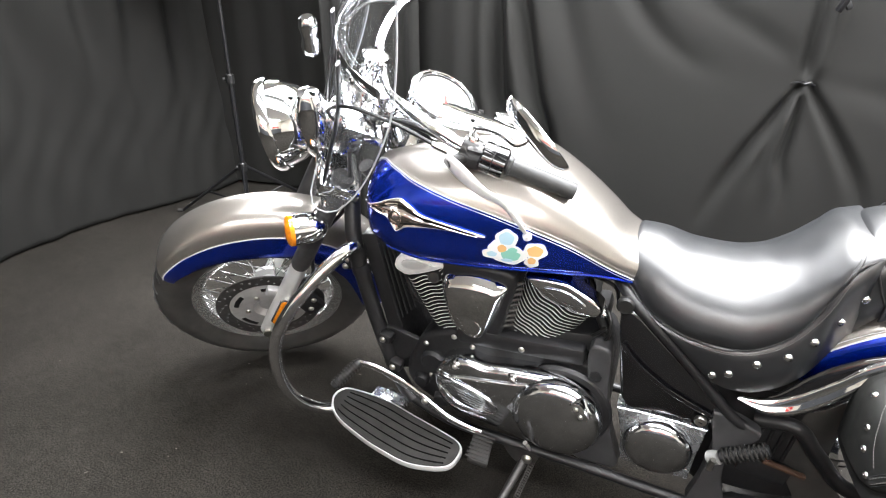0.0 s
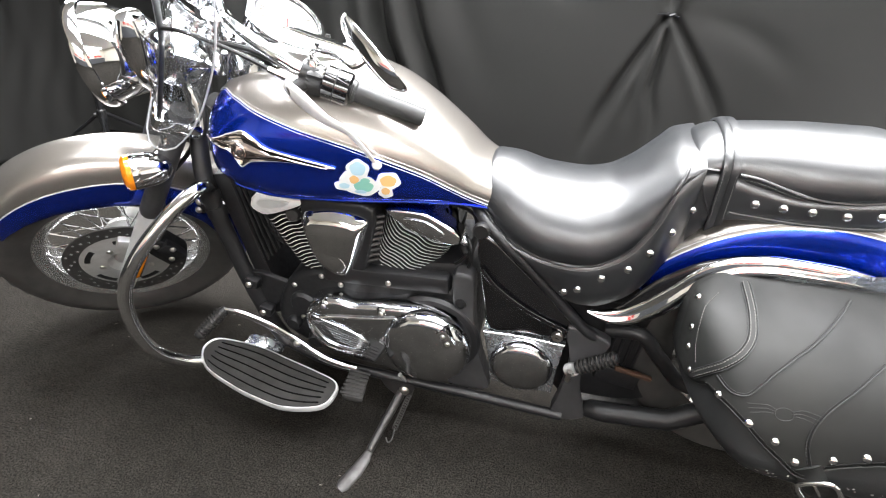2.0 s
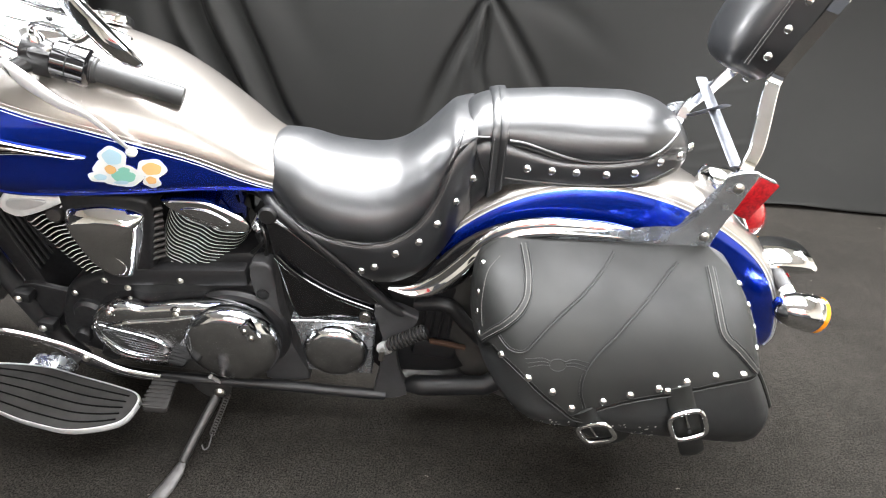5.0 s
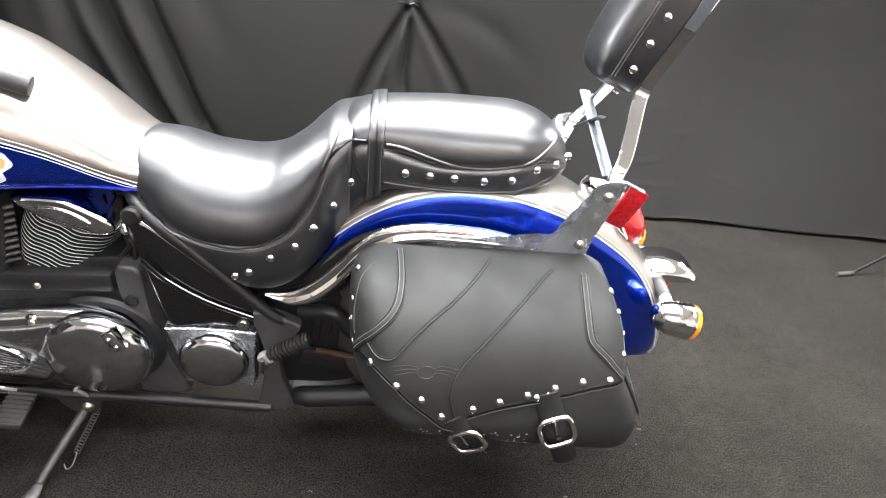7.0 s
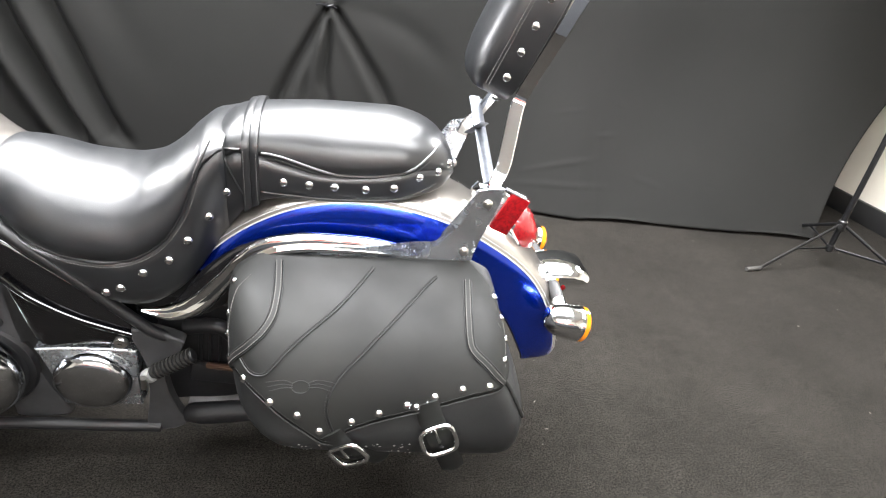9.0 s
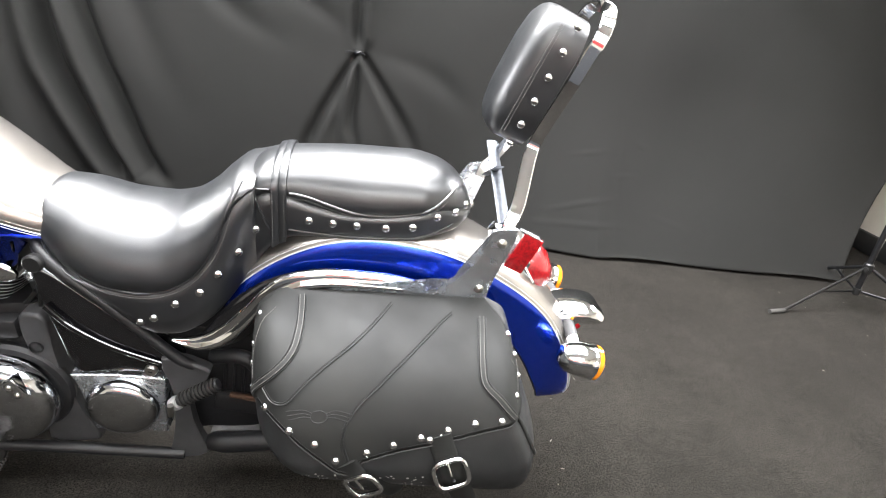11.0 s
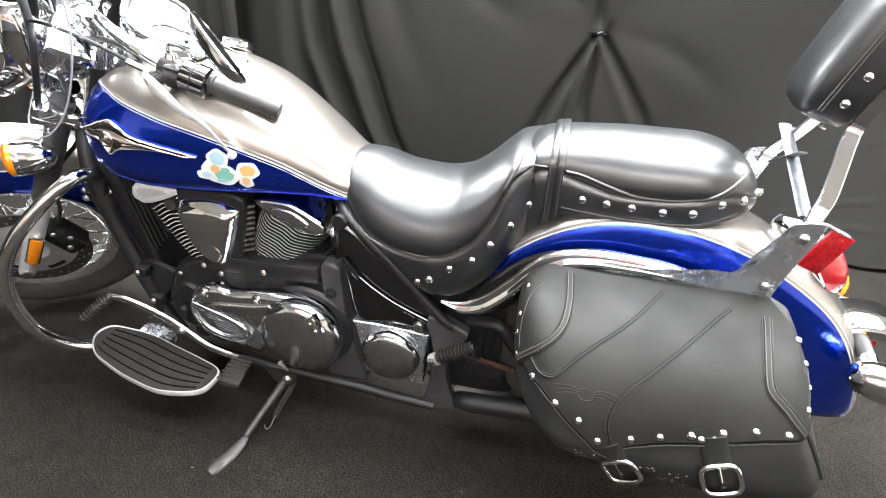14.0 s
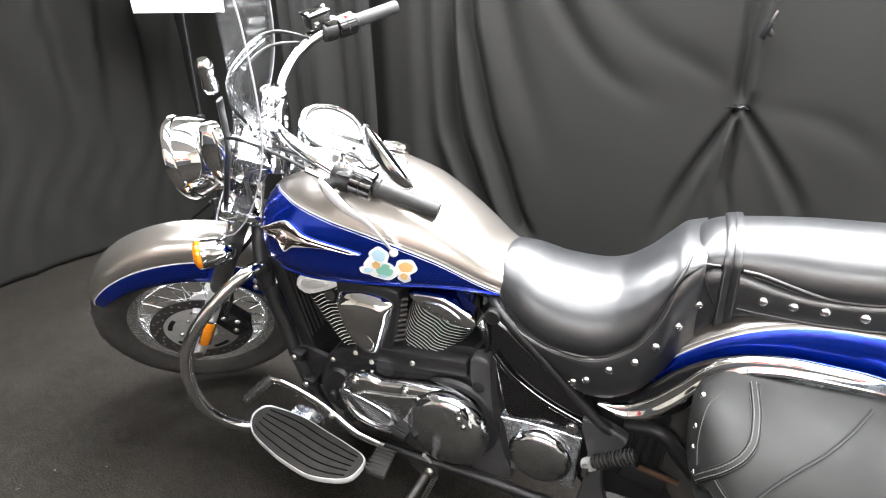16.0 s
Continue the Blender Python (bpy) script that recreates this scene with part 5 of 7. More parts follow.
for x in (1.431, 1.452):
    add_stitches(thread_bm, side_line(STRAP, [(x, pil_low(x) + 0.01), (x, 0.72), (x, 0.77)], 8, 0.0012))
part("stitching", thread_bm, DARK_THREAD, strap)["kind"] = "stuff"

# -- frame --
frame_root = new("main_frame")
frame_root.parent = bike
for side in (-1, 1):
    y = 0.10 * side
    part("down_tube", tube(spline([(0.35, 0.03 * side, 0.76), (0.366, 0.075 * side, 0.69), (0.378, y, 0.60), (0.402, y, 0.47), (0.44, y, 0.32), (0.475, y, 0.21), (0.52, y * 1.15, 0.165)]), 0.02, seg=16), SATIN_BLACK, frame_root, "satin black frame down tube")
    band = part("tube_clamp", tube([(0.386, y, 0.555), (0.391, y, 0.530)], 0.0235, seg=18), SATIN_BLACK, frame_root, "black clamp band on the down tube")
    part("clamp_ear", box((0.362, y * 1.02, 0.548), (0.026, 0.012, 0.024), (0, -12, 0), 0.003), SATIN_BLACK, band)
    bolts(band, [(0.352, y * 1.15, 0.548)], size=1.1)
    part("lower_tube", tube(spline([(0.515, y * 1.15, 0.168), (0.64, 0.145 * side, 0.158), (0.80, 0.15 * side, 0.15), (0.97, 0.15 * side, 0.142), (1.12, 0.15 * side, 0.132), (1.235, 0.148 * side, 0.122)]), 0.0125, seg=14), SATIN_BLACK, frame_root)
    part("seat_tube", tube(spline([(0.985, 0.06 * side, 0.63), (1.03, 0.118 * side, 0.608), (1.14, 0.138 * side, 0.512), (1.235, 0.142 * side, 0.412), (1.27, 0.140 * side, 0.383), (1.295, 0.13 * side, 0.368)]), 0.0115, seg=14), SATIN_BLACK, frame_root)
    part("swingarm", tube([(1.275, 0.13 * side, 0.135), (1.30, 0.135 * side, 0.15), (1.32, 0.14 * side, 0.153), (1.47, 0.14 * side, 0.165), (1.66, 0.13 * side, 0.30)], [0.013, 0.022, 0.024, 0.024, 0.026], seg=16), SATIN_BLACK, frame_root, "black swingarm tube")
    part("upper_swingarm", tube(spline([(1.30, 0.10 * side, 0.37), (1.37, 0.115 * side, 0.385), (1.42, 0.12 * side, 0.33), (1.50, 0.12 * side, 0.26), (1.66, 0.125 * side, 0.30)]), 0.016, seg=12), SATIN_BLACK, frame_root)
band = part("tube_band", lathe([(0.021, -0.012), (0.0245, -0.012), (0.0245, 0.012), (0.021, 0.012)], (0.381, -0.10, 0.585), (0.15, 0, -1), 20), SATIN_BLACK, frame_root)
bolts(band, [(0.358, -0.122, 0.595), (0.365, -0.124, 0.575)], (-0.4, -1, 0))
gusset_bm = pillow([(1.215, 0.405), (1.30, 0.38), (1.30, 0.355), (1.262, 0.30), (1.268, 0.20), (1.285, 0.125), (1.21, 0.115), (1.222, 0.21), (1.23, 0.31)], -0.125, 0.025, edge=0.006, smooth=3)
part("peg_bracket", gusset_bm, FRAME_GREY, frame_root, "dark grey cast footpeg bracket")
tri_bm = pillow([(0.957, 0.475), (0.985, 0.485), (1.005, 0.465), (1.008, 0.36), (1.03, 0.24), (1.055, 0.155), (1.03, 0.135), (0.95, 0.14), (0.975, 0.23), (0.985, 0.31), (0.962, 0.39)], -0.09, 0.04, edge=0.008, smooth=3)
trip = part("engine_mount", tri_bm, FRAME_GREY, frame_root, "dark grey cast engine mount")
part("mount_hole", lathe([(0, 0.0), (0.013, 0.0), (0.014, 0.004), (0.011, 0.005), (0.011, 0.002), (0, 0.002)], (0.977, -0.1295, 0.405), (0, -1, 0), 20), CASE_BLACK, trip)
for x, z, r in ((0.44, 0.358, 0.016), (0.462, 0.273, 0.014)):
    lug = part("mount_lug", box((x + 0.012, -0.115, z), (0.036, 0.03, 0.03), (0, 14, 0), 0.008), SATIN_BLACK, frame_root)
    bolts(lug, [(x + 0.008, -0.131, z)], size=1.1, name="bolt")
plate = part("mount_plate", pillow([(0.44, 0.375), (0.50, 0.37), (0.565, 0.35), (0.57, 0.325), (0.51, 0.30), (0.47, 0.255), (0.445, 0.29)], -0.09, 0.012, edge=0.004, smooth=2), CASE_BLACK, frame_root)
bolts(plate, [(0.548, -0.103, 0.338)], size=1.5)

# -- radiator --
radiator = new("radiator")
radiator.parent = bike
part("core", box((0.452, 0, 0.44), (0.045, 0.18, 0.40), (0, -12, 0), 0.004), CASE_BLACK, radiator, "black radiator behind the down tubes")
for k in range(7):
    part("fin", tube([(0.437 + 0.0115 * k, -0.09 + 0.002 * k, 0.615 - 0.004 * k), (0.478 + 0.0115 * k, -0.09 + 0.002 * k, 0.40 + 0.012 * k)], 0.0028, seg=6), SATIN_BLACK, radiator)
for x, z in ((0.475, 0.56), (0.49, 0.49)):
    part("radiator_hose", tube(spline([(x, -0.05, z), (x + 0.04, -0.07, z - 0.02), (x + 0.07, -0.03, z - 0.06)]), 0.012, seg=12), CASE_BLACK, radiator)

# -- engine guard --
guard = new("engine_guard")
guard.parent = bike
for side in (-1, 1):
    pts = [(0.385, -0.105, 0.60), (0.405, -0.16, 0.635), (0.372, -0.22, 0.605), (0.315, -0.282, 0.53), (0.268, -0.306, 0.44), (0.252, -0.306, 0.34), (0.262, -0.288, 0.245), (0.295, -0.25, 0.18), (0.345, -0.205, 0.148), (0.40, -0.165, 0.138), (0.46, -0.12, 0.14)]
    part("guard_tube", tube(spline([(x, y * -side, z) for x, y, z in pts], 8), 0.0155, seg=18), CHROME, guard, "chrome engine guard tube")

# -- engine --
engine = new("engine")
engine.parent = bike
case_bm = bmesh.new()
add_pillow(case_bm, [(0.50, 0.25), (0.54, 0.37), (0.62, 0.42), (0.76, 0.43), (0.93, 0.43), (1.0, 0.38), (1.01, 0.22), (0.95, 0.165), (0.70, 0.165), (0.56, 0.185)], 0.12, 0.235, edge=0.02, smooth=4)
part("crankcase", case_bm, CASE_BLACK, engine, "black engine crankcase")
part("upper_case", box((0.86, 0.0, 0.455), (0.24, 0.2, 0.05), (0, -6, 0), 0.012), CASE_BLACK, engine)
part("case_shelf", box((0.80, -0.10, 0.435), (0.30, 0.06, 0.045), (0, -3, 0), 0.01), SATIN_BLACK, engine)


def cylinder(base, tip, half):
    """A finned cylinder with a chrome head cover."""
    cyl = new("cylinder")
    cyl.parent = engine
    b, t = Vector(base), Vector(tip)
    d = (t - b).normalized()
    side = Vector((0, -1, 0))
    across = side.cross(d)
    length = (t - b).length
    part("barrel", tube([b, t], 0.05, seg=20), CASE_BLACK, cyl)
    n = 19
    for k in range(n):
        f = k / (n - 1)
        c = b + d * (length * f)
        wide, deep = half(f), 0.116 * (0.86 + 0.14 * f)
        ring = []
        for a in np.linspace(0, 2 * math.pi, 56, endpoint=False):
            ca, sa = math.cos(a), math.sin(a)
            ring.append((wide * math.copysign(abs(ca) ** 0.6, ca), deep * math.copysign(abs(sa) ** 0.6, sa)))
        bm = bmesh.new()
        h = 0.0020
        lay = []
        for s, z in ((0.5, -h), (0.975, -h), (1.0, -h * 0.5), (1.0, h * 0.5), (0.975, h), (0.5, h)):
            lay.append([c + across * u * s + side * v * s + d * (z + 0.0027 * math.sin(u * 105 + 1.2 * f)) for u, v in ring])
        add_loft(bm, lay)
        bm.normal_update()
        for face in bm.faces:
            face.material_index = 1 if abs(face.normal.dot(d)) < 0.75 and len(face.verts) == 4 else 0
        part("fin", bm, [CASE_BLACK, FIN_EDGE], cyl)
    return cyl, d, across, t


def head_cover(parent, c, d, across, wide, deep, high, name="head_cover"):
    bm = bmesh.new()
    lay = []
    for s, z in ((0.93, -0.008), (1.0, 0.0), (1.0, 0.012), (0.93, high * 0.5), (0.74, high * 0.85), (0.4, high), (0.05, high)):
        lay.append([c + d * z + across * wide * s * math.copysign(abs(math.cos(a)) ** 0.6, math.cos(a)) + Vector((0, -1, 0)) * deep * s * math.copysign(abs(math.sin(a)) ** 0.6, math.sin(a)) for a in np.linspace(0, 2 * math.pi, 32, endpoint=False)])
    add_loft(bm, lay)
    part(name, bm, CHROME, parent, "chrome cylinder head cover")


cyl_f, d_f, ac_f, top_f = cylinder((0.645, 0.0, 0.40), (0.565, 0.0, 0.565), table([(0, 0.05), (0.4, 0.07), (1, 0.07)]))
head_cover(cyl_f, top_f + d_f * 0.010, d_f, ac_f, 0.075, 0.10, 0.035)
plate_f = part("rocker_plate", pillow([(0.491, 0.583), (0.505, 0.568), (0.528, 0.563), (0.572, 0.578), (0.622, 0.602), (0.624, 0.613), (0.575, 0.618), (0.512, 0.616)], -0.078, 0.045, edge=0.010, dome=0.003, smooth=2), FIN_EDGE, cyl_f, "satin bright alloy rocker cover")
part("rocker_inset", pillow([(0.512, 0.592), (0.530, 0.582), (0.560, 0.588), (0.590, 0.601), (0.585, 0.609), (0.528, 0.608)], -0.1215, 0.006, edge=0.004, smooth=3), BRIGHT_ALLOY, plate_f)
part("plug_cap", lathe([(0, 0.012), (0.012, 0.012), (0.0165, 0.006), (0.017, -0.01)], (0.592, -0.112, 0.570), (0.2, -0.9, 0.2), 18), DARK_STEEL, cyl_f)
cyl_r, d_r, ac_r, top_r = cylinder((0.790, 0.0, 0.408), (0.882, 0.0, 0.568), table([(0, 0.036), (0.25, 0.062), (0.6, 0.080), (1, 0.083)]))
head_cover(cyl_r, top_r + d_r * 0.012, d_r, ac_r, 0.07, 0.09, 0.03)
plate_r = part("rocker_plate", pillow([(0.806, 0.618), (0.878, 0.624), (0.914, 0.613), (0.969, 0.578), (0.965, 0.551), (0.926, 0.552), (0.878, 0.566), (0.845, 0.581)], -0.078, 0.045, edge=0.012, dome=0.004, smooth=3), CHROME, cyl_r, "faceted chrome rocker cover")
part("rocker_inset", pillow([(0.850, 0.606), (0.885, 0.608), (0.912, 0.599), (0.938, 0.580), (0.925, 0.572), (0.885, 0.582)], -0.124, 0.006, edge=0.003, smooth=3), COVER_CHROME, plate_r)
for x, z in ((0.955, 0.555), (0.965, 0.515)):
    part("spark_cap", lathe([(0, 0), (0.011, 0), (0.012, 0.03), (0.007, 0.04), (0, 0.04)], (x, -0.06, z), (0.5, -0.6, -0.4), 12), DULL_CHROME if z > 0.53 else CASE_BLACK, engine)
for k, pts in enumerate(([(0.95, -0.05, 0.55), (0.985, -0.09, 0.545), (0.99, -0.1, 0.50), (0.97, -0.09, 0.45)], [(0.93, -0.03, 0.60), (0.985, -0.06, 0.60), (1.0, -0.09, 0.58)], [(0.90, -0.04, 0.46), (0.95, -0.09, 0.48), (0.985, -0.1, 0.52)])):
    part("wire", tube(spline(pts), 0.0045, seg=8), BLACK_PLASTIC, engine)
part("ignition_knob", lathe([(0, 0.0), (0.017, 0.0), (0.018, 0.012), (0.014, 0.016), (0, 0.016)], (1.015, -0.125, 0.605), (0, -1, 0.1), 18), BLACK_PLASTIC, engine)

# air cleaner: shield-shaped chrome cover with a ribbed black flank
air = new("air_cleaner")
air.parent = engine
part("case", pillow([(0.615, 0.615), (0.70, 0.625), (0.785, 0.615), (0.775, 0.53), (0.745, 0.425), (0.70, 0.42), (0.64, 0.50)], -0.03, 0.095, edge=0.012, smooth=3), CASE_BLACK, air)
lid_out = spline([(x, 0, z) for x, z in ((0.614, 0.562), (0.622, 0.585), (0.640, 0.598), (0.690, 0.606), (0.742, 0.601), (0.772, 0.586), (0.765, 0.555), (0.742, 0.485), (0.726, 0.447), (0.712, 0.426), (0.692, 0.420), (0.668, 0.428), (0.640, 0.458), (0.624, 0.505))], 4, True)
lid_face = spline([(x, 0, z) for x, z in ((0.634, 0.556), (0.638, 0.570), (0.650, 0.574), (0.690, 0.577), (0.728, 0.576), (0.750, 0.570), (0.746, 0.548), (0.730, 0.490), (0.720, 0.462), (0.710, 0.446), (0.694, 0.442), (0.678, 0.447), (0.656, 0.470), (0.642, 0.508))], 4, True)
cover_bm = bmesh.new()
lid_rows = [[Vector((v.x, -0.100, v.z)) for v in lid_out], [Vector((v.x, -0.124, v.z)) for v in lid_out]]
for f, y in ((0.12, -0.131), (0.5, -0.142), (0.88, -0.1505), (1.0, -0.152)):
    lid_rows.append([Vector((a.x + (b.x - a.x) * f, y, a.z + (b.z - a.z) * f)) for a, b in zip(lid_out, lid_face)])
lid_mid = Vector((0.695, 0, 0.525))
for f, y in ((0.6, -0.1532), (0.05, -0.1538)):
    lid_rows.append([Vector((lid_mid.x + (b.x - lid_mid.x) * f, y, lid_mid.z + (b.z - lid_mid.z) * f)) for b in lid_face])
for row in lid_rows[2:]:
    for v in row:
        v.y += 0.09 * (0.577 - v.z)
add_loft(cover_bm, lid_rows)
part("cover", cover_bm, CHROME, air, "chrome shield-shaped air cleaner cover", sharp=24)
part("cover_inset", pillow([(0.650, 0.512), (0.668, 0.512), (0.695, 0.499), (0.712, 0.484), (0.716, 0.468), (0.706, 0.452), (0.692, 0.449), (0.676, 0.460)], -0.1415, 0.0045, edge=0.003, smooth=3), CHROME, air)
for k in range(9):
    z = 0.475 + 0.0145 * k
    x = 0.762 + 0.0024 * k
    part("rib", tube([(x - 0.006, -0.119, z), (x + 0.02, -0.106, z + 0.003)], 0.0045, seg=8), DARK_STEEL, air)
bolts(engine, [(0.69, -0.125, 0.40), (0.81, -0.132, 0.432)], size=0.9)

# stator cover: a long chrome lobe joined to a big round cover
cover = new("stator_cover")
cover.parent = engine
part("front_lobe", pillow([(0.597, 0.302), (0.612, 0.345), (0.645, 0.374), (0.69, 0.384), (0.73, 0.378), (0.80, 0.388), (0.90, 0.392), (0.968, 0.362), (0.995, 0.30), (0.982, 0.225), (0.93, 0.178), (0.86, 0.172), (0.80, 0.186), (0.71, 0.196), (0.64, 0.214), (0.607, 0.252)], -0.11, 0.055, edge=0.026, dome=0.004, smooth=4), COVER_CHROME, cover, "chrome engine side cover with scuffs")
part("round_cover", lathe([(0.102, 0.0), (0.104, 0.01), (0.101, 0.024), (0.092, 0.036), (0.08, 0.0405), (0.05, 0.043), (0.0, 0.044)], (0.906, -0.15, 0.289), (0, -1, 0), 64), COVER_CHROME, cover, "round chrome cover with a dark reflection")
part("oval_emboss", tube(spline([(0.622, -0.1675, 0.328), (0.66, -0.1705, 0.322), (0.74, -0.171, 0.294), (0.766, -0.171, 0.258), (0.73, -0.1705, 0.238), (0.665, -0.1685, 0.250), (0.628, -0.1675, 0.288)], 6, True), 0.0020, seg=8, closed=True), CHROME, cover)
part("shoulder_ridge", tube(spline([(0.628, -0.166, 0.316), (0.645, -0.168, 0.326), (0.70, -0.1695, 0.340), (0.792, -0.1700, 0.354), (0.835, -0.1690, 0.364)], 6), 0.0035, seg=10), CHROME, cover)
for k in range(5):
    part("emboss_line", tube([(0.660 + 0.006 * k, -0.1695, 0.302 - 0.010 * k), (0.738 + 0.004 * k, -0.1708, 0.280 - 0.008 * k)], 0.0006, seg=5), COVER_CHROME, cover)
for x, z in ((0.66, 0.362), (0.80, 0.368)):
    lug = part("bolt_lug", lathe([(0.0, 0.0), (0.015, 0.0), (0.015, 0.012), (0.011, 0.016), (0, 0.016)], (x, -0.15, z), (0, -1, 0), 16), CHROME, cover)
    bolts(lug, [(x, -0.166, z)], size=0.8)
clip = part("cover_clip", box((0.958, -0.180, 0.350), (0.030, 0.034, 0.050), (0, -30, 0), 0.007), CHROME, cover)
bolts(clip, [(0.952, -0.198, 0.360), (0.963, -0.198, 0.341)], size=0.75)
part("sight_tab", box((0.823, -0.165, 0.288), (0.05, 0.012, 0.05), (0, 35, 0), 0.006), DULL_CHROME, cover)
side_bm = lathe([(0.115, 0.0), (0.118, 0.012), (0.112, 0.02), (0.1, 0.022)], (0.908, -0.115, 0.290), (0, -1, 0), 48)
part("cover_backing", side_bm, SATIN_BLACK, cover)
bolts(engine, [(0.565, -0.117, 0.37), (0.56, -0.117, 0.32), (0.575, -0.117, 0.27), (0.6, -0.117, 0.235), (0.64, -0.117, 0.41)], size=0.9)
for x, z, r in ((0.585, 0.32, 0.035), (0.60, 0.255, 0.028), (0.55, 0.25, 0.02)):
    part("case_boss", lathe([(0, 0.02), (r * 0.8, 0.02), (r, 0.012), (r, 0)], (x, -0.113, z), (0, -1, 0), 20), CASE_BLACK, engine)
part("knob", lathe([(0, 0.02), (0.02, 0.018), (0.024, 0.0)], (0.61, -0.125, 0.215), (0, -1, -0.2), 16), SATIN_BLACK, engine)

# -- side panels --
panel_bm = pillow([(1.008, 0.58), (1.028, 0.60), (1.085, 0.55), (1.17, 0.468), (1.242, 0.398), (1.243, 0.375), (1.215, 0.357), (1.10, 0.352), (1.045, 0.352), (1.025, 0.44)], -0.10, 0.04, edge=0.012, dome=0.006, smooth=3)
side_panel = new("side_panel")
side_panel.parent = bike
panel = part("panel", panel_bm, GLOSS_BLACK, side_panel, "gloss black triangular side panel")
part("panel_ridge", tube(spline([(1.022, -0.147, 0.52), (1.06, -0.151, 0.478), (1.13, -0.152, 0.43), (1.215, -0.147, 0.388)]), 0.0055, seg=10, flat=0.7), GLOSS_BLACK, side_panel)
lock = part("lock", lathe([(0, 0.009), (0.0105, 0.009), (0.0125, 0.005), (0.0125, 0)], (1.195, -0.150, 0.376), (0, -1, 0), 18), ZINC, side_panel, "round zinc panel lock")
part("keyhole", box((1.195, -0.1596, 0.376), (0.008, 0.001, 0.002), (0, 20, 0), 0), CASE_BLACK, lock)
square = new("lower_cover")
square.parent = bike
part("plate", pillow([(1.04, 0.345), (1.12, 0.348), (1.208, 0.343), (1.214, 0.335), (1.207, 0.26), (1.203, 0.192), (1.195, 0.185), (1.12, 0.187), (1.062, 0.19), (1.055, 0.2), (1.05, 0.26), (1.035, 0.335)], -0.10, 0.042, edge=0.006, smooth=2), PLATE_CHROME, square, "scuffed square chrome lower cover")
part("disc", lathe([(0.071, 0.0), (0.073, 0.006), (0.07, 0.018), (0.06, 0.027), (0.045, 0.030), (0.0, 0.031)], (1.126, -0.142, 0.268), (0, -1, 0), 44), COVER_CHROME, square)

# -- footboard, shifter, kickstand, pegs --
board = new("footboard")
board.parent = bike
outline = spline([(0.315, -0.20), (0.325, -0.157), (0.375, -0.148), (0.46, -0.152), (0.545, -0.172), (0.63, -0.192), (0.69, -0.212), (0.702, -0.248), (0.683, -0.292), (0.60, -0.316), (0.52, -0.306), (0.45, -0.288), (0.36, -0.252)], 6, True)
bc = sum(outline, Vector((0, 0))) / len(outline)


def board_ring(s, z):
    return [Vector((bc.x + (v.x - bc.x) * s, bc.y + (v.y - bc.y) * s, z + 0.03 * (0.5 - v.x))) for v in outline]


bm = bmesh.new()
add_loft(bm, [board_ring(0.93, 0.155), board_ring(0.985, 0.155), board_ring(1.0, 0.159), board_ring(1.0, 0.166), board_ring(0.99, 0.1705), board_ring(0.97, 0.1705), board_ring(0.965, 0.166)])
part("board_frame", bm, BRIGHT_ALLOY, board, "silver footboard rim")
bm = bmesh.new()
add_loft(bm, [board_ring(0.966, 0.160), board_ring(0.966, 0.1675), board_ring(0.95, 0.1688)])
part("rubber_pad", bm, BOARD_RUBBER, board, "ribbed black rubber pad")
for k in range(5):
    f = 0.17 + 0.165 * k
    n0 = len(outline)
    line = []
    for x in np.linspace(0.335, 0.69, 22):
        ys = []
        for a, b in zip(outline, outline[1:] + outline[:1]):
            if (a.x - x) * (b.x - x) <= 0 and a.x != b.x:
                ys.append(a.y + (b.y - a.y) * (x - a.x) / (b.x - a.x))
        if len(ys) >= 2:
            lo, hi = min(ys), max(ys)
            y = hi + (lo - hi) * f
            if hi - lo > 0.05:
                line.append((x, y, 0.1692 + 0.03 * (0.5 - x)))
    # Black strip on the pad in place of a recess's shade.
    part("groove", tube(line[1:-1], 0.0032, seg=6, flat=0.5), GROOVE_SHADE, board)
part("board_hinge", box((0.45, -0.135, 0.15), (0.10, 0.06, 0.03), (0, 5, 0), 0.01), PLATE_CHROME, board)
part("board_arm", tube([(0.44, -0.10, 0.15), (0.45, -0.15, 0.15)], 0.014, seg=12), SATIN_BLACK, board)

inner = new("inner_cover")
inner.parent = bike
part("panel", pillow([(1.20, 0.16), (1.20, 0.40), (1.27, 0.44), (1.36, 0.43), (1.42, 0.36), (1.44, 0.20), (1.40, 0.15), (1.28, 0.14)], -0.055, 0.03, edge=0.008, smooth=3), SATIN_BLACK, inner, "black inner cover behind the footpeg")
for k in range(4):
    part("rib", tube([(1.315 + 0.02 * k, -0.087, 0.26), (1.325 + 0.02 * k, -0.087, 0.37)], 0.004, seg=8), SATIN_BLACK, inner)
part("guard_box", box((1.345, -0.095, 0.235), (0.10, 0.02, 0.05), (0, 10, 0), 0.006), SATIN_BLACK, inner)

shifter = new("gear_shifter")
shifter.parent = bike
rod = part("rocker_arm", tube(spline([(0.415, -0.198, 0.325), (0.46, -0.196, 0.322), (0.52, -0.185, 0.288), (0.575, -0.175, 0.243), (0.64, -0.178, 0.203), (0.70, -0.182, 0.19), (0.735, -0.184, 0.188)]), 0.0095, seg=12, flat=0.6), CHROME, shifter, "chrome heel-toe shift arm")
bolts(rod, [(0.585, -0.186, 0.243)], size=1.1)
toe = part("toe_peg", tube([(0.415, -0.192, 0.326), (0.412, -0.20, 0.324), (0.372, -0.255, 0.285), (0.37, -0.258, 0.283)], [0.010, 0.0115, 0.0115, 0.009], seg=16), SATIN_BLACK, shifter, "ribbed rubber toe peg")
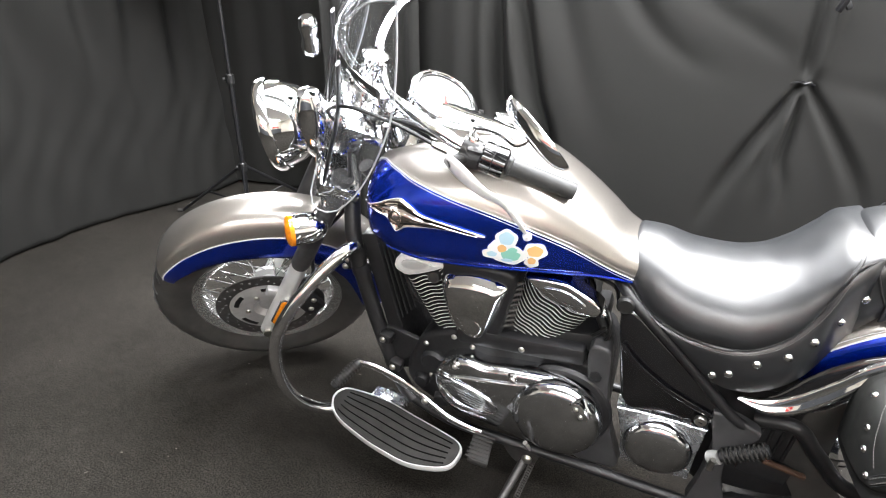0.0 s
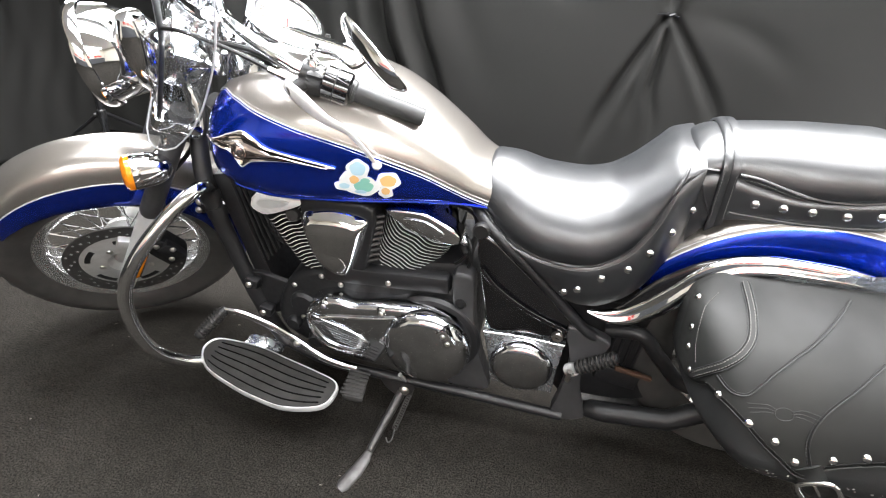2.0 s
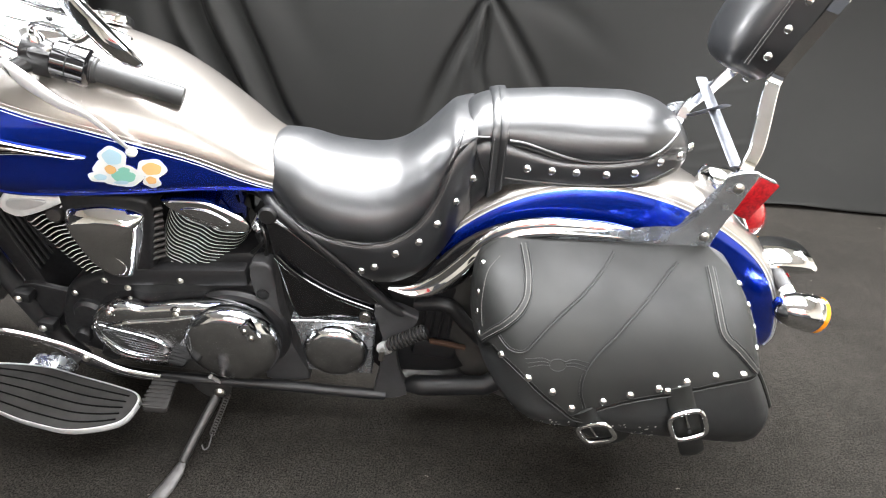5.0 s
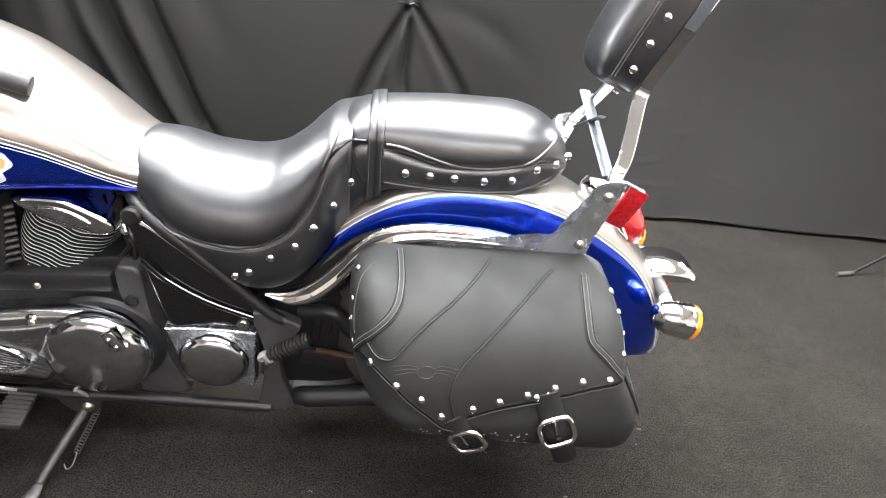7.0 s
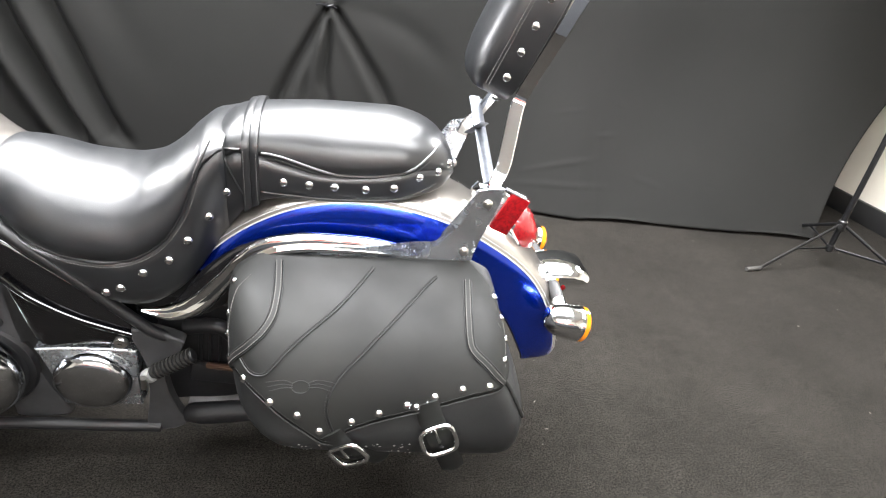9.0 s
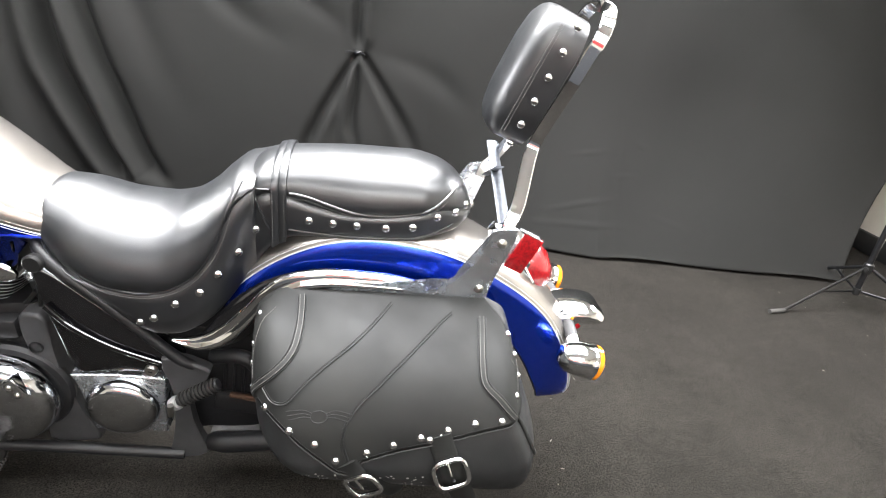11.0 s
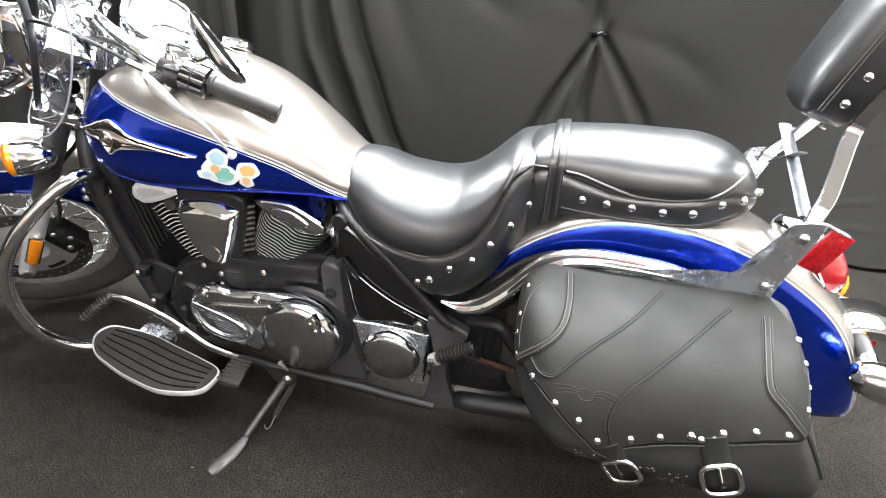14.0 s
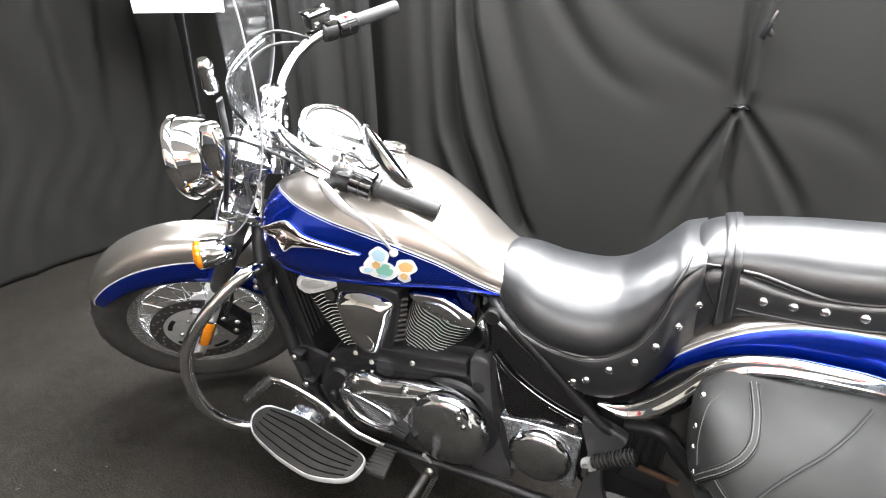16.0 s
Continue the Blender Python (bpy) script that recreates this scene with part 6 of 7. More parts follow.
for k in range(9):
    f = k / 8
    p = Vector((0.41, -0.202, 0.3225)).lerp(Vector((0.376, -0.249, 0.289)), f)
    part("rib", tube([p, p + Vector((-0.0018, -0.0026, -0.0018))], 0.0155, seg=16), BOARD_RUBBER, toe)
heel = part("heel_pad", box((0.745, -0.222, 0.176), (0.05, 0.085, 0.018), (0, 14, 8), 0.006), BOARD_RUBBER, shifter, "ribbed rubber heel pad")
for k in range(7):
    part("rib", box((0.745, -0.257 + 0.0115 * k, 0.1857), (0.05, 0.007, 0.003), (0, 14, 8), 0.001), BOARD_RUBBER, heel)

stand = new("kickstand")
stand.parent = bike
bracket = part("bracket", pillow([(0.79, 0.155), (0.87, 0.15), (0.868, 0.115), (0.85, 0.10), (0.82, 0.10), (0.795, 0.125)], -0.148, 0.014, edge=0.003, smooth=2), DARK_STEEL, stand)
shared("pivot_bolt", BOLT_HEAD, bracket, facing((0.847, -0.163, 0.122), (0, -1, 0)) @ Matrix.Scale(1.7, 4))
part("stand_leg", tube([(0.847, -0.142, 0.122), (0.838, -0.165, 0.11), (0.815, -0.25, 0.078), (0.801, -0.305, 0.055)], [0.014, 0.0115, 0.010, 0.0095], seg=12), DARK_STEEL, stand, "grey steel kickstand leg")
part("foot", tube([(0.801, -0.303, 0.055), (0.797, -0.322, 0.048), (0.785, -0.355, 0.040), (0.768, -0.395, 0.038), (0.763, -0.408, 0.038)], [0.008, 0.013, 0.0165, 0.0165, 0.010], seg=12, flat=0.3, up=(1, 0.2, 0)), DARK_STEEL, stand)
part("feeler", tube(spline([(0.853, -0.15, 0.13), (0.85, -0.165, 0.165), (0.842, -0.175, 0.19)]), [0.003] * 8 + [0.0045] * 8 + [0.006], seg=8), ALLOY, stand)
coil = []
for k in range(0, 15 * 10 + 1):
    f = k / 150
    c = Vector((0.86, -0.15, 0.105)).lerp(Vector((0.842, -0.235, 0.062)), f)
    a = 2 * math.pi * k / 10
    coil.append(c + Vector((0.0062 * math.cos(a), 0.003 * math.sin(a), 0.0055 * math.sin(a))))
part("spring", tube(coil, 0.0014, seg=5), DARK_STEEL, stand)
part("hook", tube(spline([(0.842, -0.235, 0.062), (0.842, -0.26, 0.052), (0.835, -0.27, 0.052), (0.828, -0.262, 0.058)]), 0.0018, seg=6), DARK_STEEL, stand)

peg = new("passenger_peg")
peg.parent = bike
p0, p1 = Vector((1.245, -0.165, 0.305)), Vector((1.324, -0.162, 0.352))
core = part("peg_rubber", tube([p0, p1, p1 + (p1 - p0) * 0.03], [0.012, 0.0125, 0.010], seg=18), SATIN_BLACK, peg, "ribbed black rubber passenger peg")
for k in range(10):
    q = p0.lerp(p1, 0.08 + 0.095 * k)
    part("rib", tube([q, q + (p1 - p0) * 0.04], 0.0165, seg=18), BOARD_RUBBER, core)
part("peg_hinge", lathe([(0, -0.012), (0.014, -0.012), (0.016, 0), (0.014, 0.012), (0, 0.012)], p0 + Vector((-0.008, 0.005, -0.012)), (0.7, -0.3, 0.6), 12), ALLOY, peg)
part("peg_pin", tube([p0 + Vector((-0.015, -0.014, -0.028)), p0 + Vector((-0.012, -0.016, 0.002))], 0.006, seg=10), ZINC, peg)

# -- rear wheel, fender and rails --
rear = new("rear_wheel")
rear.parent = bike
rear.matrix_basis = pose(1.65, 0, 0.318)
part("tyre", lathe([(0.195, -0.07), (0.22, -0.085), (0.26, -0.09), (0.292, -0.08), (0.31, -0.05), (0.3165, 0), (0.31, 0.05), (0.292, 0.08), (0.26, 0.09), (0.22, 0.085), (0.195, 0.07)], axis=Y, seg=64), RUBBER, rear, "wide black rear tyre")
part("rim", lathe([(0.175, -0.05), (0.2, -0.07), (0.204, -0.065), (0.204, 0.065), (0.2, 0.07), (0.175, 0.05), (0.17, 0), (0.175, -0.05)], axis=Y, seg=48), CHROME, rear)
part("hub", lathe([(0, -0.09), (0.06, -0.09), (0.07, -0.06), (0.07, 0.06), (0.06, 0.09), (0, 0.09)], axis=Y, seg=24), ALLOY, rear)
for k in range(24):
    a = 2 * math.pi * k / 24
    s = 1 if k % 2 else -1
    part("spoke", tube([(0.065 * math.cos(a + 0.4 * s), 0.05 * s, 0.065 * math.sin(a + 0.4 * s)), (0.176 * math.cos(a), 0.012 * s, 0.176 * math.sin(a))], 0.0024, seg=5), CHROME, rear)
rear_radius = table([(0, 0.425), (0.3, 0.432), (0.5, 0.424), (0.63, 0.43), (0.79, 0.458), (1, 0.488)])
rear_fender = fender("rear_fender", (1.652, 0.29), lambda t: rear_radius(1 - (1 + 145 * (1 - t)) / 150), 146, 1,
       [(0, 0), (0.04, 0.003), (0.075, 0.011), (0.097, 0.021), (0.107, 0.031), (0.114, 0.048), (0.119, 0.073), (0.124, 0.125)], 4, bike, "silver rear fender with blue sides and pinstripe")
rail = new("fender_rail")
rail.parent = bike
rail_up = table([(1.245, 0.464), (1.27, 0.4655), (1.295, 0.473), (1.333, 0.502), (1.369, 0.545), (1.408, 0.590), (1.447, 0.619), (1.492, 0.636), (1.557, 0.644), (1.64, 0.641), (1.704, 0.631), (1.738, 0.620), (1.758, 0.612)])
rail_low = table([(1.245, 0.459), (1.27, 0.449), (1.295, 0.4425), (1.32, 0.443), (1.353, 0.460), (1.389, 0.499), (1.423, 0.547), (1.462, 0.580), (1.496, 0.599), (1.557, 0.608), (1.64, 0.609), (1.704, 0.608), (1.738, 0.607), (1.758, 0.606)])
bm = bmesh.new()
rows = []
for x in np.linspace(1.245, 1.758, 90):
    a, b = Vector((x + 0.012 * min(1, (x - 1.245) / 0.05) * max(0, 1 - abs(x - 1.38) / 0.1), 0, rail_up(x))), Vector((x, 0, rail_low(x)))
    # a flat upper flange, a rounded bead and a turned-under foot
    rows.append([Vector((a.x + (b.x - a.x) * f, -0.158 - out * min(1, (a.z - b.z) / 0.03), a.z + (b.z - a.z) * f)) for f, out in ((0, -0.010), (0, 0.0), (0.10, 0.0035), (0.30, 0.0050), (0.42, 0.0070), (0.54, 0.0115), (0.66, 0.0135), (0.78, 0.0120), (0.88, 0.0070), (0.95, 0.0045), (1.0, 0.0), (1.0, -0.010))])
add_loft(bm, rows)
part("chrome_rail", bm, CHROME, rail, "curved chrome fender rail", sharp=60)
line = [Vector((x, -0.148, (rail_up(x) + rail_low(x)) / 2 - 0.004)) for x in np.linspace(1.25, 1.75, 40)]
part("rail_backing", tube(line, [max(0.004, (rail_up(p.x) - rail_low(p.x)) * 0.55) for p in line], seg=12, flat=0.3), GLOSS_BLACK, rail)

# Added black panel that darkens the gap between seat, fender and rail.
part("gap_filler", pillow([(1.23, 0.50), (1.25, 0.455), (1.32, 0.445), (1.40, 0.50), (1.46, 0.565), (1.50, 0.59), (1.47, 0.60), (1.42, 0.58), (1.36, 0.56), (1.29, 0.54)], -0.075, 0.02, edge=0.006), SATIN_BLACK, bike, "black filler panel added inside the rear fender")
# -- sissy bar with pad --
UPRIGHT_CHROME = material("upright_chrome", (0.86, 0.87, 0.88), 0.05, 1.0, vary=0.12, scale=18, rough_vary=0.03, bump=0.03, bump_scale=45)

BRACE_STEEL = material("scuffed_brace_steel", (0.13, 0.14, 0.16), 0.40, 0.6, vary=0.35, scale=60, rough_vary=0.12)

sissy = new("sissy_bar")
sissy.parent = bike
for side in (-1, 1):
    plate_bm = bmesh.new()
    ring = [(1.50, 0.604), (1.60, 0.610), (1.70, 0.611), (1.745, 0.620), (1.775, 0.642), (1.802, 0.672), (1.822, 0.710), (1.832, 0.745), (1.836, 0.760), (1.882, 0.766), (1.878, 0.735), (1.866, 0.690), (1.854, 0.650), (1.847, 0.615), (1.844, 0.590), (1.80, 0.597), (1.73, 0.602), (1.62, 0.602)]
    add_pillow(plate_bm, ring, -0.162, 0.007, edge=0.002, smooth=2)
    if side > 0:
        plate_bm.transform(Matrix.Scale(-1, 4, Vector((0, 1, 0))))
    plate = part("side_plate", plate_bm, PLATE_CHROME, sissy, "flat chrome sissy bar side plate")
    shared("bolt", BOLT_HEAD, plate, facing((1.856, 0.170 * side, 0.735), (0, side, 0)) @ Matrix.Scale(1.2, 4))
    shared("bolt", BOLT_HEAD, plate, facing((1.829, 0.170 * side, 0.632), (0, side, 0)) @ Matrix.Scale(1.2, 4))
    for x in (1.775, 1.805):
        part("slot", tube([(x, 0.1695 * side, 0.594), (x + 0.007, 0.1695 * side, 0.593)], 0.0022, seg=8, flat=0.3), CASE_BLACK, plate)
    part("tip", tube([(1.835, 0.166 * side, 0.578), (1.858, 0.164 * side, 0.576), (1.876, 0.160 * side, 0.567)], [0.010, 0.009, 0.004], seg=10, flat=0.3), CHROME, plate)
    up_line = spline([(1.862, 0.152 * side, 0.735), (1.868, 0.147 * side, 0.762), (1.882, 0.130 * side, 0.793), (1.891, 0.106 * side, 0.826), (1.902, 0.072 * side, 0.872), (1.909, 0.060 * side, 0.895), (1.921, 0.064 * side, 0.935), (1.944, 0.072 * side, 1.0), (1.966, 0.074 * side, 1.06), (1.984, 0.070 * side, 1.105), (1.995, 0.045 * side, 1.135), (1.998, 0, 1.142)], 6)
    bar_bm = bmesh.new()
    bar_rows = []
    for k, p in enumerate(up_line):
        d = (up_line[min(k + 1, len(up_line) - 1)] - up_line[max(k - 1, 0)]).normalized()
        flat = d.cross(Vector((0.25, 1, 0.1))).normalized()
        out = flat.cross(d).normalized()
        bar_rows.append([p + flat * a + out * b for a, b in ((-0.0125, -0.0022), (-0.0105, -0.0038), (0.0105, -0.0038), (0.0125, -0.0022), (0.0125, 0.0022), (0.0105, 0.0038), (-0.0105, 0.0038), (-0.0125, 0.0022))])
    add_loft(bar_bm, bar_rows)
    part("upright", bar_bm, UPRIGHT_CHROME, sissy, "flat polished chrome upright", sharp=30)
part("brace", tube([(1.866, -0.122, 0.752), (1.872, 0.135, 0.828)], 0.012, seg=8, flat=0.25, up=(1, 0, 0)), BRACE_STEEL, sissy)
part("brace", tube([(1.868, 0.122, 0.752), (1.862, -0.02, 0.828)], 0.0095, seg=8, flat=0.25, up=(1, 0, 0)), BRACE_STEEL, sissy)
pad = new("back_pad")
pad.parent = sissy
lean = Vector((0.336, 0, 0.942)).normalized()
thick = Vector((0.942, 0, -0.336))
PAD = Vector((1.929, 0, 0.997))
bm = bmesh.new()
lay = []
for s, t in ((0.90, 0.0), (1.0, 0.004), (1.0, 0.056), (0.985, 0.066), (0.93, 0.076), (0.82, 0.085), (0.6, 0.092), (0.3, 0.096), (0.03, 0.097)):
    lay.append([PAD - thick * t + lean * (0.125 * s * math.copysign(abs(math.sin(a)) ** 0.55, math.sin(a))) + Vector((0, 1, 0)) * (0.078 * s * math.copysign(abs(math.cos(a)) ** 0.55, math.cos(a))) for a in np.linspace(0, 2 * math.pi, 48, endpoint=False)])
add_loft(bm, lay)
part("pad_leather", bm, LEATHER, pad, "black leather backrest pad with studded edge", sharp=60)
for k in range(5):
    c = PAD + Vector((0, -0.0782, 0)) - thick * 0.034 + lean * (-0.078 + 0.0465 * k)
    shared("stud", SEAT_STUD, pad, facing(c, (0, -1, 0)) @ Matrix.Scale(0.9, 4))
for k in range(3):
    c = PAD + Vector((0, -0.045 + 0.045 * k, 0)) - thick * 0.022 - lean * 0.1255
    shared("stud", SEAT_STUD, pad, facing(c, -lean) @ Matrix.Scale(0.9, 4))
thread_bm = bmesh.new()
for deep in (0.057, 0.063):
    add_stitches(thread_bm, [PAD + Vector((0, -0.0785, 0)) - thick * deep + lean * (-0.1 + 0.02 * k) for k in range(11)])
part("stitching", thread_bm, DARK_THREAD, pad)["kind"] = "stuff"

# -- tail --
tail = new("tail_light")
tail.parent = bike
part("housing", lathe([(0.0, -0.045), (0.045, -0.04), (0.064, -0.016), (0.067, 0.0), (0.063, 0.004)], (1.966, 0, 0.594), (0.82, 0, 0.57), 32, squash=1.12), CHROME, tail)
part("lens", lathe([(0.062, 0.0), (0.062, 0.018), (0.054, 0.038), (0.034, 0.052), (0.0, 0.058)], (1.966, 0, 0.594), (0.82, 0, 0.57), 32, squash=1.1), RED_LENS, tail, "red domed tail lamp lens")
part("top_fairing", tube([(1.868, 0, 0.672), (1.875, 0, 0.672), (1.90, 0, 0.664), (1.935, 0, 0.630), (1.962, 0, 0.60)], [0.008, 0.022, 0.036, 0.05, 0.056], seg=24, flat=1.1), CHROME, tail)
refl = part("side_reflector", box((1.912, -0.135, 0.698), (0.042, 0.008, 0.082), (0, 22, 0), 0.002), RED_LENS, bike, "rectangular red side reflector")
part("reflector_bracket", box((1.895, -0.128, 0.69), (0.05, 0.005, 0.05), (0, 22, 0), 0.001), DULL_CHROME, refl)
part("reflector_edge", box((1.917, -0.134, 0.741), (0.044, 0.011, 0.004), (0, 22, 0), 0.001), DULL_CHROME, refl)
plate_lamp = new("plate_lamp")
plate_lamp.parent = bike
bm = bmesh.new()
hood = [(2.05, 0.494), (2.066, 0.507), (2.10, 0.512), (2.135, 0.511), (2.163, 0.504), (2.178, 0.489), (2.172, 0.476), (2.13, 0.472), (2.11, 0.477), (2.062, 0.470)]
rows = []
for k in range(17):
    y = -0.056 * math.cos(math.pi * k / 16)
    f = 0.30 + 0.70 * math.sqrt(max(0, 1 - (y / 0.0562) ** 2)) ** 0.75
    rows.append([Vector((2.112 + (x - 2.112) * (0.6 + 0.4 * f), y, 0.478 + (z - 0.478) * f)) for x, z in hood])
add_loft(bm, rows)
part("chrome_hood", bm, CHROME, plate_lamp, "chrome number plate lamp hood", sharp=30)
part("hood_lip", box((2.13, -0.050, 0.484), (0.055, 0.005, 0.004), (0, 12, 0), 0.0015), CHROME, plate_lamp)
turn_signal((2.099, -0.165, 0.458), (-1, 0, 0.22), (2.085, -0.03, 0.475), Matrix(), True)
turn_signal((2.099, 0.165, 0.458), (-1, 0, 0.22), (2.085, 0.03, 0.475), Matrix(), True)
part("plate_bolt", lathe([(0, 0.008), (0.006, 0.007), (0.007, 0)], (2.112, -0.045, 0.462), (0.3, -1, -0.3), 10), RED_LENS, plate_lamp)

part("hood_stem", tube([(2.05, 0, 0.46), (2.085, 0, 0.485)], 0.022, seg=16), CHROME, plate_lamp)

# -- saddlebag --
bag = new("saddlebag")
bag.parent = bike
# outer form from the inner top edge over the slope and down the side, as (out, up); the foot drops towards the rear
BAG_FORM = spline([(-0.165, 0.607, 0), (-0.25, 0.584, 0), (-0.31, 0.560, 0), (-0.352, 0.530, 0), (-0.382, 0.490, 0), (-0.400, 0.450, 0), (-0.412, 0.405, 0), (-0.409, 0.368, 0), (-0.392, 0.336, 0), (-0.355, 0.314, 0), (-0.29, 0.303, 0), (-0.16, 0.300, 0)], 6)
bag_foot = table([(1.41, 0.405), (1.46, 0.375), (1.50, 0.352), (1.55, 0.338), (1.625, 0.325), (1.72, 0.312), (1.83, 0.300), (1.90, 0.296), (1.95, 0.305)])
bag_front = table([(0.30, 1.475), (0.34, 1.448), (0.40, 1.424), (0.45, 1.415), (0.50, 1.413), (0.55, 1.415), (0.575, 1.422), (0.59, 1.438), (0.607, 1.474)])
bag_rear = table([(0.30, 1.925), (0.33, 1.945), (0.37, 1.957), (0.41, 1.956), (0.45, 1.940), (0.50, 1.914), (0.55, 1.902), (0.585, 1.886), (0.607, 1.850)])
ENDS = [0.0, 0.003, 0.008, 0.016, 0.027, 0.042, 0.06, 0.085, 0.115, 0.15, 0.19, 0.23]


def bag_point(u, p):
    """A place on the leather: u runs from the front end to the rear, p is a row of the form."""
    x = bag_front(p.y) + (bag_rear(p.y) - bag_front(p.y)) * u
    z = p.y if p.y > 0.43 else 0.43 - (0.43 - p.y) * (0.43 - bag_foot(x)) / 0.13
    front, back = min(1.0, (x - bag_front(p.y)) / 0.105), min(1.0, (bag_rear(p.y) - x) / 0.055)
    g = (1 - (1 - front) ** 2.3) ** (1 / 2.3) * (1 - (1 - back) ** 2.8) ** (1 / 2.8)
    return Vector((x, -0.16 + (p.x + 0.16) * g, z))


def bag_curve(u):
    return [bag_point(u, p) for p in BAG_FORM]


BAG_U = ENDS + list(np.linspace(0.27, 0.83, 24)) + [0.87, 0.90, 0.925, 0.945, 0.96, 0.973, 0.983, 0.991, 0.997, 1.0]
bm = bmesh.new()
add_loft(bm, [bag_curve(u) for u in BAG_U])
base = part("bag_body", bm, BAG_BASE, bag, "black leather saddlebag body", sharp=80)
# the lid follows the body down to its own lower edge
lid_edge = table([(1.413, 0.452), (1.424, 0.456), (1.434, 0.473), (1.445, 0.490), (1.465, 0.488), (1.488, 0.479), (1.532, 0.445), (1.565, 0.421), (1.588, 0.405), (1.606, 0.402), (1.622, 0.424), (1.65, 0.436), (1.682, 0.446), (1.761, 0.464), (1.837, 0.483), (1.90, 0.495)])
lid_bm = bmesh.new()
rows = []
for u in list(np.linspace(0.0005, 0.06, 14)) + list(np.linspace(0.066, 0.93, 110)) + [0.94, 0.95, 0.96, 0.968, 0.975, 0.981]:
    sec = bag_curve(u)
    keep = [sec[0]]
    for p, q in zip(sec, sec[1:]):
        low = lid_edge(q.x)
        if q.z >= low or len(keep) < 6:
            keep.append(q)
        else:
            keep.append(p.lerp(q, min(1.0, max(0.0, (p.z - low) / max(1e-5, p.z - q.z)))))
            break
    length = [0.0]
    for p, q in zip(keep, keep[1:]):
        length.append(length[-1] + (q - p).length)
    row = []
    for k in range(40):
        want = length[-1] * k / 39
        i = max(i for i in range(len(keep) - 1) if length[i] <= want + 1e-9)
        row.append(keep[i].lerp(keep[i + 1], (want - length[i]) / max(1e-6, length[i + 1] - length[i])))
    rows.append(row)
add_loft(lid_bm, rows, closed=False, cap=False)
LID_HEM = [row[-1] for row in rows]
bmesh.ops.recalc_face_normals(lid_bm, faces=lid_bm.faces)
if sum(f.normal.y for f in lid_bm.faces) > 0:
    bmesh.ops.reverse_faces(lid_bm, faces=lid_bm.faces)
lid_bm.normal_update()
for v in lid_bm.verts:
    v.co += v.normal * 0.0045
lid = part("bag_lid", lid_bm, BAG_LEATHER, bag, "dusty black leather saddlebag lid", sharp=80)
thick = lid.modifiers.new("thick", "SOLIDIFY")
thick.thickness, thick.offset = 0.004, -1.0
LID = tree_of(lid)
BAGB = tree_of(base)
ridges, pale, dark = bmesh.new(), bmesh.new(), bmesh.new()


def across(line, off):
    """The same line moved sideways along the leather."""
    out = []
    for i, p in enumerate(line):
        d = (line[min(i + 1, len(line) - 1)] - line[max(i - 1, 0)]).normalized()
        q, n, _, _ = LID.find_nearest(p)
        q, n, _, _ = LID.find_nearest(p + n.cross(d).normalized() * off)
        out.append(q + n * 0.0016)
    return out


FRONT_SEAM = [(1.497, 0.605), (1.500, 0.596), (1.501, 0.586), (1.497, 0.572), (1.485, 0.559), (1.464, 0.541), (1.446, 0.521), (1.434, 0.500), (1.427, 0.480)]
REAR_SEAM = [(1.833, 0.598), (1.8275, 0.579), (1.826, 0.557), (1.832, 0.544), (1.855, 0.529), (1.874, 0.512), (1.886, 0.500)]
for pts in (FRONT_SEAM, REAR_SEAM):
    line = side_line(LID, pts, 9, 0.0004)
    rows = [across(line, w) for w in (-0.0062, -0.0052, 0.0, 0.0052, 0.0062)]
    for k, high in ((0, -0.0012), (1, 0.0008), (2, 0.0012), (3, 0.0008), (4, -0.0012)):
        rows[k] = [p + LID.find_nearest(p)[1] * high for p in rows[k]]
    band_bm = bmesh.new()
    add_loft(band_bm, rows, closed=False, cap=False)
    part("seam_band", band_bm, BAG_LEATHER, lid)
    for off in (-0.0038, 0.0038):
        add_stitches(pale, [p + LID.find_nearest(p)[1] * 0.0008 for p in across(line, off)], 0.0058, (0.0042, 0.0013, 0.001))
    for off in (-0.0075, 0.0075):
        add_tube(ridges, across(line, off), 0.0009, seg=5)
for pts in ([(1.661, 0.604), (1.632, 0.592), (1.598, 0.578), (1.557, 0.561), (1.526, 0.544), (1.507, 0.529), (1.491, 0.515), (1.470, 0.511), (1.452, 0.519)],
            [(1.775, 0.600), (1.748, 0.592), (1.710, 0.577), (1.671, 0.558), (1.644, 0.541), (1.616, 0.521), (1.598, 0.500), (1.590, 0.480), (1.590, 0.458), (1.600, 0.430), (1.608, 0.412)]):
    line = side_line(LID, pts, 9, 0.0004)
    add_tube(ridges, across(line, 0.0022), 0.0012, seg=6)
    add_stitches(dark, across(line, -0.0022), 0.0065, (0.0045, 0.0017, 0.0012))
for pts in ([(1.452, 0.592), (1.434, 0.578), (1.426, 0.555), (1.424, 0.525), (1.427, 0.500)], [(1.893, 0.575), (1.895, 0.545), (1.892, 0.515)]):
    add_stitches(pale, side_line(LID, pts, 9, 0.0010), 0.0055, (0.0036, 0.0011, 0.0008))
add_tube(ridges, [r + Vector((0, -0.0052, 0)) for r in LID_HEM], 0.0013, seg=5)
add_stitches(dark, [on_side(LID, r.x, r.z + 0.007, 0.0012)[0] for r in LID_HEM[12:-8]], 0.0062, (0.0042, 0.0013, 0.001))
part("raised_seam", ridges, BAG_BASE, lid)
part("stitching", pale, THREAD, lid, "pale grey thread stitching")["kind"] = "stuff"
part("stitching", dark, BLACK_THREAD, lid, "black thread stitching")["kind"] = "stuff"
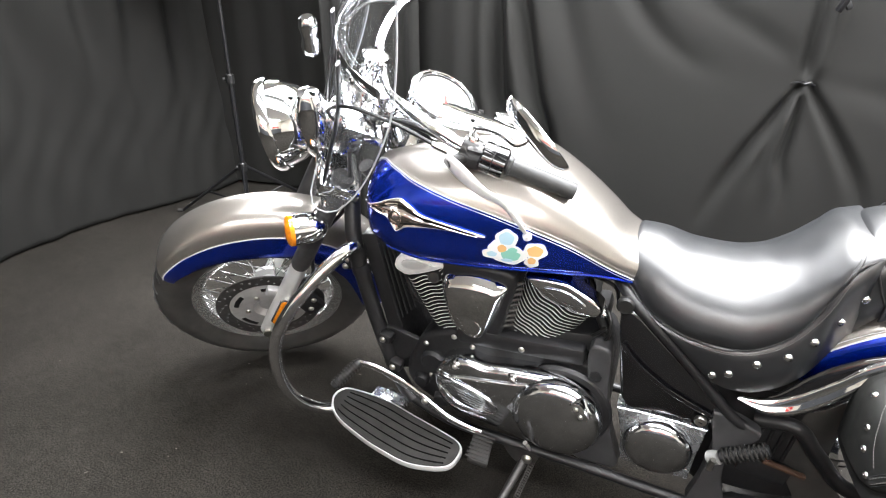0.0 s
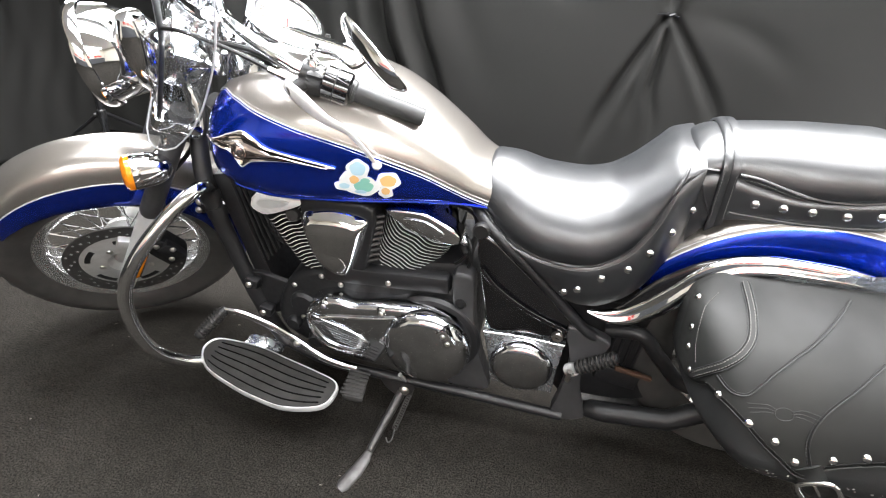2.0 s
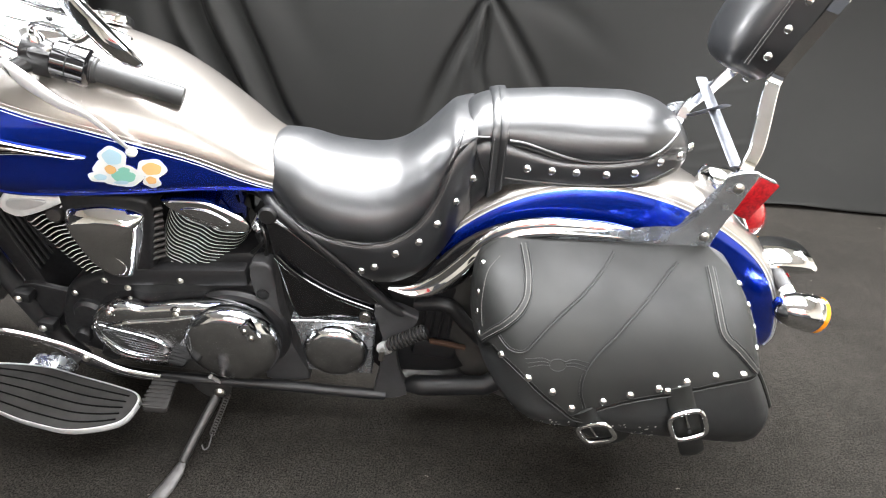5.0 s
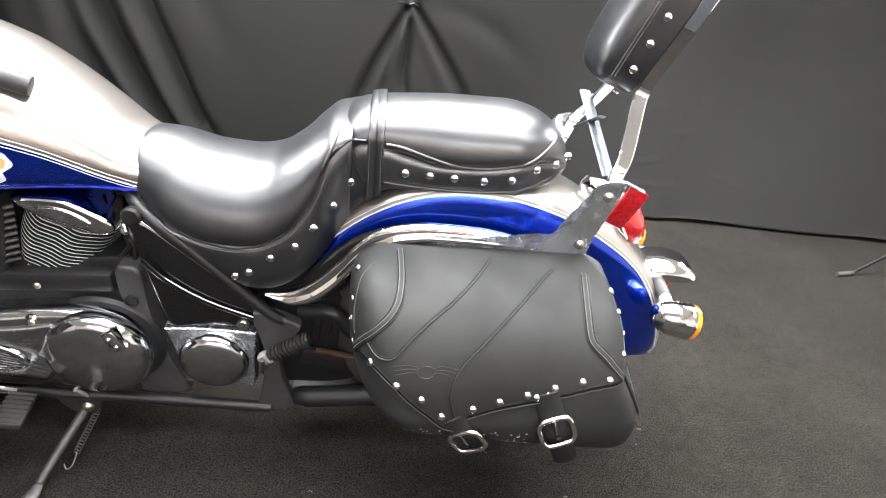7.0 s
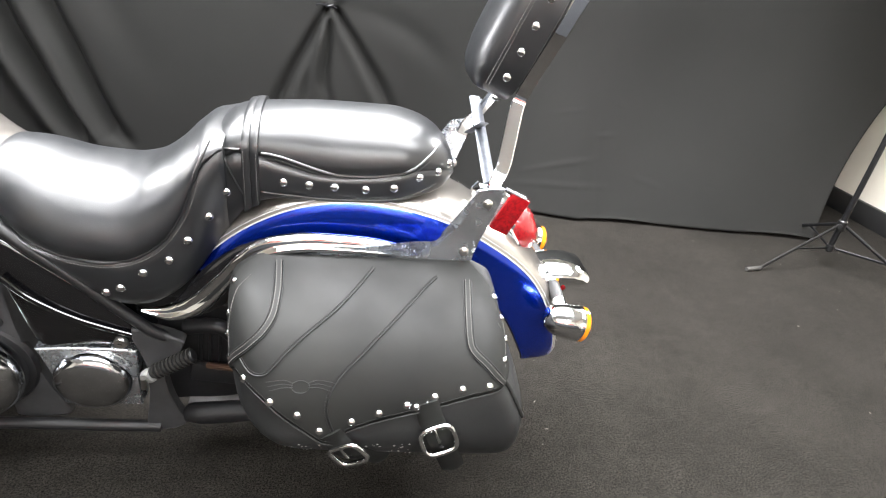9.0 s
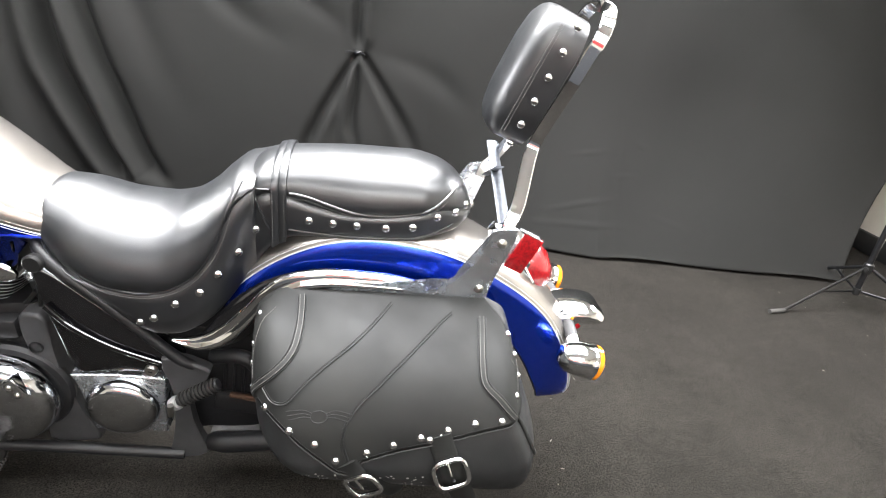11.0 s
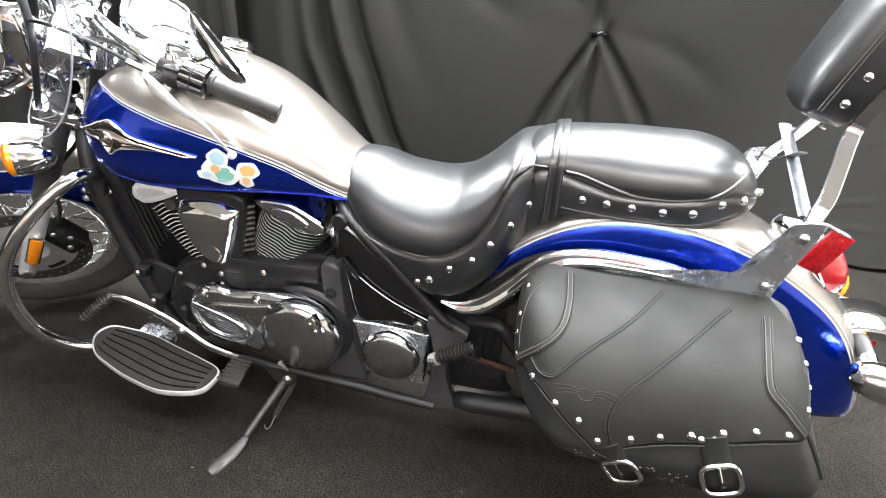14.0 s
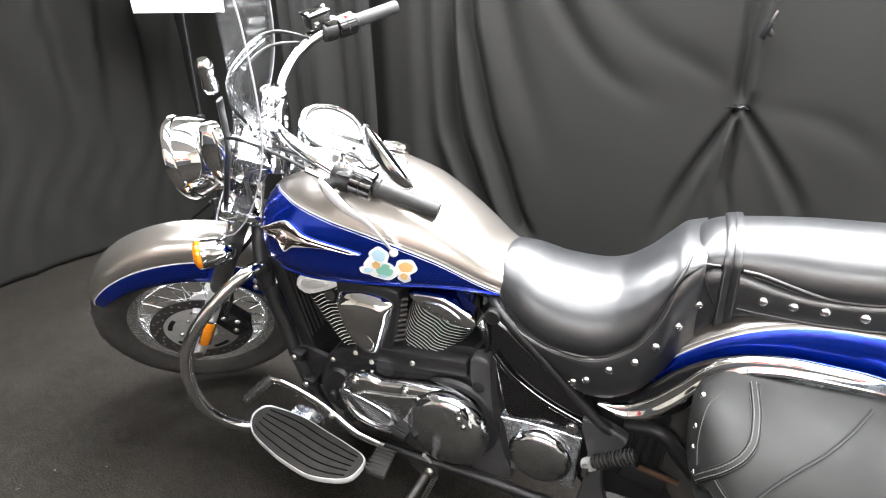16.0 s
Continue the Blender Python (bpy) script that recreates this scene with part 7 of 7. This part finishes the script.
for x, z in ((1.456, 0.493), (1.501, 0.477), (1.544, 0.457), (1.580, 0.429), (1.631, 0.444), (1.675, 0.458), (1.721, 0.471), (1.767, 0.484), (1.814, 0.495), (1.861, 0.499)):
    p, n = on_side(LID, x, z, 0.0)
    shared("stud", SEAT_STUD, lid, facing(p, n) @ Matrix.Scale(0.82, 4))
for place in ((1.428, -0.205, 0.572), (1.414, -0.245, 0.536), (1.421, -0.262, 0.505), (1.427, -0.290, 0.477), (1.895, -0.225, 0.560), (1.896, -0.26, 0.545), (1.894, -0.300, 0.532), (1.888, -0.338, 0.519)):
    p, n, _, _ = LID.find_nearest(Vector(place))
    n = -n if n.y > 0 else n
    shared("stud", SMALL_STUD, lid, facing(p, n))
# pressed emblem on the lid: a small boss between two swept wings
c, n = on_side(LID, 1.548, 0.500, 0.0)
ring = [on_side(LID, 1.548 + 0.014 * math.cos(a), 0.500 + 0.0085 * math.sin(a), 0.0004)[0] for a in np.linspace(0, 2 * math.pi, 24, endpoint=False)]
emblem = part("pressed_emblem", tube(ring, 0.0007, seg=5, closed=True), BAG_BASE, lid)
for k in range(3):
    for side in (-1, 1):
        part("pressed_wing", tube(side_line(LID, [(1.548 + side * 0.012, 0.499 + 0.003 * k), (1.548 + side * 0.028, 0.499 + 0.005 * k), (1.548 + side * (0.048 + 0.003 * k), 0.494 + 0.0055 * k)], 5, 0.0004), 0.0006, seg=5), BAG_BASE, lid)


def buckle(top, low, tip, wide, tail):
    b = new("buckle")
    b.parent = bag
    line = []
    for q in (top, low, tip):
        line.append(on_side(BAGB, q[0], q[1], 0.006)[0])
    line.append(line[-1] + (line[-1] - line[-2]).normalized() * tail + Vector((0, -0.006, 0)))
    pts = spline(line, 6)
    dirv = (line[1] - line[0]).normalized()
    part("strap", tube(pts, [wide] * (len(pts) - 3) + [wide * 0.97, wide * 0.85, wide * 0.5], seg=10, flat=0.16, up=Vector((0, -1, 0)).cross(dirv)), BAG_LEATHER, b, "black leather bag strap")
    c, n = on_side(BAGB, *low, 0.012)
    acr = n.cross(dirv).normalized()
    loop = []
    for a in np.linspace(0, 2 * math.pi, 28, endpoint=False):
        ca, sa = math.cos(a), math.sin(a)
        loop.append(c + acr * wide * 1.34 * math.copysign(abs(ca) ** 0.55, ca) + dirv * wide * 1.2 * math.copysign(abs(sa) ** 0.55, sa))
    part("frame", tube(loop, 0.0046, seg=10, closed=True), CHROME, b, "chrome roller buckle frame")
    part("prong", tube([c - dirv * wide * 1.2 + n * 0.003, c + n * 0.005], 0.0025, seg=8), CHROME, b)
    for f in (0.2, 0.75):
        shared("strap_hole", HOLE, b, facing(c + dirv * wide * f - n * 0.002, n))


HOLE = stud_mesh("strap_hole", 0.004, CASE_BLACK, 0.2)
buckle((1.597, 0.424), (1.630, 0.383), (1.672, 0.352), 0.021, 0.030)
buckle((1.752, 0.474), (1.779, 0.412), (1.806, 0.355), 0.0215, 0.040)
for x, z in ((1.737, 0.472), (1.757, 0.476)):
    p, n = on_side(LID, x, z - 0.004, 0.0)
    shared("stud", SMALL_STUD, lid, facing(p, n))
specks = bmesh.new()
rnd = random.Random(4)
for k in range(90):
    x = rnd.uniform(1.47, 1.74)
    z = rnd.uniform(0.335, 0.395 + 0.1 * max(0, 1.6 - x))
    p, n = on_side(BAGB, x, z, 0.0006)
    add_lathe(specks, [(rnd.uniform(0.0009, 0.0024), 0), (0.0, 0.0006)], p, n, 6)
DUST = material("pale_dust", (0.5, 0.49, 0.46), 0.9)
tagged(part("dust_specks", specks, DUST, bag), kind="stuff")
part("bag_piping", tube(side_line(BAGB, [(1.893, 0.492), (1.908, 0.470), (1.930, 0.430), (1.946, 0.395), (1.945, 0.372)], 8, 0.001), 0.004, seg=8), BAG_LEATHER, bag)
part("chain_guard", box((1.375, -0.115, 0.268), (0.085, 0.012, 0.010), (0, 12, 0), 0.003), material("rusty_guard", (0.09, 0.045, 0.025), 0.7, 0.2, vary=0.5, scale=40), bike)
part("lower_guard", box((1.38, -0.06, 0.11), (0.22, 0.06, 0.006), (0, -3, 0), 0.002), DARK_STEEL, bike)
